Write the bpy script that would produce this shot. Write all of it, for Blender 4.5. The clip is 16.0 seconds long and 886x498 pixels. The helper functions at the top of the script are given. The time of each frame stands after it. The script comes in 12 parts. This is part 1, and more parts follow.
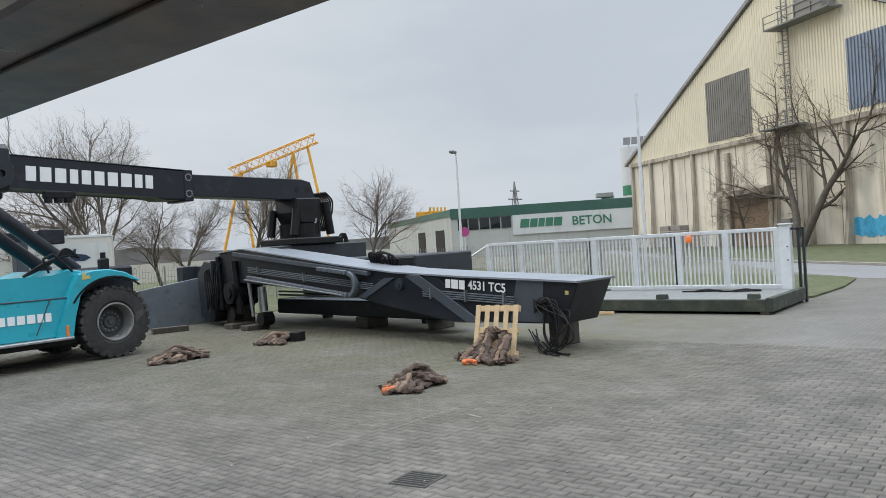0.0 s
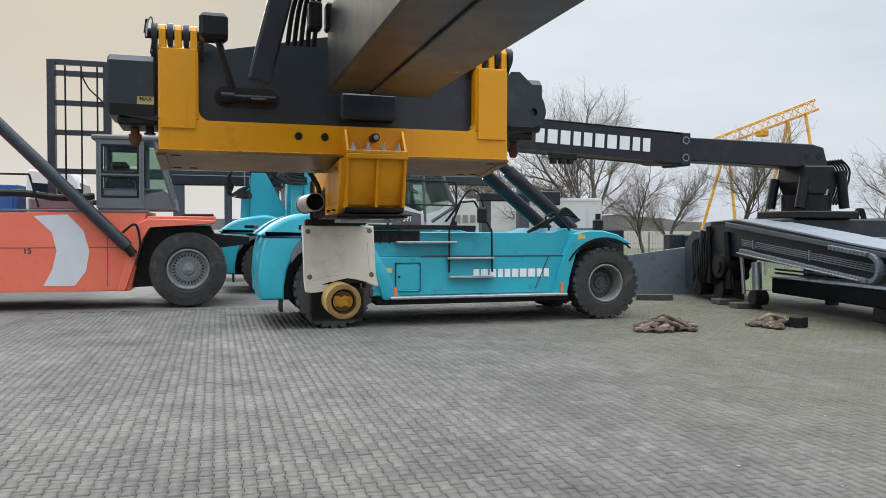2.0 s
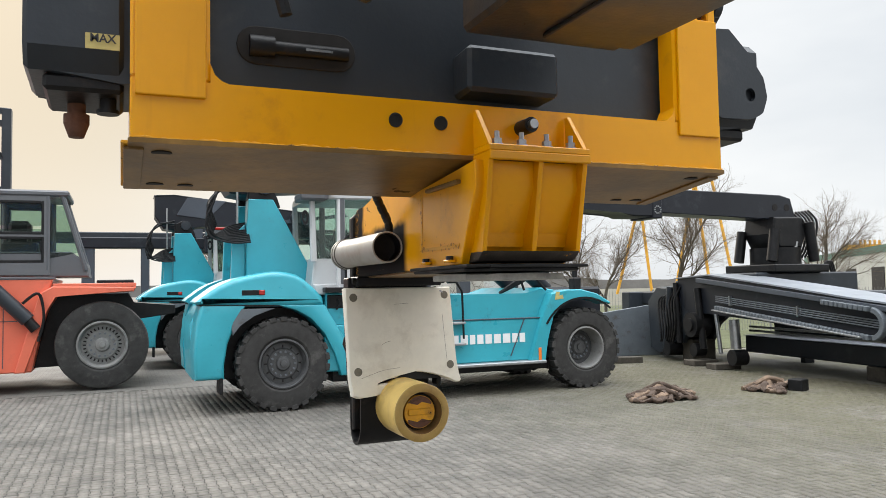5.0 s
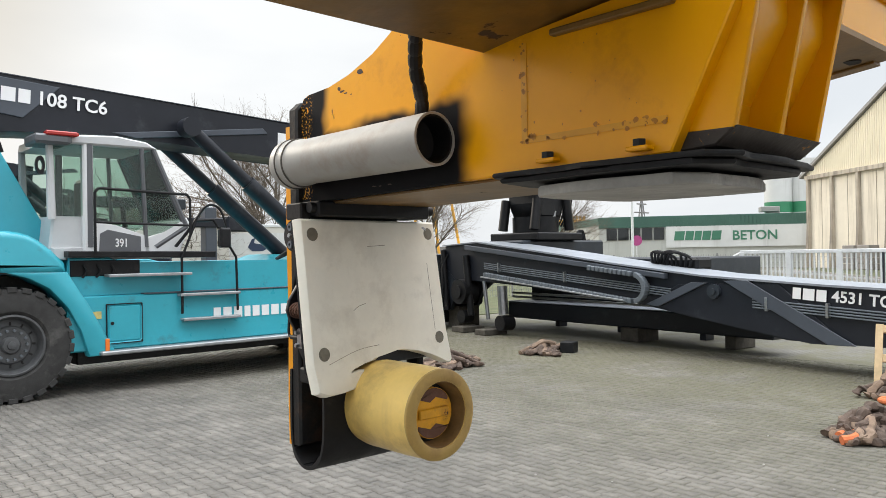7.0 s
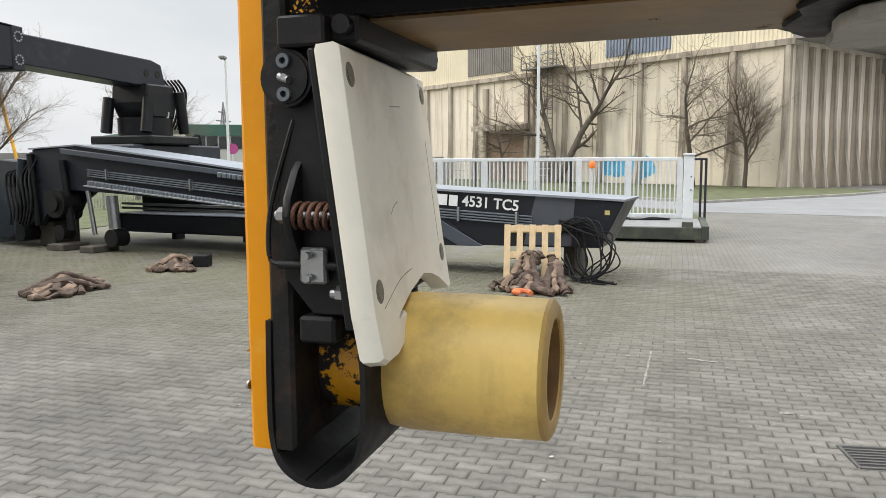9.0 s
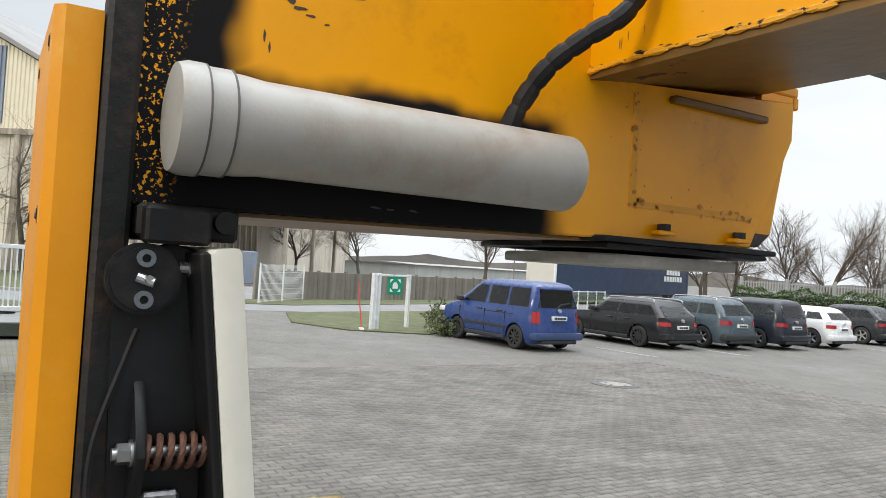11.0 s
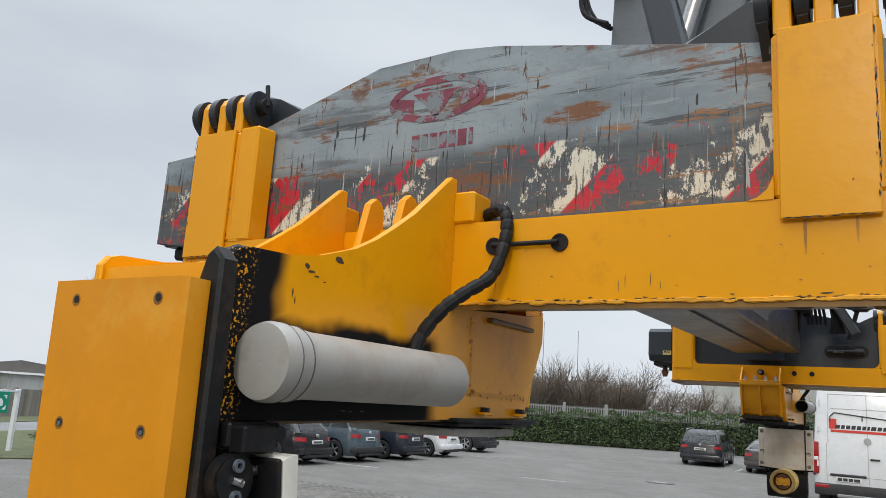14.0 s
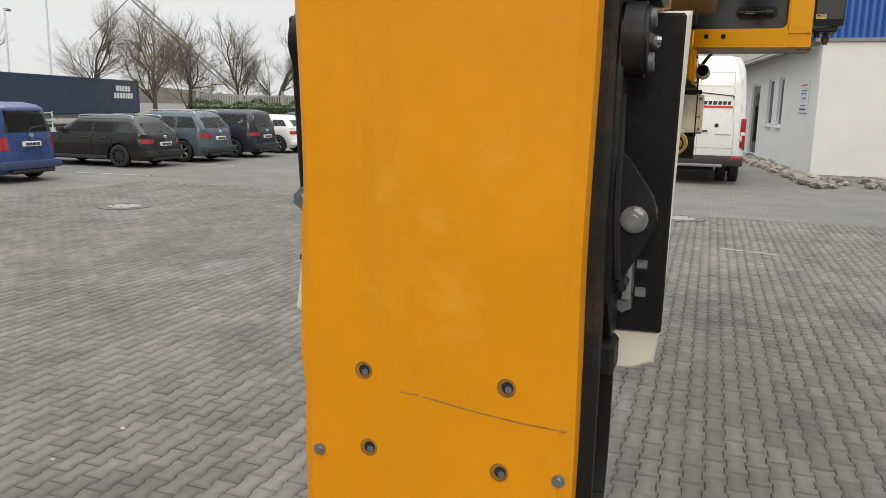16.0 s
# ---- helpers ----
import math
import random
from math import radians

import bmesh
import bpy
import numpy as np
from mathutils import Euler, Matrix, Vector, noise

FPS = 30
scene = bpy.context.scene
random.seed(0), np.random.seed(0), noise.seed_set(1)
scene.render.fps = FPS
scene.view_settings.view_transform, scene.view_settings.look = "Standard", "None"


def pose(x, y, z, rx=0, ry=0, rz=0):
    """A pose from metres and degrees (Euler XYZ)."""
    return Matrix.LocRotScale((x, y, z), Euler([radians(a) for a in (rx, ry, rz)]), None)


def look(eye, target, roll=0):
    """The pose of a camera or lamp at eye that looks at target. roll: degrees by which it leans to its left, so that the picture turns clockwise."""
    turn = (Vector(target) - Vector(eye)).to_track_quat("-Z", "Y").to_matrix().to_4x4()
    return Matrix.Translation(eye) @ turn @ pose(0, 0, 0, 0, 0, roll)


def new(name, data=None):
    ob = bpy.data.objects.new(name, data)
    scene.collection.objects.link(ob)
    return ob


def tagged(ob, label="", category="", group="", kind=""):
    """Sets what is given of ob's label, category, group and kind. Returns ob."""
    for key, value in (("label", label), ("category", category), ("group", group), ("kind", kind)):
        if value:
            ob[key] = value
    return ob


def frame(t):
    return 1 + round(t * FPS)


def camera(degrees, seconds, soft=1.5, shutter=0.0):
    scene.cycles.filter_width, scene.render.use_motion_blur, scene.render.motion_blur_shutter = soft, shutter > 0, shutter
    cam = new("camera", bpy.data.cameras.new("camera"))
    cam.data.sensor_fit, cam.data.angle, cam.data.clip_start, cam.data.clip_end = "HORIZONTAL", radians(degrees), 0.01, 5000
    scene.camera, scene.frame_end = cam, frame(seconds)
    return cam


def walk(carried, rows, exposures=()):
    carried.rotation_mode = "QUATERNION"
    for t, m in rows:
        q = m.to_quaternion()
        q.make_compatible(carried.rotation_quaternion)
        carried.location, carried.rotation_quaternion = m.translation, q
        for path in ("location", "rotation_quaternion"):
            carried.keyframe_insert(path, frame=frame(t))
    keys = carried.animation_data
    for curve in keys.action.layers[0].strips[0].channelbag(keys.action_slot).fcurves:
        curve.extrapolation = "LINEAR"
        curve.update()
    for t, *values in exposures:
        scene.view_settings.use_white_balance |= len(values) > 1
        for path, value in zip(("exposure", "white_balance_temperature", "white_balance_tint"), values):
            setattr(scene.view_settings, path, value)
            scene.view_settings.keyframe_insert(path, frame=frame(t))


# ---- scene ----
cam = camera(60.2, 16.0, 0.5)
PATH = [
    (0, (-0.951, -5.25, 2.148), (0.606, -3.995, 2.128), -3.6),
    (0.5, (-0.895, -4.992, 2.104), (0.347, -3.426, 2.043), -2.1),
    (1, (-0.788, -4.807, 2.098), (0.139, -3.037, 2.015), -1.0),
    (1.5, (-0.714, -4.573, 2.096), (-0.013, -2.702, 2.016), -0.2),
    (2, (-0.686, -4.188, 2.079), (-0.118, -2.271, 2.02), 0.2),
    (2.5, (-0.612, -3.778, 2.086), (-0.102, -1.844, 2.055), 0.2),
    (3, (-0.599, -3.433, 2.101), (-0.106, -1.495, 2.101), -0.2),
    (3.2, (-0.626, -3.219, 2.096), (-0.128, -1.282, 2.104), -0.2),
    (5.3, (-1.016, -1.819, 2.067), (-0.165, -0.012, 2.18), -1.1),
    (5.5, (-1.021, -1.66, 2.048), (-0.115, 0.119, 2.16), -1.1),
    (6, (-1.023, -1.285, 2.029), (0.03, 0.412, 2.127), -1.3),
    (6.5, (-1.129, -0.912, 1.987), (0.075, 0.683, 2.053), -1.4),
    (7, (-1.186, -0.567, 1.982), (0.169, 0.904, 1.997), -0.9),
    (7.5, (-1.148, -0.191, 1.966), (0.363, 1.119, 1.919), -1.1),
    (8, (-1.184, 0.166, 1.926), (0.472, 1.281, 1.807), -1.2),
    (8.5, (-1.209, 0.447, 1.934), (0.577, 1.327, 1.746), -0.7),
    (9, (-1.105, 0.69, 1.919), (0.797, 1.265, 1.688), -0.3),
    (9.2, (-1.06, 0.774, 1.911), (0.876, 1.216, 1.669), 0.0),
    (11.3, (-1.017, 1.464, 2.122), (0.574, 0.257, 2.238), 3.3),
    (11.5, (-1.054, 1.5, 2.15), (0.446, 0.189, 2.313), 3.1),
    (12, (-1.21, 1.579, 2.168), (0.057, 0.062, 2.477), 3.2),
    (12.5, (-1.336, 1.756, 2.199), (-0.234, 0.139, 2.617), 3.0),
    (13, (-1.298, 1.981, 2.219), (-0.278, 0.326, 2.686), 3.1),
    (13.5, (-1.199, 2.139, 2.225), (-0.182, 0.477, 2.678), 3.4),
    (14, (-1.009, 2.139, 2.185), (0.041, 0.481, 2.574), 3.7),
    (14.5, (-0.786, 2.157, 2.159), (0.304, 0.498, 2.41), 3.5),
    (15, (-0.564, 2.247, 2.087), (0.474, 0.537, 2.108), 2.6),
    (15.5, (-0.367, 2.232, 2.019), (0.522, 0.451, 1.822), 1.8),
    (15.8, (-0.241, 2.167, 1.981), (0.537, 0.35, 1.675), 0.9),
    (16, (-0.155, 2.145, 1.964), (0.485, 0.286, 1.594), 1.2),
]
EXPO = [(0.0, 0.15, 6500, 10), (1.5, 0.27, 6500, 10), (2.5, 0.37, 6550, 10), (3.0, 0.40, 6600, 10), (5.5, 0.68, 7050, 11), (7.0, 0.66, 7000, 11), (9.0, 0.56, 7050, 11),
        (11.5, 0.40, 6800, 10), (12.5, 0.20, 6700, 10), (13.5, 0.07, 6550, 10), (14.5, 0.07, 6650, 10), (15.5, 0.15, 7100, 10), (16.0, 0.16, 7250, 10)]
walk(cam, [(t, look(eye, target, roll)) for t, eye, target, roll in PATH], EXPO)

# ---------------------------------------------------------------- world and sun
SUN_AZ, SUN_EL = 8.0, 24.0          # degrees left of +Y, above the horizon


def make_world():
    w = bpy.data.worlds.new("overcast_sky")
    w.use_nodes = True
    nt = w.node_tree
    nt.nodes.clear()
    N = nt.nodes.new
    out, bg = N("ShaderNodeOutputWorld"), N("ShaderNodeBackground")
    sky = N("ShaderNodeTexSky")
    sky.sky_type, sky.sun_disc = "NISHITA", False
    sky.sun_elevation, sky.sun_rotation = radians(SUN_EL), radians(-SUN_AZ)
    sky.air_density, sky.dust_density = 1.2, 2.5
    tc, mp = N("ShaderNodeTexCoord"), N("ShaderNodeMapping")
    mp.inputs["Scale"].default_value = (1.0, 1.0, 3.2)
    nz = N("ShaderNodeTexNoise")
    nz.inputs["Scale"].default_value, nz.inputs["Detail"].default_value, nz.inputs["Roughness"].default_value = 1.5, 5.0, 0.52
    ramp = N("ShaderNodeValToRGB")
    ramp.color_ramp.elements[0].position, ramp.color_ramp.elements[0].color = 0.36, (0.56, 0.622, 0.698, 1)
    ramp.color_ramp.elements[1].position, ramp.color_ramp.elements[1].color = 0.66, (0.715, 0.768, 0.828, 1)
    # thin cloud glows warm round the veiled sun
    sv = (-math.sin(radians(SUN_AZ)) * math.cos(radians(SUN_EL)), math.cos(radians(SUN_AZ)) * math.cos(radians(SUN_EL)), math.sin(radians(SUN_EL)))
    nrm = N("ShaderNodeVectorMath")
    nrm.operation = "NORMALIZE"
    dot = N("ShaderNodeVectorMath")
    dot.operation = "DOT_PRODUCT"
    dot.inputs[1].default_value = sv
    glow = N("ShaderNodeMapRange")
    glow.inputs["From Min"].default_value, glow.inputs["From Max"].default_value = 0.86, 0.995
    glow.interpolation_type = "SMOOTHSTEP"
    mix1, mix2 = N("ShaderNodeMix"), N("ShaderNodeMix")
    for m in (mix1, mix2):
        m.data_type = "RGBA"
    mix1.inputs[7].default_value = (0.475, 0.452, 0.39, 1)
    mul = N("ShaderNodeVectorMath")
    mul.operation = "SCALE"
    mul.inputs["Scale"].default_value = 0.032
    mix2.inputs[0].default_value = 0.88
    L = nt.links.new
    L(tc.outputs["Generated"], mp.inputs["Vector"])
    L(mp.outputs["Vector"], nz.inputs["Vector"])
    L(nz.outputs["Fac"], ramp.inputs["Fac"])
    L(tc.outputs["Generated"], nrm.inputs[0])
    L(nrm.outputs["Vector"], dot.inputs[0])
    L(dot.outputs["Value"], glow.inputs["Value"])
    L(glow.outputs["Result"], mix1.inputs[0])
    L(ramp.outputs["Color"], mix1.inputs[6])
    L(sky.outputs["Color"], mul.inputs[0])
    L(mul.outputs["Vector"], mix2.inputs[6])
    L(mix1.outputs[2], mix2.inputs[7])
    L(mix2.outputs[2], bg.inputs["Color"])
    bg.inputs["Strength"].default_value = 1.0
    # an overcast dome: about twice as bright overhead as at the skyline
    sep, up = N("ShaderNodeSeparateXYZ"), N("ShaderNodeMapRange")
    up.inputs["From Min"].default_value, up.inputs["From Max"].default_value = 0.54, 0.97
    up.inputs["To Min"].default_value, up.inputs["To Max"].default_value = 0.93, 5.1
    L(nrm.outputs["Vector"], sep.inputs[0])
    L(sep.outputs["Z"], up.inputs["Value"])
    # the cloud is thinner, and so brighter, away from the sun
    away, prod = N("ShaderNodeMapRange"), N("ShaderNodeMath")
    away.inputs["From Min"].default_value, away.inputs["From Max"].default_value = -1.0, 0.7
    away.inputs["To Min"].default_value, away.inputs["To Max"].default_value = 1.22, 0.98
    prod.operation = "MULTIPLY"
    L(sep.outputs["Y"], away.inputs["Value"])
    L(up.outputs["Result"], prod.inputs[0])
    L(away.outputs["Result"], prod.inputs[1])
    L(prod.outputs[0], bg.inputs["Strength"])
    L(bg.outputs["Background"], out.inputs["Surface"])
    scene.world = w
    lamp = bpy.data.lights.new("sun", "SUN")
    lamp.energy, lamp.angle, lamp.color = 0.9, radians(14), (1.0, 0.95, 0.87)
    sun = new("sun", lamp)
    sun.matrix_world = look(Vector(sv) * 60, (0, 0, 0))


make_world()

# ---------------------------------------------------------------- materials
MATS = {}


def paint(name, col, rough=0.45, metal=0.0, var=0.18, scale=2.5, bump=0.05, bscale=60.0, chips=None, dirt=None, streak=None, spec=0.5, rand=0.0, coat=0.0):
    """A surface with broad tone changes, fine grain, optional chips (colour, amount, scale), dirt (colour, amount, scale) and run-down streaks."""
    m = bpy.data.materials.new(name)
    m.use_nodes = True
    nt = m.node_tree
    N, L = nt.nodes.new, nt.links.new
    bs = nt.nodes["Principled BSDF"]
    tc = N("ShaderNodeTexCoord")

    def noise_node(s, detail=5.0, ro=0.6, vec=None):
        n = N("ShaderNodeTexNoise")
        n.inputs["Scale"].default_value, n.inputs["Detail"].default_value, n.inputs["Roughness"].default_value = s, detail, ro
        L(vec if vec else tc.outputs["Object"], n.inputs["Vector"])
        return n.outputs["Fac"]

    def rng(v, a, b, c=0.0, d=1.0):
        r = N("ShaderNodeMapRange")
        r.inputs["From Min"].default_value, r.inputs["From Max"].default_value = a, b
        r.inputs["To Min"].default_value, r.inputs["To Max"].default_value = c, d
        L(v, r.inputs["Value"])
        return r.outputs["Result"]

    def mixc(f, a, b):
        x = N("ShaderNodeMix")
        x.data_type = "RGBA"
        L(f, x.inputs[0])
        for s, v in ((6, a), (7, b)):
            if isinstance(v, tuple):
                x.inputs[s].default_value = (*v[:3], 1)
            else:
                L(v, x.inputs[s])
        return x.outputs[2]

    lo = tuple(c * (1 - var) for c in col)
    hi = tuple(min(1.0, c * (1 + var * 0.8) + 0.01 * var) for c in col)
    c = mixc(rng(noise_node(scale), 0.3, 0.7), lo, hi)
    fine = noise_node(scale * 14, 3.0)
    c = mixc(rng(fine, 0.35, 0.75, 0.0, 0.35), c, lo)
    if rand:
        oi = N("ShaderNodeObjectInfo")
        geo = N("ShaderNodeNewGeometry")
        add = N("ShaderNodeMath")
        L(oi.outputs["Random"], add.inputs[0])
        L(geo.outputs["Random Per Island"], add.inputs[1])
        fr = N("ShaderNodeMath")
        fr.operation = "FRACT"
        L(add.outputs[0], fr.inputs[0])
        hs = N("ShaderNodeHueSaturation")
        L(rng(fr.outputs[0], 0, 1, 1 - rand, 1 + rand), hs.inputs["Value"])
        L(c, hs.inputs["Color"])
        c = hs.outputs["Color"]
    ro = rng(noise_node(scale * 3), 0.25, 0.75, rough * 0.8, min(1.0, rough * 1.2))
    if streak:
        mp = N("ShaderNodeMapping")
        mp.inputs["Scale"].default_value = (1, 1, 0.06)
        L(tc.outputs["Object"], mp.inputs["Vector"])
        s = noise_node(streak[2], 4.0, 0.65, mp.outputs["Vector"])
        c = mixc(rng(s, 1 - streak[1] - 0.12, 1 - streak[1] + 0.12, 0.0, 0.75), c, streak[0])
    if dirt:
        d = noise_node(dirt[2], 8.0, 0.7)
        c = mixc(rng(d, 0.62 - dirt[1], 0.80 - dirt[1] * 0.6, 0.0, 0.85), c, dirt[0])
    if chips:
        k = noise_node(chips[2], 9.0, 0.72)
        f = rng(k, 0.70 - chips[1], 0.715 - chips[1])
        c = mixc(f, c, chips[0])
        ro = rng(f, 0, 1, rough, 0.85)
    L(c, bs.inputs["Base Color"])
    L(ro, bs.inputs["Roughness"])
    bs.inputs["Metallic"].default_value = metal
    bs.inputs["Specular IOR Level"].default_value = spec
    if coat:
        bs.inputs["Coat Weight"].default_value, bs.inputs["Coat Roughness"].default_value = coat, 0.12
    if bump:
        b = N("ShaderNodeBump")
        b.inputs["Strength"].default_value, b.inputs["Distance"].default_value = bump * 4, 0.004
        L(noise_node(bscale, 4.0), b.inputs["Height"])
        L(b.outputs["Normal"], bs.inputs["Normal"])
    MATS[name] = m
    return m


RUST = (0.16, 0.06, 0.025)
yellow = paint("yellow_paint", (0.80, 0.342, 0.002), 0.27, var=0.06, scale=1.6, bump=0.035, bscale=30, chips=((0.06, 0.035, 0.02), -0.008, 13), dirt=((0.55, 0.21, 0.01), 0.045, 4), streak=((0.56, 0.22, 0.01), 0.26, 9), spec=0.36)
mount_mat = paint("yellow_paint_worn_to_black", (0.74, 0.33, 0.01), 0.4, var=0.2, scale=6, bump=0.06, dirt=((0.30, 0.13, 0.02), 0.1, 6), chips=((0.012, 0.010, 0.009), 0.25, 7))
lip_mat = paint("scraped_dark_steel_edge", (0.045, 0.035, 0.028), 0.6, var=0.4, scale=14, bump=0.12, chips=((0.45, 0.19, 0.02), 0.06, 22))
scratch_mat = paint("dirty_scratch", (0.27, 0.24, 0.19), 0.8, var=0.4, scale=20, bump=0)
screw_mat = paint("dull_grey_screw", (0.16, 0.145, 0.11), 0.55, var=0.3, scale=30)
# deep brown for the roller's bore, darker than its cream outside
sleeve_mat = paint("deep_brown_bore", (0.24, 0.135, 0.045), 0.6, var=0.4, scale=12, dirt=((0.09, 0.05, 0.02), 0.15, 14))
leg_black = paint("flaking_black_paint", (0.010, 0.010, 0.010), 0.6, var=0.35, scale=8, bump=0.16, bscale=55, dirt=((0.055, 0.03, 0.018), 0.13, 14), chips=((0.40, 0.17, 0.015), -0.015, 48), spec=0.25)
rusty_hub = paint("rusty_yellow_hub", (0.80, 0.37, 0.01), 0.5, var=0.2, scale=9, bump=0.1, chips=((0.08, 0.035, 0.02), 0.07, 16), dirt=((0.30, 0.12, 0.03), 0.08, 8))
yellow_rub = paint("worn_yellow_paint", (0.76, 0.34, 0.01), 0.5, var=0.2, scale=4, chips=((0.03, 0.02, 0.02), 0.10, 12))
# darker and browner than the frame's yellow, for its underside plates and strips
under = paint("scuffed_brown_underside", (0.23, 0.12, 0.024), 0.42, var=0.5, scale=2.6, spec=0.4, dirt=((0.10, 0.062, 0.026), 0.19, 3), chips=((0.05, 0.032, 0.022), 0.05, 5), bump=0.16, bscale=9)
black = paint("black_steel_paint", (0.009, 0.009, 0.010), 0.42, var=0.35, scale=4, bump=0.06, dirt=((0.040, 0.032, 0.028), 0.05, 9), chips=((0.10, 0.05, 0.03), -0.03, 14), spec=0.25)
black_soft = paint("black_rubber", (0.009, 0.009, 0.010), 0.58, var=0.3, scale=6, bump=0.06, dirt=((0.05, 0.046, 0.042), 0.04, 7), spec=0.28)
charcoal = paint("charcoal_machine_paint", (0.025, 0.031, 0.039), 0.38, var=0.22, scale=1.5, bump=0.04, dirt=((0.07, 0.07, 0.07), 0.04, 3), spec=0.4)
tube_mat = paint("charcoal_paint_rubbed_brown", (0.026, 0.031, 0.037), 0.32, var=0.3, scale=2, bump=0.04, dirt=((0.15, 0.085, 0.035), 0.13, 2.2), streak=((0.10, 0.075, 0.05), 0.3, 5), spec=0.5)
grey_steel = paint("grey_machine_paint", (0.13, 0.15, 0.17), 0.40, var=0.2, scale=2, dirt=((0.07, 0.05, 0.04), 0.06, 5))
rust = paint("rusty_steel", (0.14, 0.06, 0.035), 0.8, var=0.5, scale=9, bump=0.15)
zinc = paint("zinc_plated_steel", (0.40, 0.405, 0.41), 0.33, metal=0.9, var=0.2, scale=20, bump=0.03)
orange_pad = paint("ochre_plastic", (0.74, 0.285, 0.006), 0.45, var=0.11, scale=3.0, bump=0.02, dirt=((0.80, 0.42, 0.06), 0.07, 4), chips=((0.05, 0.03, 0.02), -0.045, 26), streak=((0.60, 0.25, 0.02), 0.3, 14), spec=0.3)
white_pad = paint("white_nylon_pad", (0.83, 0.80, 0.70), 0.5, var=0.10, scale=4, bump=0.04, dirt=((0.58, 0.54, 0.45), 0.09, 5), chips=((0.10, 0.09, 0.08), -0.05, 16), streak=((0.62, 0.58, 0.48), 0.26, 7))
dirty_cream = paint("brown_scuffed_polyurethane", (0.50, 0.32, 0.09), 0.5, var=0.25, scale=9, bump=0.05, dirt=((0.22, 0.12, 0.04), 0.17, 9), chips=((0.10, 0.06, 0.03), 0.02, 16))
stained_pad = paint("brown_stained_nylon", (0.78, 0.73, 0.64), 0.5, var=0.08, scale=4, bump=0.03, dirt=((0.56, 0.42, 0.30), 0.20, 3.5), chips=((0.20, 0.15, 0.1), -0.05, 12))
cream = paint("cream_polyurethane", (0.80, 0.555, 0.165), 0.42, var=0.12, scale=6, bump=0.03, dirt=((0.30, 0.18, 0.06), 0.165, 4.5), chips=((0.10, 0.06, 0.03), -0.012, 9), streak=((0.55, 0.37, 0.13), 0.33, 12))
grey_pvc = paint("grey_pvc_pipe", (0.36, 0.35, 0.325), 0.42, var=0.12, scale=5, bump=0.03, dirt=((0.25, 0.20, 0.15), 0.13, 7), chips=((0.20, 0.19, 0.17), -0.03, 18))
pale_foam = paint("dirty_pale_foam", (0.42, 0.41, 0.38), 0.9, var=0.3, scale=7, bump=0.12, dirt=((0.12, 0.11, 0.10), 0.12, 5))
foam = paint("grey_rubber_mat", (0.115, 0.11, 0.10), 0.85, var=0.3, scale=7, bump=0.12, dirt=((0.22, 0.21, 0.19), 0.1, 4))
# ochre darkened by the shade inside the pad's holes; its scratches share it
bore_mat = paint("shadowed_ochre_bore", (0.32, 0.135, 0.015), 0.7, var=0.4, scale=40, bump=0)
# near-black standing for shade inside holes and gaps; also on some dark parts
hole_black = paint("hole_shade_black", (0.012, 0.010, 0.009), 0.9, var=0.3, bump=0.0)
label_y = paint("pale_yellow_sticker", (0.55, 0.45, 0.16), 0.6, var=0.2, scale=20)
white_ink = paint("white_lettering", (0.80, 0.80, 0.80), 0.5, var=0.05, bump=0)
dark_ink = paint("dark_lettering", (0.03, 0.03, 0.035), 0.6, var=0.1, bump=0)

# ---------------------------------------------------------------- mesh helpers


def bm_new():
    return bmesh.new()


def box(bm, x0, x1, y0, y1, z0, z1, bev=0.0, seg=1, m=None):
    g = bmesh.ops.create_cube(bm, size=1.0)["verts"]
    t = Matrix.LocRotScale(((x0 + x1) / 2, (y0 + y1) / 2, (z0 + z1) / 2), None, (abs(x1 - x0), abs(y1 - y0), abs(z1 - z0)))
    bmesh.ops.transform(bm, matrix=t, verts=g)
    if bev:
        es = list({e for v in g for e in v.link_edges})
        r = bmesh.ops.bevel(bm, geom=es, offset=bev, segments=seg, affect="EDGES", profile=0.6)
        g = list({v for f in r["faces"] for v in f.verts} | {v for v in g if v.is_valid})
    if m is not None:
        bmesh.ops.transform(bm, matrix=m, verts=g)
    return g


def prism(bm, pts, a, b, axis="x", bev=0.0):
    """Extrudes an outline. axis x: pts are (y, z); y: (x, z); z: (x, y)."""
    def at(p, k):
        return (k, p[0], p[1]) if axis == "x" else (p[0], k, p[1]) if axis == "y" else (p[0], p[1], k)
    v0, v1 = [bm.verts.new(at(p, a)) for p in pts], [bm.verts.new(at(p, b)) for p in pts]
    n = len(pts)
    fs = [bm.faces.new(v0), bm.faces.new(v1[::-1])]
    fs += [bm.faces.new((v0[i], v0[(i + 1) % n], v1[(i + 1) % n], v1[i])) for i in range(n)]
    if bev:
        es = list({e for f in fs[:2] for e in f.edges})
        bmesh.ops.bevel(bm, geom=es, offset=bev, segments=1, affect="EDGES")
    return v0 + v1


def cyl(bm, p0, p1, r, seg=20, r2=None, caps=True):
    p0, p1 = Vector(p0), Vector(p1)
    d = p1 - p0
    g = bmesh.ops.create_cone(bm, cap_ends=caps, segments=seg, radius1=r, radius2=r if r2 is None else r2, depth=d.length)["verts"]
    q = d.to_track_quat("Z", "Y").to_matrix().to_4x4()
    bmesh.ops.transform(bm, matrix=Matrix.Translation((p0 + p1) / 2) @ q, verts=g)
    return g


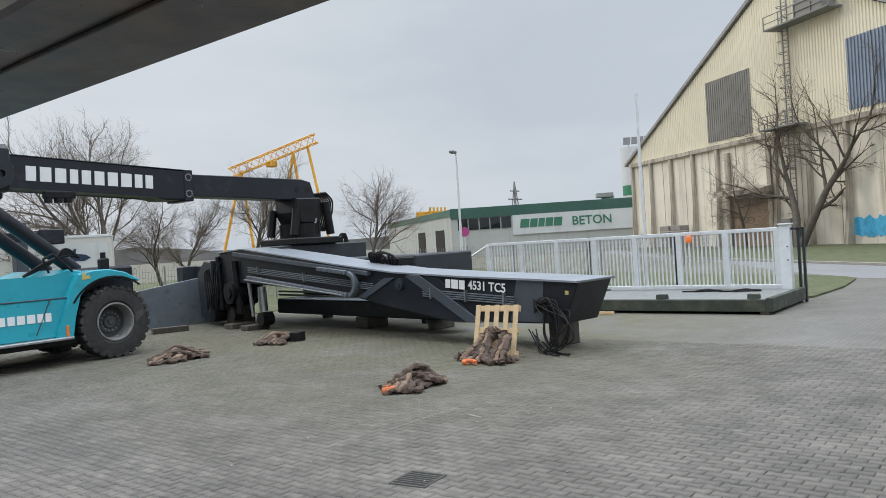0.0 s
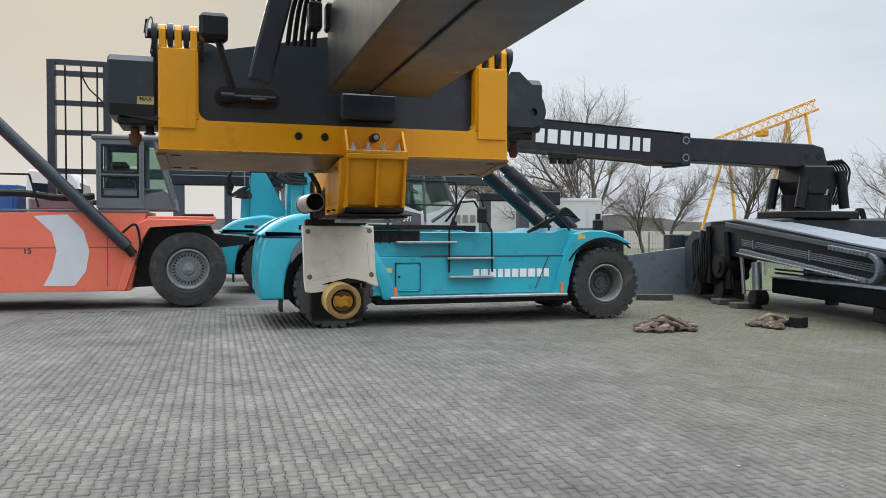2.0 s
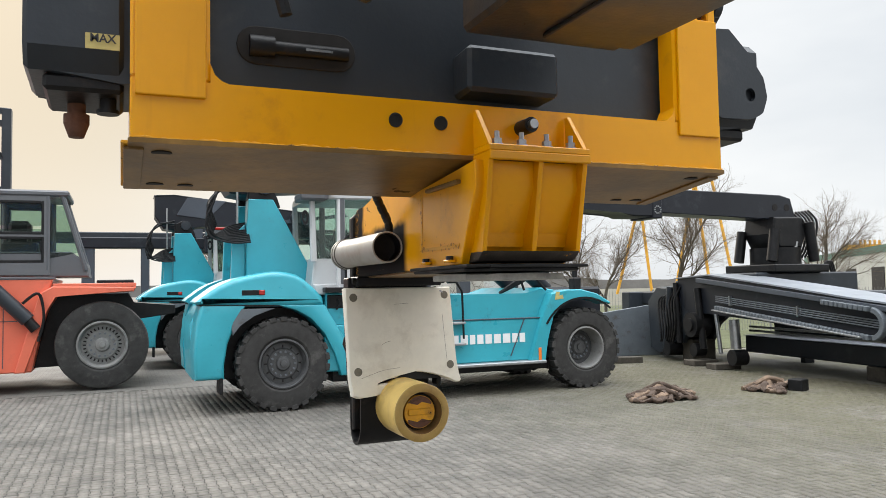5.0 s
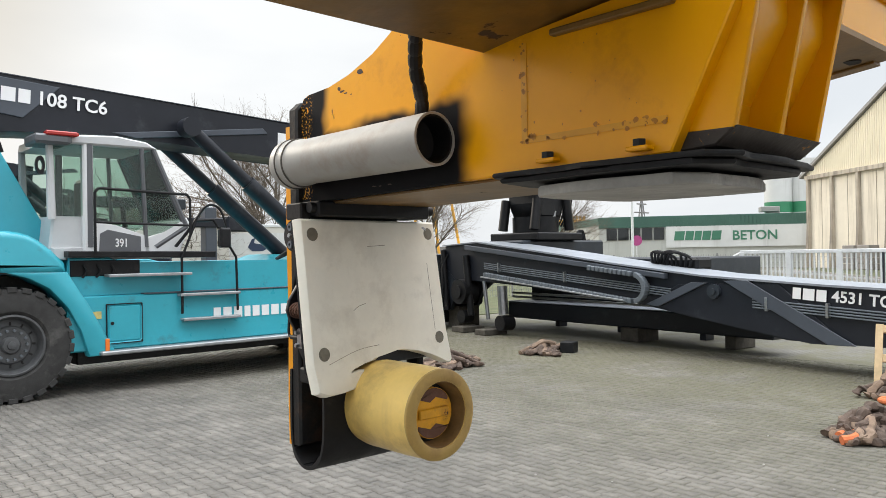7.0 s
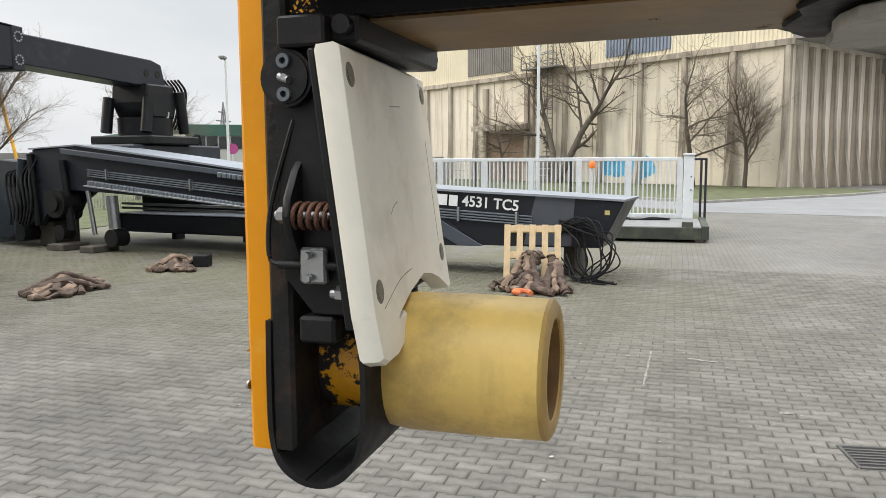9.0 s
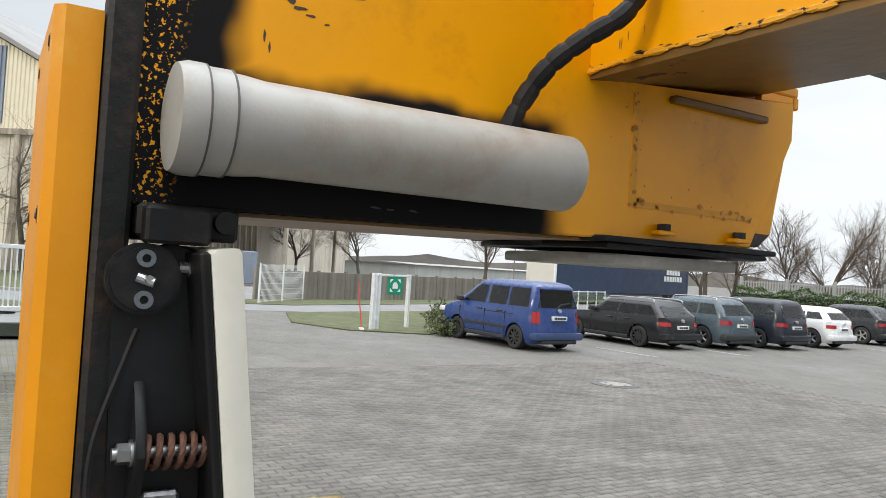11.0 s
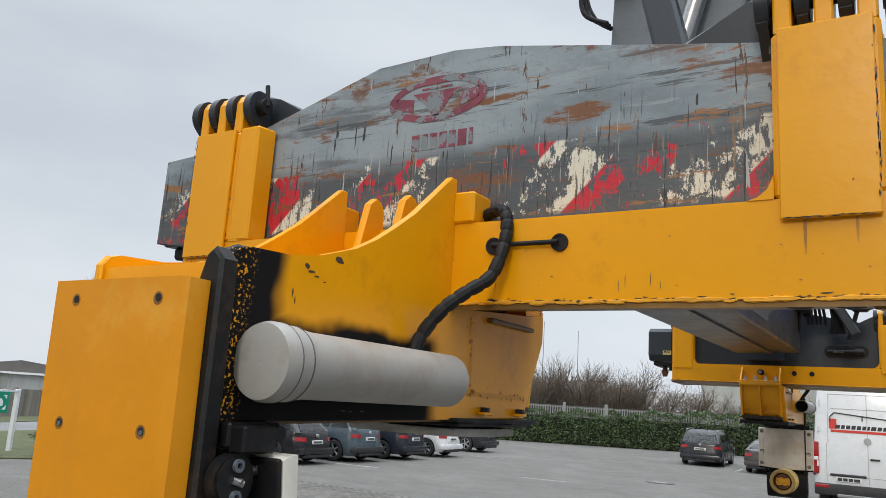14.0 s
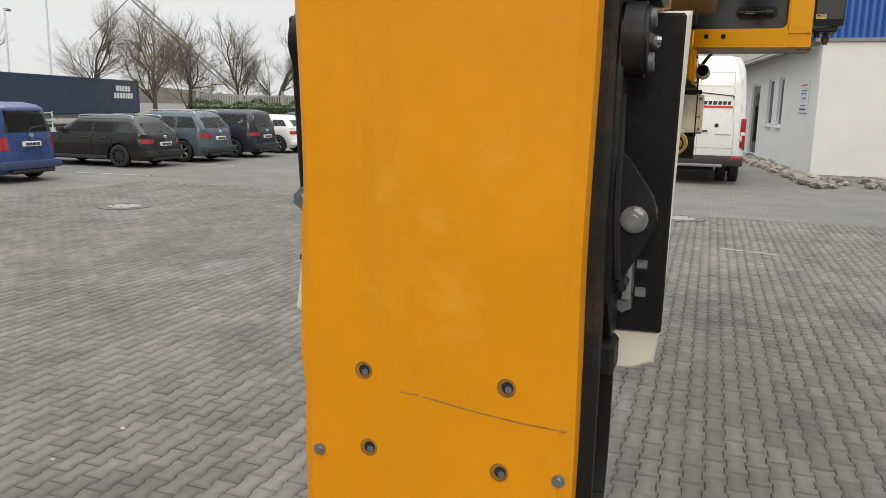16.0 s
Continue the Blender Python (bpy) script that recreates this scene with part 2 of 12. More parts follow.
def ring(bm, centre, axis, prof, seg=28):
    """Turns a profile of (along, radius) points round an axis through centre; closed profile."""
    q = Vector(axis).to_track_quat("Z", "Y").to_matrix()
    c = Vector(centre)
    rows = []
    for i in range(seg):
        a = 2 * math.pi * i / seg
        rows.append([bm.verts.new(c + q @ Vector((r * math.cos(a), r * math.sin(a), h))) for h, r in prof])
    n = len(prof)
    for i in range(seg):
        A, B = rows[i], rows[(i + 1) % seg]
        for j in range(n):
            k = (j + 1) % n
            bm.faces.new((A[j], B[j], B[k], A[k]))


def sweep(bm, pts, r, seg=8, rings=None):
    """A round bar along a smooth line through pts; r: radius or a list of radii."""
    P = [Vector(p) for p in pts]
    fine = []
    n = len(P)
    steps = rings or 6
    for i in range(n - 1):
        a, b, c, d = P[max(i - 1, 0)], P[i], P[i + 1], P[min(i + 2, n - 1)]
        for k in range(steps):
            t = k / steps
            fine.append(0.5 * ((2 * b) + (c - a) * t + (2 * a - 5 * b + 4 * c - d) * t * t + (3 * b - a - 3 * c + d) * t ** 3))
    fine.append(P[-1])
    prev, up = None, Vector((0.13, 0.31, 0.94))
    m = len(fine)
    for i, p in enumerate(fine):
        d = (fine[min(i + 1, m - 1)] - fine[max(i - 1, 0)]).normalized()
        u = d.cross(up)
        u = u.normalized() if u.length > 1e-4 else d.orthogonal().normalized()
        w = d.cross(u)
        rad = r[min(i * len(r) // m, len(r) - 1)] if isinstance(r, (list, tuple)) else r
        cur = [bm.verts.new(p + (u * math.cos(2 * math.pi * k / seg) + w * math.sin(2 * math.pi * k / seg)) * rad) for k in range(seg)]
        if prev:
            for k in range(seg):
                bm.faces.new((prev[k], prev[(k + 1) % seg], cur[(k + 1) % seg], cur[k]))
        else:
            bm.faces.new(cur[::-1])
        prev = cur
    bm.faces.new(prev)


def inset(pts, d):
    """A flat outline drawn in by d along its corners' normals."""
    n = len(pts)
    area = sum(pts[i][0] * pts[(i + 1) % n][1] - pts[(i + 1) % n][0] * pts[i][1] for i in range(n))
    sg = 1 if area > 0 else -1
    out = []
    for i in range(n):
        p, q, r = Vector(pts[i - 1]), Vector(pts[i]), Vector(pts[(i + 1) % n])
        a, c = (q - p).normalized(), (r - q).normalized()
        nv = Vector((-(a.y + c.y), a.x + c.x)) * sg
        nv = nv.normalized() / max(0.55, abs(nv.length) / 2)
        out.append((q.x + nv.x * d, q.y + nv.y * d))
    return out


def dome(bm, pts, y0, y1, r, n=5):
    """An outline of (x, z) carried from y0 to y1, its edge at y0 rounded over with radius r."""
    sg = 1 if y1 > y0 else -1
    rows = []
    for k in range(n + 1):
        a = math.pi / 2 * k / n
        o = inset(pts, r * (1 - math.sin(a)))
        rows.append([bm.verts.new((x, y0 + sg * r * (1 - math.cos(a)), z)) for x, z in o])
    rows.append([bm.verts.new((x, y1, z)) for x, z in pts])
    m = len(pts)
    for A, B in zip(rows, rows[1:]):
        for i in range(m):
            j = (i + 1) % m
            bm.faces.new((A[i], A[j], B[j], B[i]))
    bm.faces.new(rows[0])
    bm.faces.new(rows[-1][::-1])


def round_line(pts, n=4):
    """A closed outline with its corners drawn smooth through the given points."""
    m, out = len(pts), []
    for i in range(m):
        a, b, c, d = (Vector(pts[(i + k) % m]) for k in (-1, 0, 1, 2))
        for k in range(n):
            t = k / n
            p = 0.5 * (2 * b + (c - a) * t + (2 * a - 5 * b + 4 * c - d) * t * t + (3 * b - a - 3 * c + d) * t ** 3)
            out.append((p.x, p.y))
    return out


def mesh_from(name, bm, mat, smooth=True):
    bmesh.ops.recalc_face_normals(bm, faces=bm.faces)
    me = bpy.data.meshes.new(name)
    bm.to_mesh(me)
    bm.free()
    me.materials.append(mat)
    if smooth:
        for p in me.polygons:
            p.use_smooth = True
        me.set_sharp_from_angle(angle=radians(32))
    return me


def part(name, bm, mat, parent=None, label="", m=None, smooth=True):
    """One bmesh as ONE mesh object under a thing or a part; m maps it first."""
    if m is not None:
        bmesh.ops.transform(bm, matrix=m, verts=bm.verts)
    ob = new(name, mesh_from(name, bm, mat, smooth))
    ob.parent = parent
    return tagged(ob, label)


def thing(name, m, label, category, group="", kind=""):
    ob = new(name)
    ob.empty_display_size = 0.3
    ob.matrix_world = m
    return tagged(ob, label, category, group, kind)


def solo(name, bm, mat, m, label, category, group="", kind="", smooth=True):
    ob = new(name, mesh_from(name, bm, mat, smooth))
    ob.matrix_world = m
    return tagged(ob, label, category, group, kind)


def text_bm(txt, size, depth=0.004, spread=1.0):
    cu = bpy.data.curves.new("lettering", "FONT")
    cu.body, cu.size, cu.extrude, cu.align_x, cu.align_y, cu.resolution_u = txt, size, depth, "CENTER", "CENTER", 3
    cu.offset = size * 0.018
    ob = new("lettering", cu)
    bpy.context.view_layer.update()
    me = bpy.data.meshes.new_from_object(ob.evaluated_get(bpy.context.evaluated_depsgraph_get()))
    bm = bmesh.new()
    bm.from_mesh(me)
    bpy.data.objects.remove(ob)
    bpy.data.meshes.remove(me)
    bpy.data.curves.remove(cu)
    bmesh.ops.scale(bm, vec=(spread, 1, 1), verts=bm.verts)
    return bm


def bars_bm(widths, h, gap, depth=0.004, slant=0.0):
    """Plain bars in place of lettering, centred, in the x-y plane."""
    bm = bmesh.new()
    x = -(sum(widths) + gap * (len(widths) - 1)) / 2
    for w in widths:
        g = box(bm, x, x + w, -h / 2, h / 2, -depth, depth)
        for v in g:
            v.co.x += slant * v.co.y
        x += w + gap
    return bm


def facing(x, y, z, nx, ny):
    """A pose on an upright face: local x to the viewer's right, y up, z out along (nx, ny)."""
    n = Vector((nx, ny, 0)).normalized()
    r = Vector((-n.y, n.x, 0))
    m = Matrix((( r.x, 0, n.x, x), (r.y, 0, n.y, y), (0, 1, 0, z), (0, 0, 0, 1)))
    return m


# ---------------------------------------------------------------- the yellow frame and its lifting leg, at both ends of the spreader
I4 = Matrix.Identity(4)


def hexbolt(bm, p, d, r=0.016, h=0.018, shank=0.0):
    p, d = Vector(p), Vector(d).normalized()
    cyl(bm, p, p + d * h, r, 6)
    if shank:
        cyl(bm, p + d * h, p + d * (h + shank), r * 0.55, 10)


scratched = None


def scratched_steel():
    """Blue-grey paint torn by use: rust gouges, a low band with rests of red and white stripes, dark scuffs."""
    m = paint("scratched_grey_steel", (0.115, 0.145, 0.17), 0.55, var=0.25, scale=3, bump=0.12, bscale=25)
    nt = m.node_tree
    N, L = nt.nodes.new, nt.links.new
    bs = nt.nodes["Principled BSDF"]
    base = bs.inputs["Base Color"].links[0].from_socket
    tc = [n for n in nt.nodes if n.bl_idname == "ShaderNodeTexCoord"][0].outputs["Object"]
    sep = N("ShaderNodeSeparateXYZ")
    L(tc, sep.inputs[0])

    def rng(v, a, b, c=0.0, d=1.0):
        r = N("ShaderNodeMapRange")
        r.inputs["From Min"].default_value, r.inputs["From Max"].default_value = a, b
        r.inputs["To Min"].default_value, r.inputs["To Max"].default_value = c, d
        L(v, r.inputs["Value"])
        return r.outputs["Result"]

    def nz(sc, stretch, rot=0.0, detail=6, ro=0.65, off=(0, 0, 0)):
        mp = N("ShaderNodeMapping")
        mp.inputs["Scale"].default_value, mp.inputs["Rotation"].default_value, mp.inputs["Location"].default_value = stretch, (0, rot, 0), off
        L(tc, mp.inputs["Vector"])
        n = N("ShaderNodeTexNoise")
        n.inputs["Scale"].default_value, n.inputs["Detail"].default_value, n.inputs["Roughness"].default_value = sc, detail, ro
        L(mp.outputs["Vector"], n.inputs["Vector"])
        return n.outputs["Fac"]

    def mixc(f, a, b):
        x = N("ShaderNodeMix")
        x.data_type = "RGBA"
        L(f, x.inputs[0])
        for s, v in ((6, a), (7, b)):
            if isinstance(v, tuple):
                x.inputs[s].default_value = (*v, 1)
            else:
                L(v, x.inputs[s])
        return x.outputs[2]

    def mul(a, b):
        x = N("ShaderNodeMath")
        x.operation = "MULTIPLY"
        L(a, x.inputs[0])
        L(b, x.inputs[1])
        return x.outputs[0]

    # lighter blue-grey paint with broad scrapes
    c = mixc(rng(nz(2.2, (0.6, 1, 1.6), 0.1, 5, 0.6, (4, 4, 4)), 0.32, 0.54, 0, 0.95), base, (0.27, 0.325, 0.355))
    c = mixc(rng(nz(3.5, (0.5, 1, 3.0), 0.12), 0.57, 0.66, 0, 0.7), c, (0.075, 0.08, 0.085))
    c = mixc(rng(nz(5, (0.5, 1, 5.0), 0.16, off=(3, 1, 2)), 0.60, 0.66, 0, 0.7), c, (0.30, 0.335, 0.35))
    c = mixc(rng(nz(7, (0.35, 1, 6.0), -0.1, off=(8, 1, 6)), 0.60, 0.63, 0, 0.8), c, (0.045, 0.05, 0.055))
    # dark low band with rests of red and white warning stripes
    c = mixc(rng(sep.outputs["Z"], 2.80, 2.86, 0.85, 0.0), c, (0.05, 0.055, 0.06))
    band = mul(rng(sep.outputs["Z"], 2.832, 2.838, 1, 0), rng(sep.outputs["Z"], 2.645, 2.66))
    stripe = N("ShaderNodeMath")
    stripe.operation = "PINGPONG"
    sx = N("ShaderNodeMath")
    L(sep.outputs["X"], sx.inputs[0])
    L(sep.outputs["Z"], sx.inputs[1])
    L(sx.outputs[0], stripe.inputs[0])
    stripe.inputs[1].default_value = 0.19
    col = mixc(rng(stripe.outputs[0], 0.085, 0.092), (0.50, 0.012, 0.03), (0.66, 0.63, 0.52))
    left = rng(nz(4.2, (1.0, 1, 0.9), 0.35, 9, 0.76, (2.9, 0, 1.4)), 0.50, 0.512)
    wear = rng(nz(15, (2.0, 1, 0.5), 0.12, 7, 0.75, (3, 3, 3)), 0.53, 0.55, 1.0, 0.0)
    ends = N("ShaderNodeMath")
    ends.operation = "ABSOLUTE"
    L(sep.outputs["X"], ends.inputs[0])
    fade = rng(nz(7, (1, 1, 1), 0.2, 8, 0.75, (6, 6, 1)), 0.50, 0.52)
    keep = N("ShaderNodeMath")
    keep.operation = "MAXIMUM"
    L(fade, keep.inputs[0])
    L(rng(ends.outputs[0], 0.96, 0.97, 1, 0), keep.inputs[1])
    c = mixc(mul(keep.outputs[0], mul(band, mul(left, wear))), c, col)
    # rust along scrapes and edges
    g1 = rng(nz(3.6, (0.7, 1, 3.2), -0.30, 9, 0.72, (5, 2, 1)), 0.56, 0.605)
    c = mixc(g1, c, (0.17, 0.070, 0.028))
    g4 = rng(nz(5.5, (0.8, 1, 4.5), 0.22, 8, 0.7, (11, 2, 8)), 0.60, 0.63)
    c = mixc(g4, c, (0.27, 0.13, 0.05))
    top = mul(rng(sep.outputs["Z"], 2.97, 3.08), rng(nz(8, (1, 1, 1.6), 0.3, 8, 0.7, (6, 1, 7)), 0.52, 0.60))
    c = mixc(top, c, (0.14, 0.055, 0.025))
    g2 = rng(nz(8, (3.2, 1, 0.55), 0.3, 6, 0.7, (9, 4, 3)), 0.635, 0.655)
    c = mixc(g2, c, (0.10, 0.045, 0.022))
    g3 = rng(nz(20, (3.8, 1, 0.35), 0.45, 3, 0.6, (2, 7, 5)), 0.68, 0.695)
    c = mixc(g3, c, (0.03, 0.026, 0.025))
    g5 = rng(nz(16, (3.5, 1, 0.3), -0.6, 3, 0.6, (12, 7, 5)), 0.70, 0.71)
    c = mixc(g5, c, (0.40, 0.42, 0.42))
    # close upright scrapes low down, where loads rub
    low = rng(sep.outputs["Z"], 2.86, 2.93, 1.0, 0.15)
    for sc, st, off, a, col in ((34, (3.0, 1, 0.16), (1, 5, 9), 0.60, (0.022, 0.021, 0.022)), (26, (3.4, 1, 0.22), (7, 2, 3), 0.63, (0.24, 0.15, 0.075)), (46, (3.0, 1, 0.12), (4, 8, 2), 0.66, (0.34, 0.35, 0.34))):
        c = mixc(mul(low, rng(nz(sc, st, 0.08, 4, 0.65, off), a, a + 0.03, 0, 0.9)), c, col)
    L(c, bs.inputs["Base Color"])
    return m


scratched = scratched_steel()


def overspray():
    """Yellow arm paint, oversprayed black round the pipe and at the leg."""
    m = paint("yellow_paint_with_black_overspray", (0.84, 0.36, 0.002), 0.30, var=0.07, scale=1.6, bump=0.035, bscale=30, chips=((0.06, 0.035, 0.02), -0.004, 13), dirt=((0.55, 0.22, 0.01), 0.07, 4), spec=0.28)
    nt = m.node_tree
    N, L = nt.nodes.new, nt.links.new
    bs = nt.nodes["Principled BSDF"]
    base = bs.inputs["Base Color"].links[0].from_socket
    tc = [n for n in nt.nodes if n.bl_idname == "ShaderNodeTexCoord"][0].outputs["Object"]
    sep, nz = N("ShaderNodeSeparateXYZ"), N("ShaderNodeTexNoise")
    L(tc, sep.inputs[0])
    nz.inputs["Scale"].default_value = 9
    L(tc, nz.inputs["Vector"])

    def math(op, a, b):
        x = N("ShaderNodeMath")
        x.operation = op
        for i, v in enumerate((a, b)):
            if isinstance(v, (int, float)):
                x.inputs[i].default_value = v
            else:
                L(v, x.inputs[i])
        return x.outputs[0]

    def rng(v, a, b):
        r = N("ShaderNodeMapRange")
        r.interpolation_type = "SMOOTHSTEP"
        r.inputs["From Min"].default_value, r.inputs["From Max"].default_value = a, b
        L(v, r.inputs["Value"])
        return r.outputs["Result"]

    wob = math("MULTIPLY", math("SUBTRACT", nz.outputs["Fac"], 0.5), 0.06)
    y, z = math("ADD", sep.outputs["Y"], wob), math("ADD", sep.outputs["Z"], wob)
    low = math("MULTIPLY", rng(y, 0.57, 0.63), rng(math("MULTIPLY", z, -1.0), -2.335, -2.30))
    f = math("MAXIMUM", low, rng(y, 1.115, 1.16))
    # yellow flakes through the black near the leg
    fl = N("ShaderNodeTexNoise")
    fl.inputs["Scale"].default_value, fl.inputs["Detail"].default_value = 190, 6
    L(tc, fl.inputs["Vector"])
    flakes = math("MULTIPLY", rng(fl.outputs["Fac"], 0.585, 0.60), rng(y, 1.20, 1.235))
    f = math("MULTIPLY", f, math("SUBTRACT", 1.0, flakes))
    # only the flank beside the pipe was sprayed; the top stays yellow
    f = math("MULTIPLY", f, math("LESS_THAN", sep.outputs["X"], -0.012))
    mx = N("ShaderNodeMix")
    mx.data_type = "RGBA"
    L(f, mx.inputs[0])
    L(base, mx.inputs[6])
    mx.inputs[7].default_value = (0.010, 0.010, 0.011, 1)
    # the sprayed-on black is matt
    L(math("SUBTRACT", 0.36, math("MULTIPLY", f, 0.28)), bs.inputs["Specular IOR Level"])
    L(math("ADD", 0.30, math("MULTIPLY", f, 0.35)), bs.inputs["Roughness"])
    L(mx.outputs[2], bs.inputs["Base Color"])
    return m


yellow_arm = overspray()


chip_mat = paint("bare_steel_chip", (0.055, 0.036, 0.026), 0.7, var=0.4, scale=30)
run_mat = paint("rust_run", (0.46, 0.175, 0.004), 0.5, var=0.3, scale=20, dirt=((0.24, 0.085, 0.006), 0.14, 24))


def chip(bm, c, stretch, r, rnd):
    """A thin ragged flake, flat in x and z."""
    vs = []
    for k in range(7):
        a = 2 * math.pi * k / 7
        q = r * rnd.uniform(0.45, 1.25)
        vs.append(bm.verts.new((c[0] + q * stretch[0] * math.cos(a), c[1], c[2] + q * stretch[2] * math.sin(a))))
    bm.faces.new(vs)


def yellow_frame(at, flip, group):
    """The yellow frame that hangs round a crossbeam. flip: -1 mirrors it end for end."""
    F = Matrix.Diagonal((1, flip, 1, 1))
    fr = thing("hanging_frame", at, "yellow painted steel frame hung round the spreader crossbeam, chipped edges", "frame", group)
    drop = 0.0851 if flip > 0 else 0.0          # how far the underside slopes
    b = bm_new()
    prism(b, [(0.0, 2.465), (0.548, 2.465 - 0.548 * drop), (0.548, 2.62), (0.0, 2.62)], -0.975, 0.975, "x", 0.004)
    part("beam", b, yellow, fr, "", F)
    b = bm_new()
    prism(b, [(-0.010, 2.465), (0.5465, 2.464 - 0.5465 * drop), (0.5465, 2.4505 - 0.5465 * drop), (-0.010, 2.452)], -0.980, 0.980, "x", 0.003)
    part("bottom_plate", b, under, fr, "scuffed brown underside plate", F)
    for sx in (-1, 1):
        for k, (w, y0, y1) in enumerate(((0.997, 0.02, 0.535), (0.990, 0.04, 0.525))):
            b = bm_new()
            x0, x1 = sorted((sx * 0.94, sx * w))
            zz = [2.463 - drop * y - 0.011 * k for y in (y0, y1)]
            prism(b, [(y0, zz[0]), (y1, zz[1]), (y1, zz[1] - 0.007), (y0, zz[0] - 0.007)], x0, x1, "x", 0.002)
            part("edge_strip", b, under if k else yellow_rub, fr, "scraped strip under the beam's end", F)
    # drain holes: near-black discs in place of the shade inside, nothing cut
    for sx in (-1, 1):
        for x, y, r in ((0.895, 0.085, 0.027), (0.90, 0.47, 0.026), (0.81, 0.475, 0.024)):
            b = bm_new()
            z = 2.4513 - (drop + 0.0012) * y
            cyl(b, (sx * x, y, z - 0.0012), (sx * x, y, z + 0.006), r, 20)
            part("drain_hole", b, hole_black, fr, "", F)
    for sx in (-1, 1):
        for inner in (True, False):
            y0, y1 = (0.0, 0.10) if inner else (0.46, 0.552)
            yc = -0.012 if inner else 0.552
            x0, x1 = sorted((sx * 0.975, sx * 0.775))
            b = bm_new()
            box(b, x0, x1, y0, y1, 2.62, 2.975, 0.008)
            # rounded fillet into the beam
            s = -sx
            xi = sx * 0.775
            pts = [(xi, 2.62), (xi + s * 0.05, 2.62), (xi + s * 0.03, 2.627), (xi + s * 0.012, 2.642), (xi, 2.67)]
            prism(b, pts, y0 + 0.001, y1 - 0.001, "y")
            up = part("upright", b, yellow, fr, "", F)
            if sx > 0 and not inner:
                b = bm_new()
                box(b, 0.695, 0.776, 0.462, 0.552, 2.621, 2.985, 0.006)
                part("inner_panel", b, yellow, up, "", F)
            b = bm_new()
            box(b, x0 + 0.012, x1 - 0.012, yc, yc + 0.012, 2.575, 2.98, 0.003)
            part("cover_plate", b, yellow, up, "", F)
            cx = (x0 + x1) / 2
            for k in (-1, 0, 1):
                b = bm_new()
                c = cx + k * 0.078
                pr = [(y0 + 0.005, 2.975), (y0 + 0.005, 3.075), (y0 + 0.02, 3.098), (y0 + 0.05, 3.11), (y1 - 0.02, 3.098), (y1 - 0.005, 3.075), (y1 - 0.005, 2.975)]
                prism(b, pr, c - 0.018, c + 0.018, "x", 0.004)
                part("finger", b, yellow, up, "", F)
            b = bm_new()
            yp = (y0 + y1) / 2
            cyl(b, (cx - 0.165, yp, 3.06), (cx + 0.135, yp, 3.06), 0.026, 18)
            cyl(b, (cx - 0.165, yp, 3.06), (cx - 0.155, yp, 3.13), 0.008, 8)
            pin = part("hinge_pin", b, black, up, "dark steel hinge pin", F)
            for k in (-0.118, -0.04, 0.04, 0.118):
                b = bm_new()
                cyl(b, (cx + k - 0.014, yp, 3.06), (cx + k + 0.014, yp, 3.06), 0.055, 22)
                q = 1 if inner else -1
                prism(b, [(yp - q * 0.03, 3.01), (yp, 3.115), (yp + q * 0.16, 2.93), (yp + q * 0.14, 2.88)], cx + k - 0.011, cx + k + 0.011, "x")
                part("lug", b, charcoal, up, "dark lug plate of the crossbeam", F)
            if not inner:
                b = bm_new()
                e = cx - sx * 0.115
                prism(b, [(cx - 0.06 * sx, 3.10), (e, 3.118), (e - sx * 0.05, 3.10), (e - sx * 0.19, 3.03), (e - sx * 0.19, 2.97), (cx, 2.97)], 0.36, 0.445, "y", 0.006)
                part("lug_plate", b, charcoal, up, "dark wedge plate beside the pin", F)
            if inner:
                b = bm_new()
                sweep(b, [(cx - 0.12, yp - 0.03, 3.07), (cx - 0.13, yp - 0.05, 3.13), (cx - 0.15, yp - 0.04, 3.10), (cx - 0.155, yp - 0.05, 3.03)], 0.004, 6)
                part("lynch_pin", b, zinc, up, "", F)
    # bolt holes drawn as raised black discs for their shade, a bar across one pair
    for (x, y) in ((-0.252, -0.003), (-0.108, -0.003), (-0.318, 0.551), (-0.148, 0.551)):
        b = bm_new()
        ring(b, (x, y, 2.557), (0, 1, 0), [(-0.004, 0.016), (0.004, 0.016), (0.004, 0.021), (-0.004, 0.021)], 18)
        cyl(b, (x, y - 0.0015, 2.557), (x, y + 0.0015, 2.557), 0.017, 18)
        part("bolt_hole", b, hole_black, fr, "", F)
    b = bm_new()
    cyl(b, (-0.318, 0.562, 2.557), (-0.148, 0.562, 2.557), 0.006, 8)
    part("tie", b, black_soft, fr, "black cable tie between two holes", F)
    # weld bead along the lower edge
    b = bm_new()
    rnd = random.Random(4)
    x = -0.965
    while x < 0.965:
        for y, zb in ((-0.002, 2.466), (0.550, 2.466 - 0.55 * drop)):
            bmesh.ops.create_icosphere(b, subdivisions=1, radius=0.0028 + rnd.random() ** 2 * 0.0055, matrix=Matrix.Translation((x, y, zb + rnd.uniform(-0.003, 0.002))) @ Matrix.Diagonal((3.0, 0.7, 0.8, 1)))
        x += rnd.uniform(0.007, 0.017)
    tagged(part("weld_bead", b, yellow_rub, fr, "chipped weld bead", F), "", "", "", "stuff")
    # bare chips along the lower edge, runs of rust below the cover plates
    b = bm_new()
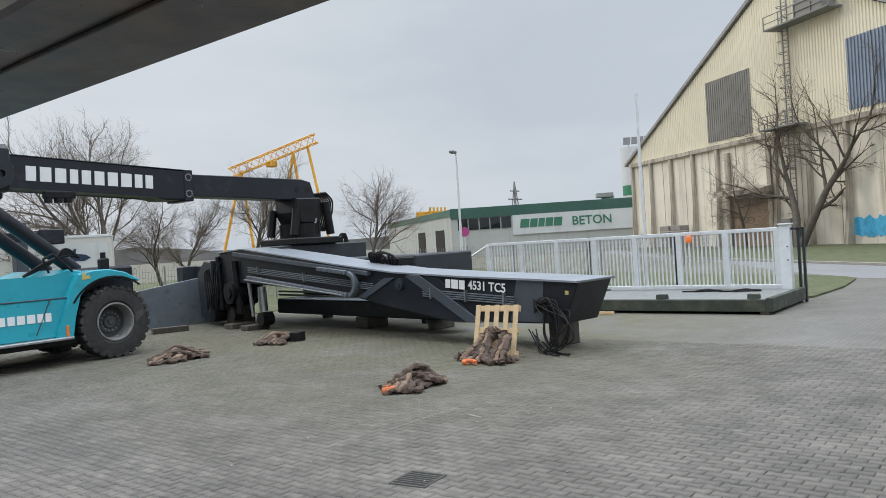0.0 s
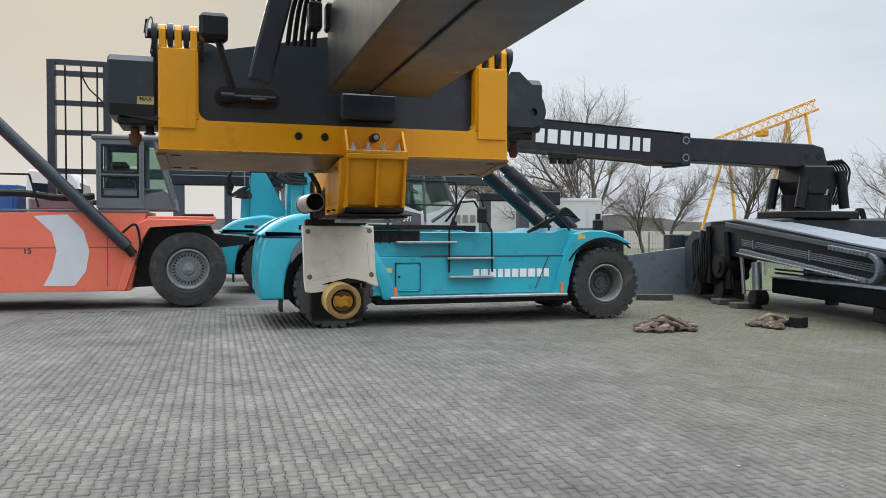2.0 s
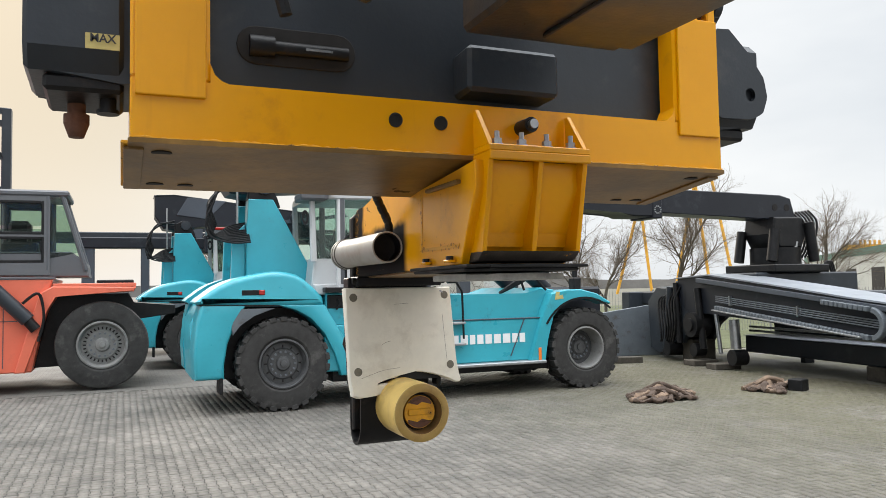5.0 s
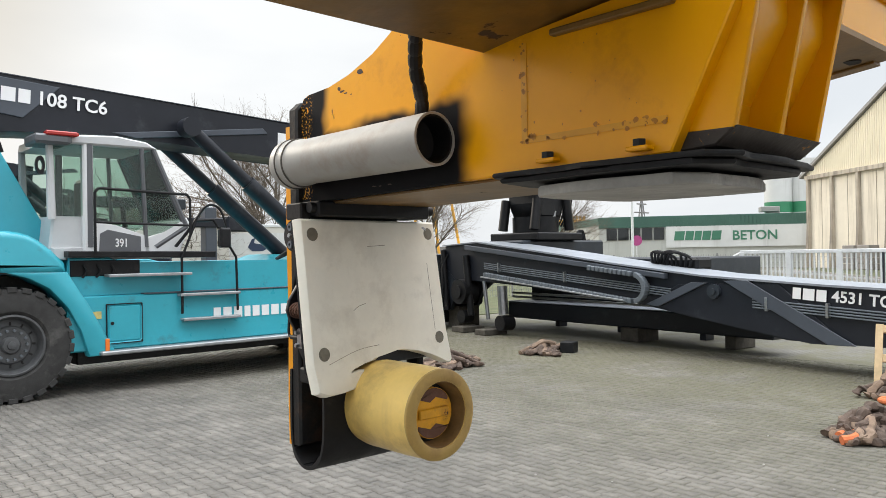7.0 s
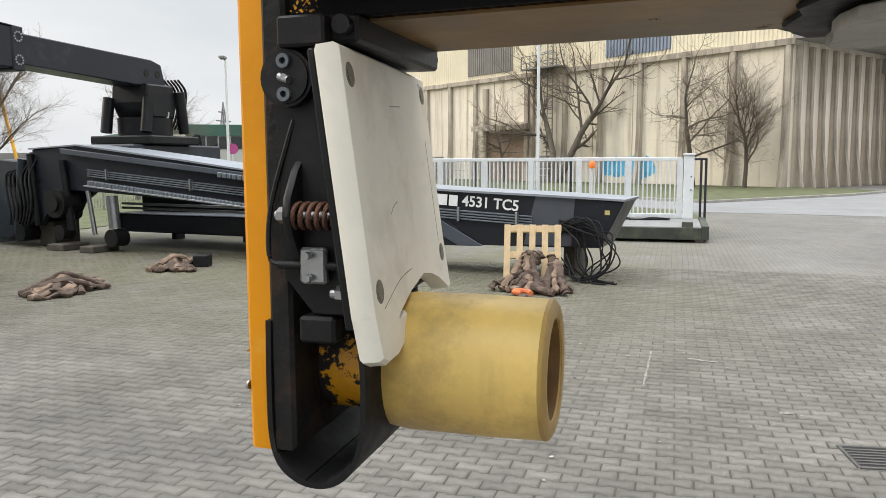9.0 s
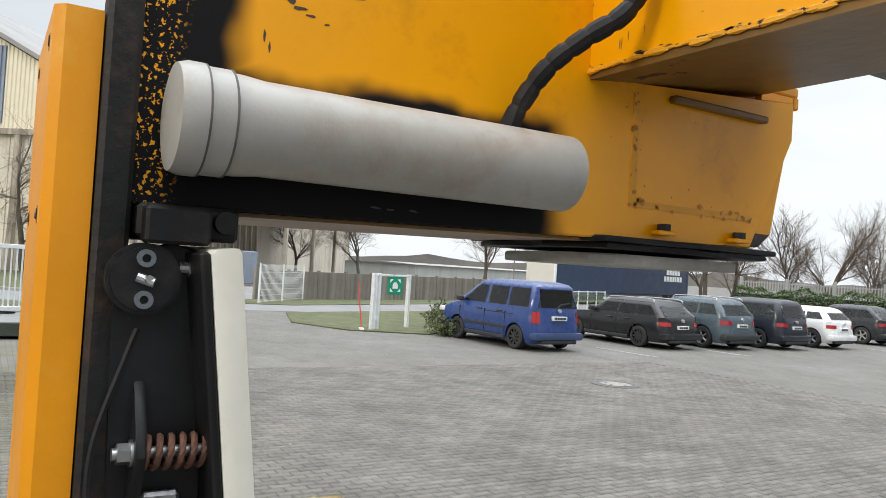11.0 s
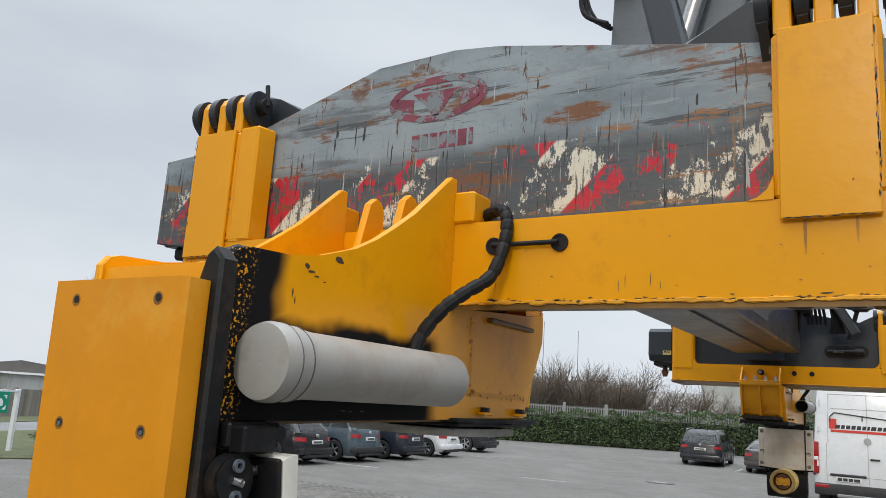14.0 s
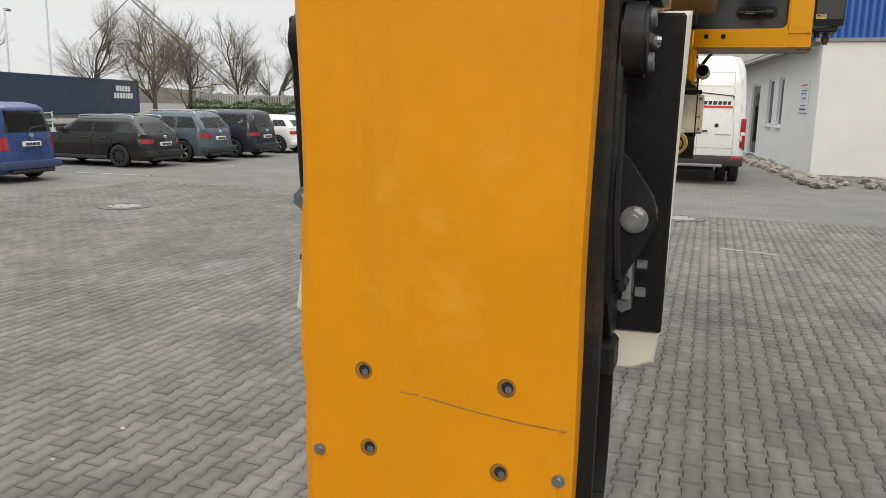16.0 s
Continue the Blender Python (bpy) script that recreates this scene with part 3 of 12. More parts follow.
    for k in range(240):
        q = rnd.random()
        x = rnd.choice((-0.9, -0.62, -0.30, 0.05, 0.34, 0.52, 0.78)) + rnd.gauss(0, 0.09)
        if abs(x) < 0.965:
            z = 2.467 - 0.548 * drop + abs(rnd.gauss(0, 0.0035)) if q < 0.88 else rnd.uniform(2.44, 2.60)
            r = rnd.uniform(0.0016, 0.0052) if q < 0.88 else rnd.uniform(0.001, 0.0024)
            chip(b, (x, 0.5488, z), (1.0 + 2.2 * rnd.random(), 0, 0.6), r, rnd)
    for k in range(30):
        sx = rnd.choice((-1, 1))
        chip(b, (sx * (0.77 + rnd.choice((0.004, 0.19)) + rnd.gauss(0, 0.002)), 0.5648, rnd.uniform(2.6, 2.96)), (0.5, 0, 1.4 + rnd.random()), rnd.uniform(0.002, 0.005), rnd)
    for k in range(150):
        # dark line where the cover plates' edges have rusted
        sx = rnd.choice((-1, 1))
        if k % 3:
            chip(b, (sx * 0.963 + rnd.gauss(0, 0.0012), 0.5648, rnd.triangular(2.58, 2.97, 2.72)), (0.35, 0, 2.2), rnd.uniform(0.0015, 0.0042), rnd)
        else:
            chip(b, (sx * rnd.triangular(0.79, 0.96, 0.87), 0.5648, 2.5765 + rnd.gauss(0, 0.001)), (2.2, 0, 0.35), rnd.uniform(0.0015, 0.0042), rnd)
    for k in range(8):
        x = -0.55 + rnd.choice((0.0, 0.09, 0.42)) + rnd.uniform(-0.03, 0.03)
        chip(b, (x, 0.5488, 2.445 + rnd.uniform(0, 0.02)), (0.22, 0, 3.0), rnd.uniform(0.003, 0.0055), rnd)
    tagged(part("chipped_paint", b, chip_mat, fr, "bare dark chips in the paint", F, False), "", "", "", "stuff")
    for x, l, w in ((0.80, 0.085, 0.006), (0.812, 0.05, 0.004), (0.865, 0.06, 0.009), (0.93, 0.05, 0.005), (-0.83, 0.07, 0.007), (-0.92, 0.05, 0.006)):
        b = bm_new()
        pts = [(x - w / 2, 2.574), (x + w / 2, 2.574), (x + w * 0.4, 2.574 - l * 0.5), (x + w * 0.1, 2.574 - l), (x - w * 0.15, 2.574 - l * 0.95), (x - w * 0.45, 2.574 - l * 0.4)]
        prism(b, pts, 0.548, 0.5487, "y")
        part("rust_run", b, run_mat, fr, "brown run of rust", F)
    draw_in(fr, flip)
    return fr


def draw_in(ob, flip, ends=0.0):
    """Sets the inner face of a frame or crossbeam 8 cm back; ends: how far past x = 0.99 the tips are shortened."""
    for c in ob.children_recursive:
        if c.type == "MESH":
            for v in c.data.vertices:
                y = v.co.y * flip
                w = min(1.0, max(0.0, 1 - (y + 0.012) / 0.57))
                v.co.y = flip * (y + 0.08 * w)
                v.co.z += (0.012 + (v.co.z - 2.46) * 0.03) * w
                if ends and abs(v.co.x) > 0.99:
                    v.co.x = math.copysign(0.99 + (abs(v.co.x) - 0.99) * (1 - ends * w), v.co.x)


def lifting_leg(at, flip, group):
    F = Matrix.Diagonal((1, flip, 1, 1))
    lg = thing("lifting_leg", at, "yellow lifting arm with roller foot, ochre and white wear pads", "lifting leg", group)
    X0, X1 = -0.03, 0.335
    b = bm_new()
    prism(b, [(0.0, 2.454), (0.0, 2.375), (0.115, 2.15), (1.25, 2.13), (1.25, 2.395), (0.57, 2.40), (0.56, 2.41)], X0 + 0.012, X1 - 0.012, "x")
    arm = part("arm", b, yellow_arm, lg, "yellow arm, black overspray towards the leg", F)
    curve = [(0.55, 2.735), (0.575, 2.735), (0.66, 2.66), (0.725, 2.605), (0.79, 2.56), (0.86, 2.515), (0.93, 2.48), (1.03, 2.447), (1.12, 2.43), (1.22, 2.425), (1.245, 2.42), (1.26, 2.40)]
    for x0, x1 in ((X0 - 0.004, X0 + 0.016), (X1 - 0.016, X1 + 0.004)):
        b = bm_new()
        prism(b, [(0.0, 2.454), (0.0, 2.375), (0.115, 2.148)] + [(1.26, 2.128)] + curve[::-1] + [(0.55, 2.406)], x0, x1, "x", 0.003)
        part("side_plate", b, yellow_arm, arm, "", F)
    for x in (0.10, 0.21):
        b = bm_new()
        prism(b, [(0.535, 2.42), (0.535, 2.67), (0.55, 2.695), (0.575, 2.70), (0.60, 2.68), (0.63, 2.56), (0.68, 2.42)], x - 0.011, x + 0.011, "x", 0.003)
        part("rib", b, yellow, arm, "", F)
    for x in (X0 - 0.06, X1):
        b = bm_new()
        box(b, x, x + 0.06, 0.47, 0.558, 2.62, 2.70, 0.005)
        part("stop_block", b, yellow, arm, "", F)
    # bare blotches and a few scratches on the flank beside the pipe
    rnd = random.Random(19)
    b = bm_new()
    for cy, cz, ry, rz in ((0.981, 2.445, 0.013, 0.009), (1.073, 2.418, 0.010, 0.008), (1.060, 2.409, 0.012, 0.003), (1.045, 2.402, 0.008, 0.002), (1.105, 2.362, 0.002, 0.012), (1.098, 2.350, 0.002, 0.008), (1.02, 2.395, 0.006, 0.002), (0.93, 2.153, 0.012, 0.002), (0.905, 2.152, 0.008, 0.002), (0.869, 2.153, 0.010, 0.002)):
        vs = []
        for k in range(9):
            a, q = 2 * math.pi * k / 9, rnd.uniform(0.5, 1.2)
            vs.append(b.verts.new((X0 - 0.0047, cy + q * ry * math.cos(a), cz + q * rz * math.sin(a))))
        b.faces.new(vs)
    tagged(part("chipped_paint", b, chip_mat, arm, "bare dark chips in the paint", F, False), "", "", "", "stuff")
    b = bm_new()
    for k in range(60):
        # worn round the edge of a plate once glued there
        q = rnd.random()
        cy, cz = (0.437 + rnd.gauss(0, 0.008), rnd.uniform(2.20, 2.40)) if q < 0.4 else (rnd.uniform(0.12, 0.44), 2.205 + rnd.gauss(0, 0.007)) if q < 0.8 else (rnd.uniform(0.1, 0.6), rnd.uniform(2.2, 2.38))
        r = rnd.uniform(0.0015, 0.006) * (1.0 if q < 0.8 else 0.5)
        b.faces.new([b.verts.new((X0 - 0.0062, cy + r * rnd.uniform(0.5, 1.3) * math.cos(a), cz + r * rnd.uniform(0.5, 1.3) * math.sin(a))) for a in (0, 0.9, 1.8, 2.7, 3.6, 4.5, 5.4)])
    tagged(part("scuffed_paint", b, run_mat, arm, "brown scuffs in the paint", F, False), "", "", "", "stuff")
    # bolted bracket on the inner face
    b = bm_new()
    box(b, -0.008, 0.338, -0.05, 0.06, 2.476, 2.496, 0.003)
    box(b, -0.008, 0.338, -0.053, -0.033, 2.450, 2.476, 0.003)
    br = part("bracket_plate", b, yellow, lg, "", F)
    for x in (0.002, 0.17, 0.326):
        b = bm_new()
        prism(b, [(-0.045, 2.476), (-0.035, 2.44), (0.018, 2.18), (0.15, 2.18), (0.06, 2.40), (0.07, 2.476)], x - 0.008, x + 0.008, "x", 0.002)
        part("gusset", b, yellow, br, "", F)
    for x in (0.002, 0.326):
        b = bm_new()
        prism(b, [(0.068, 2.496), (-0.038, 2.496), (-0.025, 2.514), (0.05, 2.615), (0.068, 2.615)], x - 0.007, x + 0.007, "x", 0.002)
        part("gusset", b, yellow, br, "", F)
    b = bm_new()
    # sloping web that closes the bracket, and its scraped lip
    prism(b, [(0.035, 2.46), (0.075, 2.20), (0.10, 2.20), (0.06, 2.46)], 0.010, 0.318, "x", 0.002)
    part("web", b, yellow, br, "", F)
    b = bm_new()
    prism(b, [(0.012, 2.184), (0.10, 2.186), (0.12, 2.150), (0.05, 2.155)], -0.006, 0.332, "x", 0.003)
    part("lip", b, lip_mat, br, "lower lip scraped to dark steel", F)
    for x in (0.035, 0.118, 0.205, 0.29):
        b = bm_new()
        cyl(b, (x, -0.012, 2.496), (x, -0.012, 2.502), 0.019, 16)
        hexbolt(b, (x, -0.012, 2.502), (0, 0, 1), 0.0145, 0.016)
        part("nut", b, zinc, br, "zinc nut on a washer", F)
        b = bm_new()
        cyl(b, (x, -0.012, 2.518), (x, -0.012, 2.54), 0.008, 10)
        part("bolt_shank", b, zinc, br, "", F)
        b = bm_new()
        cyl(b, (x, -0.012, 2.472), (x, -0.012, 2.476), 0.019, 16)
        hexbolt(b, (x, -0.012, 2.472), (0, 0, -1), 0.015, 0.012)
        part("bolt_head", b, screw_mat, br, "", F)
    b = bm_new()
    ring(b, (0.164, 0.005, 2.572), (0, 1, 0), [(0, 0.014), (0, 0.024), (0.07, 0.024), (0.07, 0.014)], 20)
    part("bush", b, black, br, "dark steel bush", F)
    b = bm_new()
    cyl(b, (0.164, -0.012, 2.572), (0.164, 0.06, 2.572), 0.0145, 16)
    part("pin", b, zinc, br, "dull bolt through the bush", F)
    # lip under the beam, worn patch and bolts on the arm's flanks
    b = bm_new()
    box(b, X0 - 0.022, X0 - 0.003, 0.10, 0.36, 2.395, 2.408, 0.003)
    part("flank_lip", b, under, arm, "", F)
    for x, s in ((X0, -1), (X1, 1)):
        b = bm_new()
        for y0, y1, z0, z1 in ((0.43, 0.445, 2.20, 2.40), (0.12, 0.43, 2.20, 2.212)):
            box(b, x + s * 0.0035, x + s * 0.0055, y0, y1, z0, z1)
        part("glue_line", b, yellow_rub, arm, "", F)
        for y in (0.167, 0.369):
            b = bm_new()
            box(b, x - 0.012 + s * 0.018, x + 0.012 + s * 0.018, y - 0.022, y + 0.022, 2.155, 2.163, 0.002)
            tab = part("bolt_tab", b, yellow, arm, "", F)
            b = bm_new()
            hexbolt(b, (x + s * 0.018, y, 2.163), (0, 0, 1), 0.012, 0.012)
            part("bolt", b, black, tab, "blackened bolt", F)
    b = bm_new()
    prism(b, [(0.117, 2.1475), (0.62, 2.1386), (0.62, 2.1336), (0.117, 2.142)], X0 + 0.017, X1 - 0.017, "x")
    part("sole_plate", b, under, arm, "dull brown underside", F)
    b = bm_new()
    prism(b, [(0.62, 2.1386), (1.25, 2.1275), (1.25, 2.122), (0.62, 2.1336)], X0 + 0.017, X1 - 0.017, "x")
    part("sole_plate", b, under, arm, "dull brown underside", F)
    # ragged mat under the arm
    rnd = random.Random(9)
    for k in range(3) if flip > 0 else ():
        b = bm_new()
        z = 2.146 - k * 0.011 - (0.006 if k == 2 else 0.0)
        e = 0.075 if k == 2 else 0.02 * k
        pts = []
        for i in range(26):
            a = 2 * math.pi * i / 26
            cx, cy = math.cos(a), math.sin(a)
            s = 1 / max(abs(cx), abs(cy)) ** 0.85
            pts.append((0.165 + (0.225 - e * 0.6) * cx * s * (1 + rnd.uniform(-0.06, 0.06)), 0.28 + (0.265 - e) * cy * s * (1 + rnd.uniform(-0.05, 0.05))))
        prism(b, pts, z - (0.020 if k == 2 else 0.010), z, "z", 0.003)
        part("rubber_mat", b, pale_foam if k == 2 else black_soft, lg, "grey foam layer with ragged edges" if k == 2 else "black rubber mat with ragged edges", F)
    if flip < 0:
        b = bm_new()
        box(b, X0 - 0.02, X1 + 0.02, 0.06, 0.52, 2.112, 2.142, 0.004)
        part("rubber_mat", b, black_soft, lg, "black rubber mat under the arm", F)
    # pipe along the flank
    b = bm_new()
    xc, zc = -0.092, 2.230 if flip > 0 else 2.30
    ring(b, (xc, 0.64, zc), (0, 1, 0), [(0, 0.053), (0, 0.0585), (0.48, 0.0585), (0.51, 0.0615), (0.525, 0.0615), (0.525, 0.0645), (0.565, 0.0645), (0.57, 0.061), (0.51, 0.053)], 36)
    pipe = part("storage_pipe", b, grey_pvc, lg, "grey plastic pipe strapped to the arm", F)
    b = bm_new()
    ring(b, (xc, 1.195, zc), (0, 1, 0), [(0, 0.04), (0, 0.067), (0.018, 0.067), (0.03, 0.063), (0.033, 0.05), (0.033, 0.001), (0.02, 0.001)], 36)
    part("pipe_cap", b, grey_pvc, pipe, "", F)
    for yy, rr in ((1.1935, 0.0672), (1.163, 0.0652)):
        b = bm_new()
        ring(b, (xc, yy, zc), (0, 1, 0), [(0, rr - 0.004), (0, rr), (0.0025, rr), (0.0025, rr - 0.004)], 36)
        part("cap_seam", b, foam, pipe, "", F)
    # black sleeve added to darken the bore behind the open end
    b = bm_new()
    ring(b, (xc, 0.643, zc), (0, 1, 0), [(0, 0.0495), (0, 0.0535), (0.16, 0.0535), (0.16, 0.0495)], 32)
    part("inner_lining", b, black_soft, pipe, "black sleeve that darkens the pipe's open end", F)
    # near-black disc stands for the shade deep in the pipe
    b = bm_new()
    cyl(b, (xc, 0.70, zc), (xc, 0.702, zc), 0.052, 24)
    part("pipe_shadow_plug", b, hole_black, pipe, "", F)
    # spiral-wrapped hose
    b = bm_new()
    hp = [(-0.055, 0.74, 2.25), (-0.062, 0.715, 2.32), (-0.10, 0.69, 2.385), (-0.135, 0.65, 2.43), (-0.17, 0.60, 2.475), (-0.185, 0.572, 2.55), (-0.185, 0.56, 2.61), (-0.165, 0.545, 2.645), (-0.12, 0.515, 2.652), (-0.06, 0.47, 2.645)]
    rr = [0.016 if i % 5 else 0.0135 for i in range(90)]
    sweep(b, hp, rr, 10, 10)
    part("wrapped_hose", b, black_soft, lg, "black spiral-wrapped hydraulic hose", F)
    b = bm_new()
    sweep(b, [(0.27, 0.80, 2.425), (0.22, 0.95, 2.452), (0.13, 1.09, 2.448), (0.05, 1.20, 2.412)], [0.016 if i % 5 else 0.0135 for i in range(40)], 10, 8)
    part("wrapped_hose", b, black_soft, lg, "", F)
    # leg plate and outer pad
    b = bm_new()
    prism(b, [(-0.052, 1.46), (0.308, 1.46), (0.308, 2.345), (-0.008, 2.345), (-0.012, 2.40), (-0.03, 2.412), (-0.052, 2.39)], 1.255, 1.295, "y", 0.006)
    leg = part("leg_plate", b, leg_black, lg, "black steel leg plate with flaking edges", F)
    b = bm_new()
    n = 22
    xs = [-0.036, -0.033, -0.022, 0.286, 0.297, 0.300]
    rows = []
    for i in range(n + 1):
        z = 1.452 + (2.352 - 1.452) * i / n
        wv = 0.003 * math.sin(z * 9.0) + (0.005 if z < 1.86 else 0.0) + (-0.006 if z < 1.62 else 0)
        wr = 0.0015 * math.sin(z * 13.0)
        lf = 0.018 * max(0.0, (z - 1.75) / 0.6)
        rows.append([bv for bv in (b.verts.new((xs[0] - wr, 1.297, z)), b.verts.new((xs[0] - wr, 1.338, z)), b.verts.new((xs[2], 1.35, z)), b.verts.new((xs[3] + lf, 1.35, z)), b.verts.new((xs[5] + wv + lf, 1.338, z)), b.verts.new((xs[5] + wv + lf, 1.297, z)))])
    for i in range(n):
        for j in range(6):
            k = (j + 1) % 6
            b.faces.new((rows[i][j], rows[i][k], rows[i + 1][k], rows[i + 1][j]))
    b.faces.new(rows[0])
    b.faces.new(rows[-1][::-1])
    pad = part("outer_pad", b, orange_pad, leg, "worn ochre plastic wear pad with bolt holes", F)
    # each hole is two thin raised discs, its shade given by their colour
    for x, z in ((0.24, 2.317), (0.022, 2.317), (0.235, 2.108), (0.021, 2.108), (0.216, 1.65), (0.04, 1.653), (0.209, 1.553), (0.045, 1.55)):
        b = bm_new()
        cyl(b, (x, 1.346, z), (x, 1.3505, z), 0.0112, 22)
        part("counterbore", b, bore_mat, pad, "", F)
        b = bm_new()
        cyl(b, (x - 0.0015, 1.3505, z + 0.001), (x - 0.0015, 1.3515, z + 0.001), 0.0068, 18)
        part("bore_floor", b, hole_black, pad, "", F)
        if z < 2.2:
            b = bm_new()
            cyl(b, (x - 0.003, 1.3515, z - 0.001), (x - 0.003, 1.3528, z - 0.001), 0.0042, 6)
            part("screw", b, grey_steel, pad, "", F)
    for pl in ([(0.14, 1.628), (0.08, 1.620), (0.02, 1.614), (-0.03, 1.612)], [(0.17, 1.63), (0.145, 1.629)]):
        b = bm_new()
        sweep(b, [(x, 1.3488, z) for x, z in pl], 0.0018, 5, 5)
        part("scratch", b, bore_mat, pad, "", F)
    for x, z in ((0.275, 1.54), (-0.024, 1.553)):
        b = bm_new()
        cyl(b, (x, 1.35, z), (x, 1.3535, z), 0.0075, 14)
        cyl(b, (x, 1.3535, z), (x, 1.356, z), 0.004, 10)
        part("screw", b, zinc, pad, "", F)
    # top bar, inner white pad on its backing
    b = bm_new()
    box(b, -0.065, 0.325, 1.13, 1.25, 2.088, 2.13, 0.005)
    box(b, -0.095, -0.06, 1.17, 1.245, 2.082, 2.126, 0.004)
    tb = part("top_bar", b, black, leg, "", F)
    for x in (-0.062, 0.325):
        b = bm_new()
        cyl(b, (x - 0.02, 1.15, 2.112), (x + 0.02, 1.15, 2.112), 0.014, 14)
        part("socket_screw", b, black, tb, "", F)
    near_end = flip > 0
    SW = Matrix.Translation((0.0, 0.055, -0.008)) if not near_end else Matrix.Translation((0.13, 1.205, 2.08)) @ Matrix.Rotation(radians(5.0), 4, "Z") @ Matrix.Rotation(radians(-7.0), 4, "X") @ Matrix.Translation((-0.13, -1.15, -2.088))
    b = bm_new()
    pts = [(-0.125, 2.085), (0.385, 2.085), (0.383, 1.76), (0.408, 1.665), (0.40, 1.655), (0.385, 1.657), (0.35, 1.668), (0.31, 1.69), (0.255, 1.712), (0.19, 1.722), (0.13, 1.712), (0.095, 1.695), (0.055, 1.691), (0.015, 1.686), (-0.04, 1.666), (0.0, 1.670), (0.04, 1.676), (0.064, 1.674), (0.071, 1.655), (0.060, 1.638), (0.03, 1.628), (-0.03, 1.622), (-0.085, 1.618), (-0.112, 1.63), (-0.118, 1.70)]
    if not near_end:
        pts = [(-0.125, 2.085), (0.385, 2.085), (0.387, 1.70), (0.21, 1.69), (0.06, 1.688), (-0.122, 1.695)]
    prism(b, pts, 1.105, 1.142, "y", 0.006)
    part("inner_pad", b, white_pad if near_end else stained_pad, leg, "scuffed white nylon pad, torn above the roller" if near_end else "white nylon pad stained light brown", F @ SW)
    for pl in ([(0.335, 1.96), (0.338, 1.86), (0.342, 1.76)], [(0.03, 1.835), (0.05, 1.846), (0.075, 1.852)], [(-0.07, 1.70), (0.03, 1.728), (0.11, 1.735)], [(0.10, 2.01), (0.17, 2.014)]):
        b = bm_new()
        sweep(b, [(x, 1.1054, z) for x, z in pl], 0.001, 5, 4)
        part("scratch", b, scratch_mat, leg, "", F @ SW)
    for x, z in ((-0.087, 2.043), (0.352, 2.048), (-0.083, 1.728), (0.357, 1.735)):
        b = bm_new()
        ring(b, (x, 1.1045, z), (0, 1, 0), [(0, 0.012), (0.004, 0.0135), (0.004, 0.018), (0, 0.018)], 18)
        cyl(b, (x, 1.1035, z), (x, 1.1055, z), 0.0125, 16)
        part("screw", b, screw_mat, leg, "countersunk dark screw", F @ SW)
    b = bm_new()
    box(b, -0.118, 0.383, 1.142, 1.154, 1.68, 2.083, 0.003)
    part("backing_plate", b, black, leg, "", F @ SW)
    for x, s in ((-0.052, -1), (0.325, 1)):
        b = bm_new()
        yf = 1.155 if s < 0 else 1.205
        prism(b, [(yf, 2.07), (1.21, 2.085), (1.262, 2.06), (1.27, 2.0), (1.262, 1.74), (1.215, 1.685), (yf, 1.685)], x - 0.006, x + 0.006, "x", 0.002)
        cheek = part("cheek_plate", b, black, leg, "", F)
        b = bm_new()
        cyl(b, (x + s * 0.004, 1.240, 2.04), (x + s * 0.026, 1.240, 2.04), 0.042, 28)
        cyl(b, (x + s * 0.004, 1.240, 2.04), (x + s * 0.03, 1.240, 2.04), 0.037, 28)
        disc = part("pivot_disc", b, black, cheek, "", F)
        b = bm_new()
        cyl(b, (x + s * 0.03, 1.248, 2.042), (x + s * 0.036, 1.230, 2.036), 0.006, 10)
        cyl(b, (x + s * 0.028, 1.240, 2.04), (x + s * 0.041, 1.236, 2.04), 0.005, 8)
        part("grease_nipple", b, zinc, disc, "", F)
        for dz in (-0.024, 0.024):
            b = bm_new()
            ring(b, (x + s * 0.03, 1.240, 2.04 + dz), (s, 0, 0), [(0, 0.005), (0.006, 0.005), (0.006, 0.0105), (0, 0.0105)], 16)
            part("cap_screw", b, grey_steel, disc, "", F)
        b = bm_new()
        w = 1.0 if s < 0 else 0.5
        prism(b, [(x, 1.925), (x + s * 0.018 * w, 1.905), (x + s * 0.046 * w, 1.865), (x + s * 0.052 * w, 1.838), (x + s * 0.042 * w, 1.812), (x, 1.735)][::s], 1.228, 1.24, "y", 0.002)
        part("spring_bracket", b, black, cheek, "", F)
        b = bm_new()
        sp = []
        for i in range(61):
            a = i * 2 * math.pi / 10
            sp.append((x + s * 0.026 + 0.018 * math.cos(a), 1.155 + 0.078 * i / 60, 1.838 + 0.018 * math.sin(a)))
        sweep(b, sp, 0.0042, 6, 2)
        part("coil_spring", b, rust, cheek, "rusty coil spring", F)
        b = bm_new()
        cyl(b, (x + s * 0.026, 1.15, 1.838), (x + s * 0.026, 1.262, 1.838), 0.0075, 12)
        cyl(b, (x + s * 0.026, 1.24, 1.838), (x + s * 0.026, 1.243, 1.838), 0.016, 16)
        hexbolt(b, (x + s * 0.026, 1.243, 1.838), (0, 1, 0), 0.0125, 0.014)
        part("spring_bolt", b, zinc, cheek, "", F)
        b = bm_new()
        box(b, x + s * 0.008 - 0.004, x + s * 0.03 + 0.004, 1.183, 1.227, 1.735, 1.79, 0.004)
        clamp = part("sensor_clamp", b, zinc, cheek, "galvanised sensor clamp", F)
        for dz in (-0.017, 0.017):
            b = bm_new()
            cyl(b, (x + s * 0.03, 1.208, 1.762 + dz), (x + s * 0.042, 1.208, 1.762 + dz), 0.006, 6)
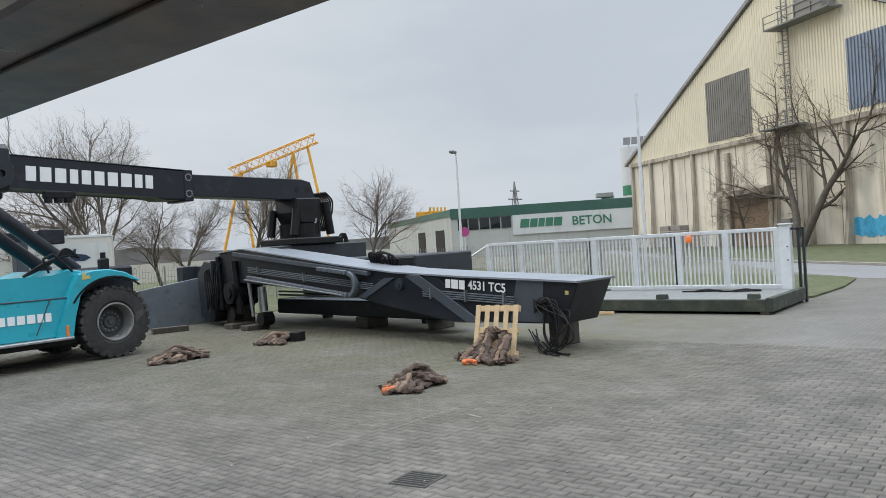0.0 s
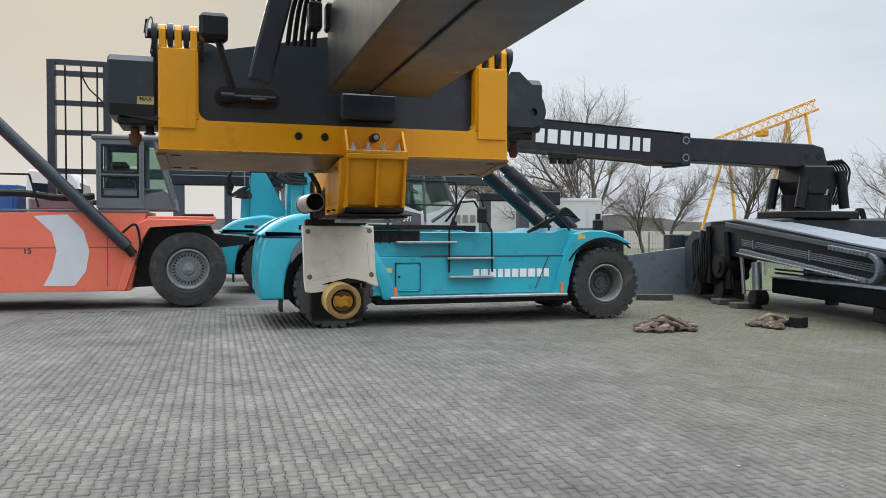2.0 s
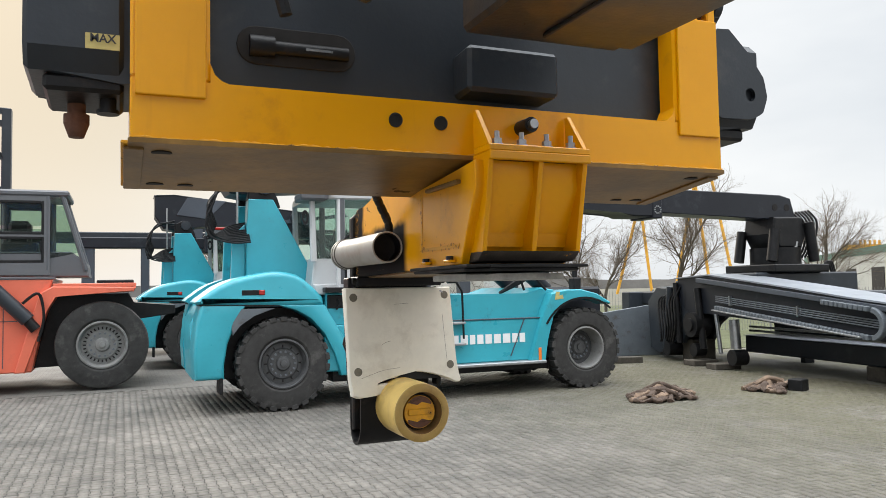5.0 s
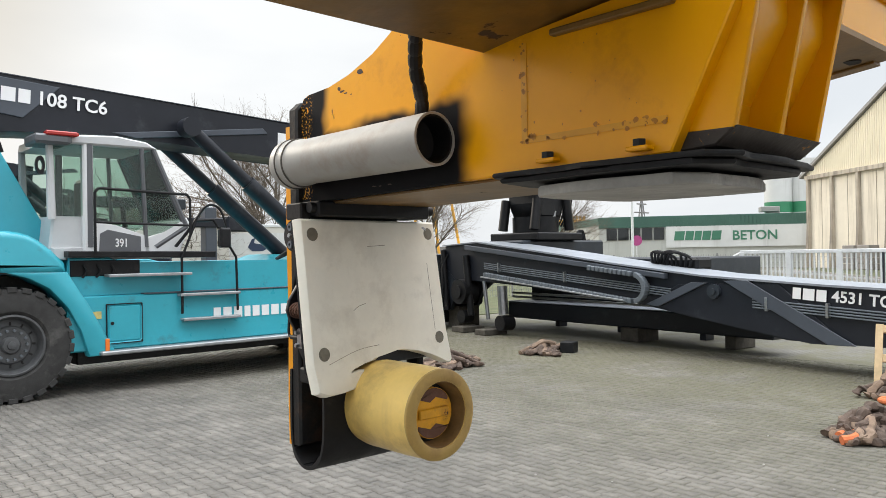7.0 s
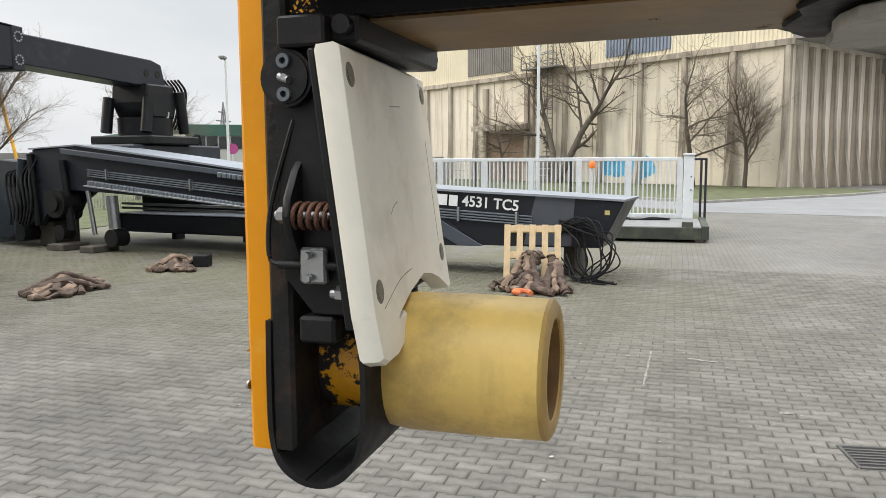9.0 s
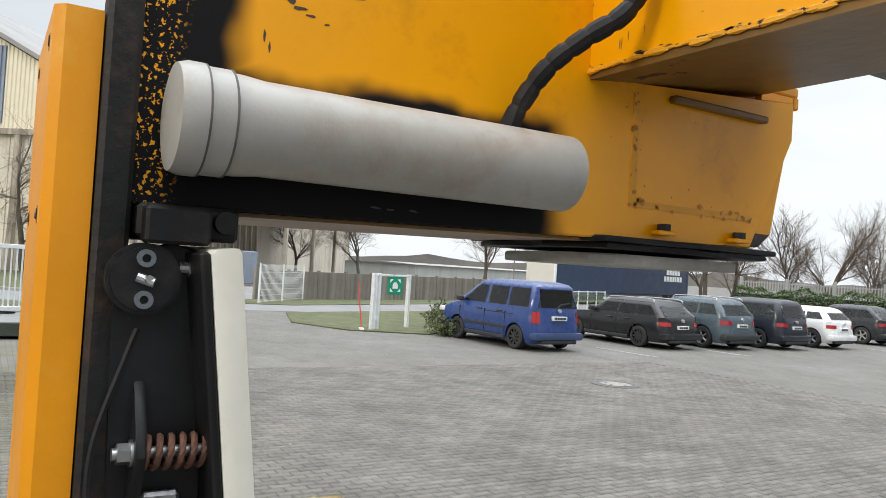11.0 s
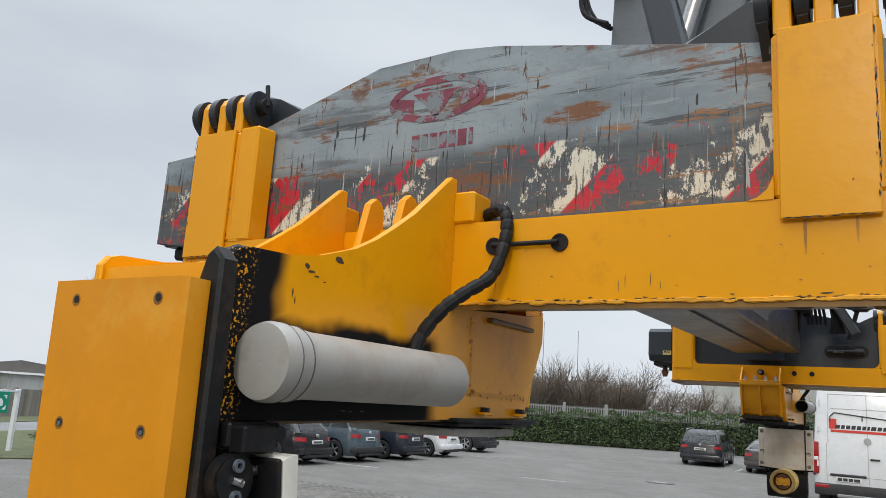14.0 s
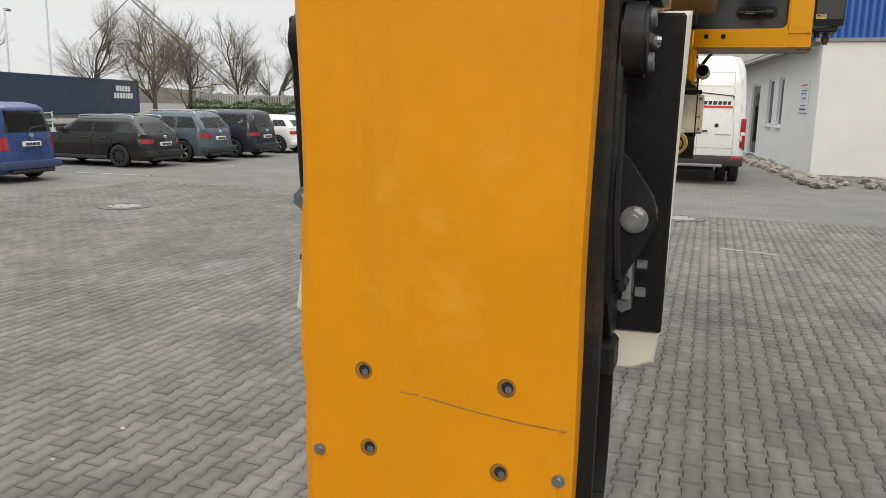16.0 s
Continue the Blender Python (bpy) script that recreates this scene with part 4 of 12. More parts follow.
            part("clamp_screw", b, zinc, clamp, "", F)
        b = bm_new()
        cyl(b, (x + s * 0.018, 1.165, 1.762), (x + s * 0.018, 1.265, 1.762), 0.0062, 12)
        if s < 0:
            sweep(b, [(x + s * 0.018, 1.262, 1.762), (x + s * 0.016, 1.282, 1.775), (x + s * 0.01, 1.28, 1.85), (x + s * 0.006, 1.25, 1.95), (x + s * 0.004, 1.24, 1.98)], 0.004, 6)
        part("sensor_cable", b, black_soft, cheek, "", F)
        for y, z in ((1.157, 1.72), (1.175, 2.055)):
            b = bm_new()
            hexbolt(b, (x + s * 0.012, y, z), (0, 1, 0), 0.013, 0.014, 0.01)
            part("bolt", b, zinc, cheek, "", F)
        b = bm_new()
        box(b, x - 0.012, x + 0.026 if s < 0 else x + 0.012, 1.178, 1.238, 1.64, 1.682, 0.005)
        part("rubber_block", b, black_soft, cheek, "", F)
    # roller foot
    RX, RZ = 0.125, 1.575
    b = bm_new()
    ring(b, (RX, 0.87, RZ), (0, 1, 0), [(0, 0.086), (0.0, 0.108), (0.006, 0.116), (0.10, 0.1185), (0.24, 0.1185), (0.285, 0.112), (0.285, 0.06), (0.06, 0.06), (0.06, 0.078)], 48)
    roll = part("roller", b, cream, lg, "cream plastic roller with dirty rims", F)
    b = bm_new()
    ring(b, (RX, 0.8685, RZ), (0, 1, 0), [(0.002, 0.085), (0.0, 0.090), (0.0, 0.106), (0.0055, 0.1155), (0.010, 0.1173), (0.012, 0.1165), (0.006, 0.112), (0.004, 0.09)], 48)
    part("rim", b, dirty_cream, roll, "brown scuffed rim", F)
    b = bm_new()
    cyl(b, (RX, 0.905, RZ), (RX, 1.16, RZ), 0.066, 28)
    box(b, RX - 0.05, RX + 0.05, 0.897, 0.906, RZ - 0.012, RZ + 0.014, 0.003)
    hub = part("hub", b, rusty_hub, roll, "rusty yellow hub", F)
    # black ring painted in for the shade between hub and rim
    b = bm_new()
    ring(b, (RX, 0.925, RZ), (0, 1, 0), [(0, 0.064), (0, 0.079), (0.004, 0.079), (0.004, 0.064)], 36)
    part("bore_gap", b, hole_black, roll, "", F)
    b = bm_new()
    ring(b, (RX, 0.87, RZ), (0, 1, 0), [(0.004, 0.0850), (0.058, 0.0775), (0.058, 0.0755), (0.004, 0.0835)], 40)
    part("bore_sleeve", b, sleeve_mat, roll, "brown sleeve inside the bore", F)
    for a0 in (90, 270):
        b = bm_new()
        arc = [(RX + 0.064 * math.cos(radians(a0 + k * 11)), RZ + 0.064 * math.sin(radians(a0 + k * 11))) for k in range(-5, 6)]
        sg = 1 if a0 == 90 else -1
        mid = [(RX + 0.05 - 0.02 * k, RZ + sg * (0.034 + 0.006 * ((k * 7) % 3 - 1))) for k in range(6)]
        arc += mid[::-1] if sg > 0 else [(2 * RX - x, z) for x, z in mid[::-1]]
        prism(b, arc, 0.9035, 0.9055, "y")
        part("rust_patch", b, rust, hub, "bare rusty patch", F)
    b = bm_new()
    cyl(b, (RX, 1.155, RZ), (RX, 1.27, RZ), 0.09, 28)
    part("roller_mount", b, mount_mat, leg, "yellow roller mount, paint largely worn to black", F)
    # rubber skirt round the mount
    b = bm_new()
    o = [(1.300, 1.67), (1.302, 1.56), (1.300, 1.48), (1.286, 1.435), (1.255, 1.41), (1.22, 1.403), (1.185, 1.412), (1.155, 1.44), (1.137, 1.49), (1.132, 1.57), (1.135, 1.64)]
    fine = []
    for i in range(len(o) - 1):
        a, p, q, d = o[max(i - 1, 0)], o[i], o[i + 1], o[min(i + 2, len(o) - 1)]
        for k in range(4):
            t = k / 4
            fine.append(tuple(0.5 * (2 * p[j] + (q[j] - a[j]) * t + (2 * a[j] - 5 * p[j] + 4 * q[j] - d[j]) * t * t + (3 * p[j] - a[j] - 3 * q[j] + d[j]) * t ** 3) for j in (0, 1)))
    o = fine + [o[-1]]
    ins = [(y + (0.009 if y < 1.2 else -0.009 if y > 1.24 else 0), z + (0.009 if z < 1.45 else 0)) for y, z in o]
    prism(b, o + ins[::-1], -0.055, 0.308, "x")
    part("rubber_skirt", b, black_soft, leg, "black rubber skirt round the roller mount", F)
    for x in (-0.02, 0.27):
        b = bm_new()
        hexbolt(b, (x, 1.29, 1.53), (0, -1, 0), 0.011, 0.012, 0.012)
        part("bolt", b, zinc, leg, "", F)
    return lg


def holed_plate(bm, pts, c, r, y0, y1, n=32):
    """A plate of (x, z) outline from y0 to y1 with a round hole of radius r at c."""
    cx, cz = c
    outer = []
    for k in range(n):
        a = 2 * math.pi * k / n
        dx, dz, best = math.cos(a), math.sin(a), 0
        for i in range(len(pts)):
            (x0, z0), (x1, z1) = pts[i], pts[(i + 1) % len(pts)]
            ex, ez = x1 - x0, z1 - z0
            det = ex * dz - ez * dx
            if abs(det) > 1e-9:
                t = (ex * (z0 - cz) - ez * (x0 - cx)) / det
                u = (dx * (z0 - cz) - dz * (x0 - cx)) / det
                if t > 0 and -1e-6 <= u <= 1 + 1e-6:
                    best = max(best, t)
        outer.append((cx + dx * best, cz + dz * best))
    inner = [(cx + r * math.cos(2 * math.pi * k / n), cz + r * math.sin(2 * math.pi * k / n)) for k in range(n)]
    V = [[bm.verts.new((x, y, z)) for x, z in o] for y in (y0, y1) for o in (outer, inner)]
    for k in range(n):
        j = (k + 1) % n
        for A, B in ((0, 1), (1, 3), (3, 2), (2, 0)):
            bm.faces.new((V[A][k], V[A][j], V[B][j], V[B][k]))


def crossbeam(at, flip, group):
    F = Matrix.Diagonal((1, flip, 1, 1))
    cb = thing("spreader_crossbeam", at, "dark grey steel spreader crossbeam, outer face scratched and rusty", "spreader beam", group)
    prof = [(-1.222, 2.65), (-1.222, 2.945), (-0.99, 2.955), (-0.72, 3.0), (-0.45, 3.05), (-0.09, 3.12), (0.05, 3.135), (0.31, 3.13), (0.55, 3.06), (0.77, 3.0), (0.99, 2.955), (1.222, 2.945), (1.222, 2.65), (1.0, 2.625), (-1.0, 2.625)]
    b = bm_new()
    prism(b, prof, 0.11, 0.440, "y", 0.004)
    body = part("body", b, charcoal, cb, "", F)
    b = bm_new()
    prism(b, prof, 0.441, 0.456, "y", 0.003)
    part("outer_face", b, scratched, cb, "grey outer face scratched to rust, rests of red and white stripes", F)
    for s in (-1, 1):
        b = bm_new()
        pts = [(0.07, 2.70), (0.11, 2.645), (0.41, 2.645), (0.440, 2.67), (0.440, 2.935), (0.42, 2.945), (0.11, 2.955), (0.07, 2.92)]
        prism(b, pts, s * 0.99, s * 1.235, "x", 0.012)
        eb = part("end_box", b, charcoal, cb, "", F)
        b = bm_new()
        box(b, s * 0.99 - 0.0, s * 1.19, 0.12, 0.40, 2.60, 2.645, 0.01)
        part("corner_plate", b, black, eb, "", F)
        b = bm_new()
        cyl(b, (s * 1.113, 0.287, 2.60), (s * 1.113, 0.287, 2.570), 0.024, 20)
        cyl(b, (s * 1.113, 0.287, 2.571), (s * 1.113, 0.287, 2.545), 0.034, 20, 0.034)
        cyl(b, (s * 1.113, 0.287, 2.546), (s * 1.113, 0.287, 2.508), 0.034, 20, 0.02)
        part("twistlock", b, rust, eb, "rust-brown twistlock", F)
        b = bm_new()
        cyl(b, (s * 1.03, 0.20, 2.60), (s * 1.03, 0.20, 2.565), 0.022, 16)
        cyl(b, (s * 1.03, 0.20, 2.57), (s * 1.03, 0.20, 2.56), 0.03, 16)
        part("sensor_pin", b, black, eb, "", F)
        b = bm_new()
        box(b, s * 1.0, s * 1.085, 0.066, 0.0705, 2.70, 2.74)
        lb = part("sticker", b, label_y, eb, "pale yellow load limit sticker", F)
        tb = text_bm("MAX", 0.03, 0.001)
        part("lettering", tb, dark_ink, lb, "", facing(s * 1.042, 0.0655 * flip, 2.727, 0, -flip))
        # gooseneck plate with an eye
        b = bm_new()
        if s > 0 and flip > 0:
            holed_plate(b, [(0.98, 2.98), (1.07, 2.985), (1.17, 2.90), (1.235, 2.82), (1.25, 2.75), (1.225, 2.69), (1.17, 2.665), (0.98, 2.66)], (1.165, 2.755), 0.024, 0.045, 0.066)
            part("eye_plate", b, charcoal, eb, "dark plate with a lifting eye", F)
    # slot with a rod on the inner face; a flat black plate holds its shade
    b = bm_new()
    pts = []
    for cx, a0 in ((-0.64, 90), (-0.40, 270)):
        for k in range(9):
            a = radians(a0 + k * 180 / 8)
            pts.append((cx + 0.055 * math.cos(a), 2.765 + 0.055 * math.sin(a)))
    prism(b, pts, 0.104, 0.111, "y", 0.002)
    part("slot", b, hole_black, body, "", F)
    b = bm_new()
    cyl(b, (-0.66, 0.098, 2.76), (-0.37, 0.098, 2.76), 0.02, 12)
    cyl(b, (-0.66, 0.095, 2.76), (-0.59, 0.095, 2.76), 0.03, 14)
    part("rod", b, black, body, "", F)
    b = bm_new()
    box(b, -0.50, -0.42, 0.076, 0.08, 2.755, 2.762)
    part("bright_mark", b, zinc, body, "", F)
    # red emblem and bars of faded lettering on the outer face
    b = bm_new()
    ov = [(0.10 + 0.162 * math.cos(a), 3.002 + 0.066 * math.sin(a)) for a in [2 * math.pi * i / 28 for i in range(28)]]
    iv = [(0.10 + 0.136 * math.cos(a), 3.002 + 0.047 * math.sin(a)) for a in [2 * math.pi * i / 28 for i in range(28)]]
    vo, vi = [b.verts.new((x, 0.4575, z)) for x, z in ov], [b.verts.new((x, 0.4575, z)) for x, z in iv]
    for i in range(28):
        b.faces.new((vo[i], vo[(i + 1) % 28], vi[(i + 1) % 28], vi[i]))
    prism(b, [(0.02, 3.024), (0.18, 3.024), (0.145, 2.998), (0.11, 2.952), (0.09, 2.952), (0.055, 2.998)], 0.4565, 0.4575, "y")
    for s in (-1, 1):
        prism(b, [(0.10 + s * 0.075, 3.008), (0.10 + s * 0.135, 3.018), (0.10 + s * 0.135, 2.988), (0.10 + s * 0.075, 2.968)], 0.4565, 0.4575, "y")
    for zz in (3.031, 3.045):
        box(b, 0.05, 0.15, 0.4565, 0.4578, zz, zz + 0.006)
    red = MATS.get("faded_red") or paint("faded_red", (0.21, 0.045, 0.075), 0.7, var=0.35, scale=14, chips=((0.19, 0.22, 0.24), 0.17, 13), dirt=((0.13, 0.07, 0.06), 0.12, 9))
    part("emblem", b, red, cb, "faded red oval emblem", F)
    b = bars_bm([0.024, 0.02, 0.022, 0.024, 0.02, 0.026, 0.012], 0.046, 0.008, 0.001)
    part("lettering", b, red, cb, "faded red bars of lettering", facing(0.075, 0.4565 * flip, 2.878, 0, flip))
    # foot block under the main beam and angled stay
    b = bm_new()
    box(b, -0.02, 0.30, -0.02, 0.128, 2.66, 2.80, 0.012)
    part("foot_block", b, charcoal, cb, "", F)
    draw_in(cb, flip, 0.03)
    return cb


SPR = "container spreader"
A0, B0 = I4, Matrix.Translation((0.07, -5.30, 0.05))
for at, s in ((A0, 1), (B0, -1)):
    yellow_frame(at, s, SPR)
    lifting_leg(at, s, SPR)
    crossbeam(at, s, SPR)


def main_beam():
    mb = thing("spreader_main_beam", Matrix.Translation((0.135, -2.64, 0)), "dark telescopic spreader main beam between the two crossbeams", "spreader beam", SPR)
    b = bm_new()
    prism(b, [(-0.255, 2.80), (-0.245, 2.785), (0.245, 2.785), (0.255, 2.80), (0.255, 3.20), (-0.255, 3.20)], -2.50, 2.52, "y", 0.006)
    part("telescopic_tube", b, tube_mat, mb, "dark tube rubbed brown underneath")
    b = bm_new()
    box(b, -0.04, 0.262, -2.45, 2.45, 2.770, 2.785, 0.003)
    part("slide_plate", b, tube_mat, mb)
    b = bm_new()
    prism(b, [(-0.262, 2.90), (-0.262, 2.86), (0.262, 2.86), (0.262, 2.90), (0.52, 3.22), (0.52, 3.5), (-0.52, 3.5), (-0.52, 3.22)], -0.85, 0.85, "y", 0.012)
    part("centre_box", b, grey_steel, mb)
    b = bm_new()
    box(b, -0.3, 0.3, -0.26, 0.26, 3.45, 3.9, 0.02)
    for y in (-0.28, 0.28):
        prism(b, [(-0.42, 3.45), (0.42, 3.45), (0.50, 4.2), (0.46, 5.15), (0.1, 5.45), (-0.30, 5.2), (-0.38, 4.2)], y - 0.03, y + 0.03, "y", 0.006)
    head = part("boom_head", b, grey_steel, mb, "grey boom head plates")
    b = bm_new()
    cyl(b, (-0.1, 0, 3.45), (-0.1, 0, 3.75), 0.42, 32)
    part("rotator", b, charcoal, head)
    b = bm_new()
    cyl(b, (0.15, -0.4, 3.9), (-0.15, -0.4, 4.9), 0.06, 16)
    cyl(b, (0.15, 0.4, 3.9), (-0.15, 0.4, 4.9), 0.06, 16)
    part("damper", b, zinc, head, "grey damper cylinders")
    b = bm_new()
    for k, y in enumerate((0.32, 0.36, 0.40)):
        sweep(b, [(0.48, y, 4.65), (0.60 + 0.02 * k, y, 4.75), (0.66, y, 4.95), (0.55, y, 5.12), (0.45, y, 5.1)], 0.016, 8)
    box(b, 0.3, 0.5, 0.29, 0.42, 4.9, 5.1, 0.01)
    part("hose_loop", b, black_soft, head, "", None)
    # sloping stays and hose box over the ends
    for s in (1, -1):
        b = bm_new()
        if s > 0:
            box(b, -0.055, 0.055, -0.06, 0.06, 0.0, 1.3, 0.012, 1, Matrix.Translation((-0.62, 2.33, 2.78)) @ Matrix.Rotation(radians(6), 4, "X") @ Matrix.Rotation(radians(14), 4, "Y"))
            lx, ly, lz = -0.83, 2.55, 3.085
        else:
            box(b, -0.04, 0.04, -0.05, 0.05, 0.0, 0.56, 0.012, 1, Matrix.Translation((-0.70, -2.37, 2.93)) @ Matrix.Rotation(radians(29), 4, "Y"))
            lx, ly, lz = -0.735, -2.36, 3.19
        part("stay", b, charcoal, mb)
        b = bm_new()
        box(b, lx - 0.07, lx + 0.07, ly - 0.07, ly + 0.07, lz - 0.065, lz + 0.065, 0.02)
        cyl(b, (lx + 0.02, ly, lz - 0.05), (lx + 0.09, ly, lz - 0.30), 0.018, 8)
        part("work_light", b, black, mb)
        for k in range(5):
            b = bm_new()
            sweep(b, [(-0.45 + 0.035 * k, s * 2.66, 3.05), (-0.43 + 0.035 * k, s * 2.55, 3.22 + 0.02 * k), (-0.40 + 0.03 * k, s * 2.2, 3.30), (-0.35, s * 1.7, 3.28)], 0.013, 8)
            part("hydraulic_hose", b, black_soft, mb)
        for k in range(3):
            b = bm_new()
            box(b, -0.36 + 0.09 * k, -0.29 + 0.09 * k, s * 2.5 - 0.05, s * 2.5 + 0.05, 3.10, 3.24, 0.01)
            part("valve", b, black, mb)
    # valve block, cylinder and looped hoses over the far end
    for x0, x1, y0, y1, z0, z1 in ((-0.24, -0.10, -2.42, -2.28, 3.24, 3.46), (-0.21, -0.13, -2.40, -2.30, 3.46, 3.53), (-0.36, -0.25, -2.44, -2.32, 3.12, 3.30)):
        b = bm_new()
        box(b, x0, x1, y0, y1, z0, z1, 0.012)
        part("valve_block", b, black, mb)
    for x, z in ((-0.12, 3.53), (-0.17, 3.55), (-0.22, 3.54)):
        b = bm_new()
        cyl(b, (x, -2.36, z - 0.05), (x - 0.01, -2.36, z + 0.03), 0.017, 10)
        part("solenoid", b, zinc, mb, "grey solenoid")
    b = bm_new()
    cyl(b, (-0.28, -2.30, 3.52), (-0.52, -2.34, 3.36), 0.042, 16)
    cyl(b, (-0.20, -2.29, 3.57), (-0.29, -2.30, 3.51), 0.022, 12)
    part("hydraulic_cylinder", b, grey_steel, mb, "grey hydraulic cylinder")
    for k in range(6):
        b = bm_new()
        d = 0.022 * k
        sweep(b, [(-0.15 - d, -2.46, 2.96), (-0.17 - d, -2.46 + 0.01 * k, 3.30), (-0.24 - d, -2.44, 3.50 - 0.02 * k), (-0.36 - d * 0.6, -2.42, 3.50 - 0.02 * k), (-0.47 - d * 0.5, -2.42, 3.32 - d), (-0.52 - d * 0.5, -2.42, 3.10), (-0.50 - d, -2.45, 2.95)], 0.012, 8)
        part("hydraulic_hose", b, black_soft, mb)
    return mb


main_beam()

# ---------------------------------------------------------------- ground
def ground_material():
    """Worn grey paving with sandy joints; mossy where nobody drives; asphalt far out is close enough in tone."""
    m = paint("paving_ground", (0.156, 0.146, 0.131), 0.85, var=0.16, scale=0.5, bump=0.12, bscale=45)
    nt = m.node_tree
    N, L = nt.nodes.new, nt.links.new
    bs = nt.nodes["Principled BSDF"]
    base = bs.inputs["Base Color"].links[0].from_socket
    tc = [n for n in nt.nodes if n.bl_idname == "ShaderNodeTexCoord"][0].outputs["Object"]

    def rng(v, a, b, c=0.0, d=1.0):
        r = N("ShaderNodeMapRange")
        r.inputs["From Min"].default_value, r.inputs["From Max"].default_value = a, b
        r.inputs["To Min"].default_value, r.inputs["To Max"].default_value = c, d
        L(v, r.inputs["Value"])
        return r.outputs["Result"]

    def mixc(f, a, b):
        x = N("ShaderNodeMix")
        x.data_type = "RGBA"
        L(f, x.inputs[0])
        L(a, x.inputs[6])
        x.inputs[7].default_value = (*b, 1)
        return x.outputs[2]

    br = N("ShaderNodeTexBrick")
    br.inputs["Scale"].default_value = 1.0
    br.inputs["Brick Width"].default_value, br.inputs["Row Height"].default_value, br.inputs["Mortar Size"].default_value = 0.2, 0.1, 0.006
    br.inputs["Color1"].default_value, br.inputs["Color2"].default_value, br.inputs["Mortar"].default_value = (1, 1, 1, 1), (0.86, 0.86, 0.86, 1), (0.5, 0.5, 0.48, 1)
    L(tc, br.inputs["Vector"])
    mm = N("ShaderNodeMix")
    mm.data_type, mm.blend_type = "RGBA", "MULTIPLY"
    mm.inputs[0].default_value = 1.0
    L(base, mm.inputs[6])
    L(br.outputs["Color"], mm.inputs[7])
    c = mm.outputs[2]
    n1, n2, n3 = N("ShaderNodeTexNoise"), N("ShaderNodeTexNoise"), N("ShaderNodeTexNoise")
    for n, s, d in ((n1, 0.22, 6), (n2, 1.1, 8), (n3, 3.5, 8)):
        n.inputs["Scale"].default_value, n.inputs["Detail"].default_value, n.inputs["Roughness"].default_value = s, d, 0.65
        L(tc, n.inputs["Vector"])
    # pale worn tracks and dark oil stains
    c = mixc(rng(n1.outputs["Fac"], 0.5, 0.68, 0, 0.30), c, (0.235, 0.225, 0.21))
    c = mixc(rng(n2.outputs["Fac"], 0.57, 0.68, 0, 0.5), c, (0.085, 0.082, 0.08))
    c = mixc(rng(n3.outputs["Fac"], 0.66, 0.72, 0, 0.35), c, (0.46, 0.45, 0.42))
    # moss in the corner where the boom lies
    sep = N("ShaderNodeSeparateXYZ")
    L(tc, sep.inputs[0])
    mx = N("ShaderNodeMath")
    mx.operation = "MULTIPLY"
    L(rng(sep.outputs["X"], 6.5, 11.5), mx.inputs[0])
    my = N("ShaderNodeMath")
    my.operation = "MULTIPLY"
    L(rng(sep.outputs["Y"], -1.5, 2.5), mx.inputs[1])
    L(mx.outputs[0], my.inputs[0])
    L(rng(n2.outputs["Fac"], 0.38, 0.58, 0.1, 0.85), my.inputs[1])
    c = mixc(my.outputs[0], c, (0.118, 0.110, 0.062))
    L(c, bs.inputs["Base Color"])
    return m


ground_mat = ground_material()
paver_mat = paint("grey_concrete_paver", (0.162, 0.149, 0.131), 0.82, var=0.24, scale=0.7, bump=0.3, bscale=110, rand=0.17, dirt=((0.078, 0.074, 0.066), 0.15, 1.1), chips=((0.36, 0.345, 0.32), -0.012, 12))



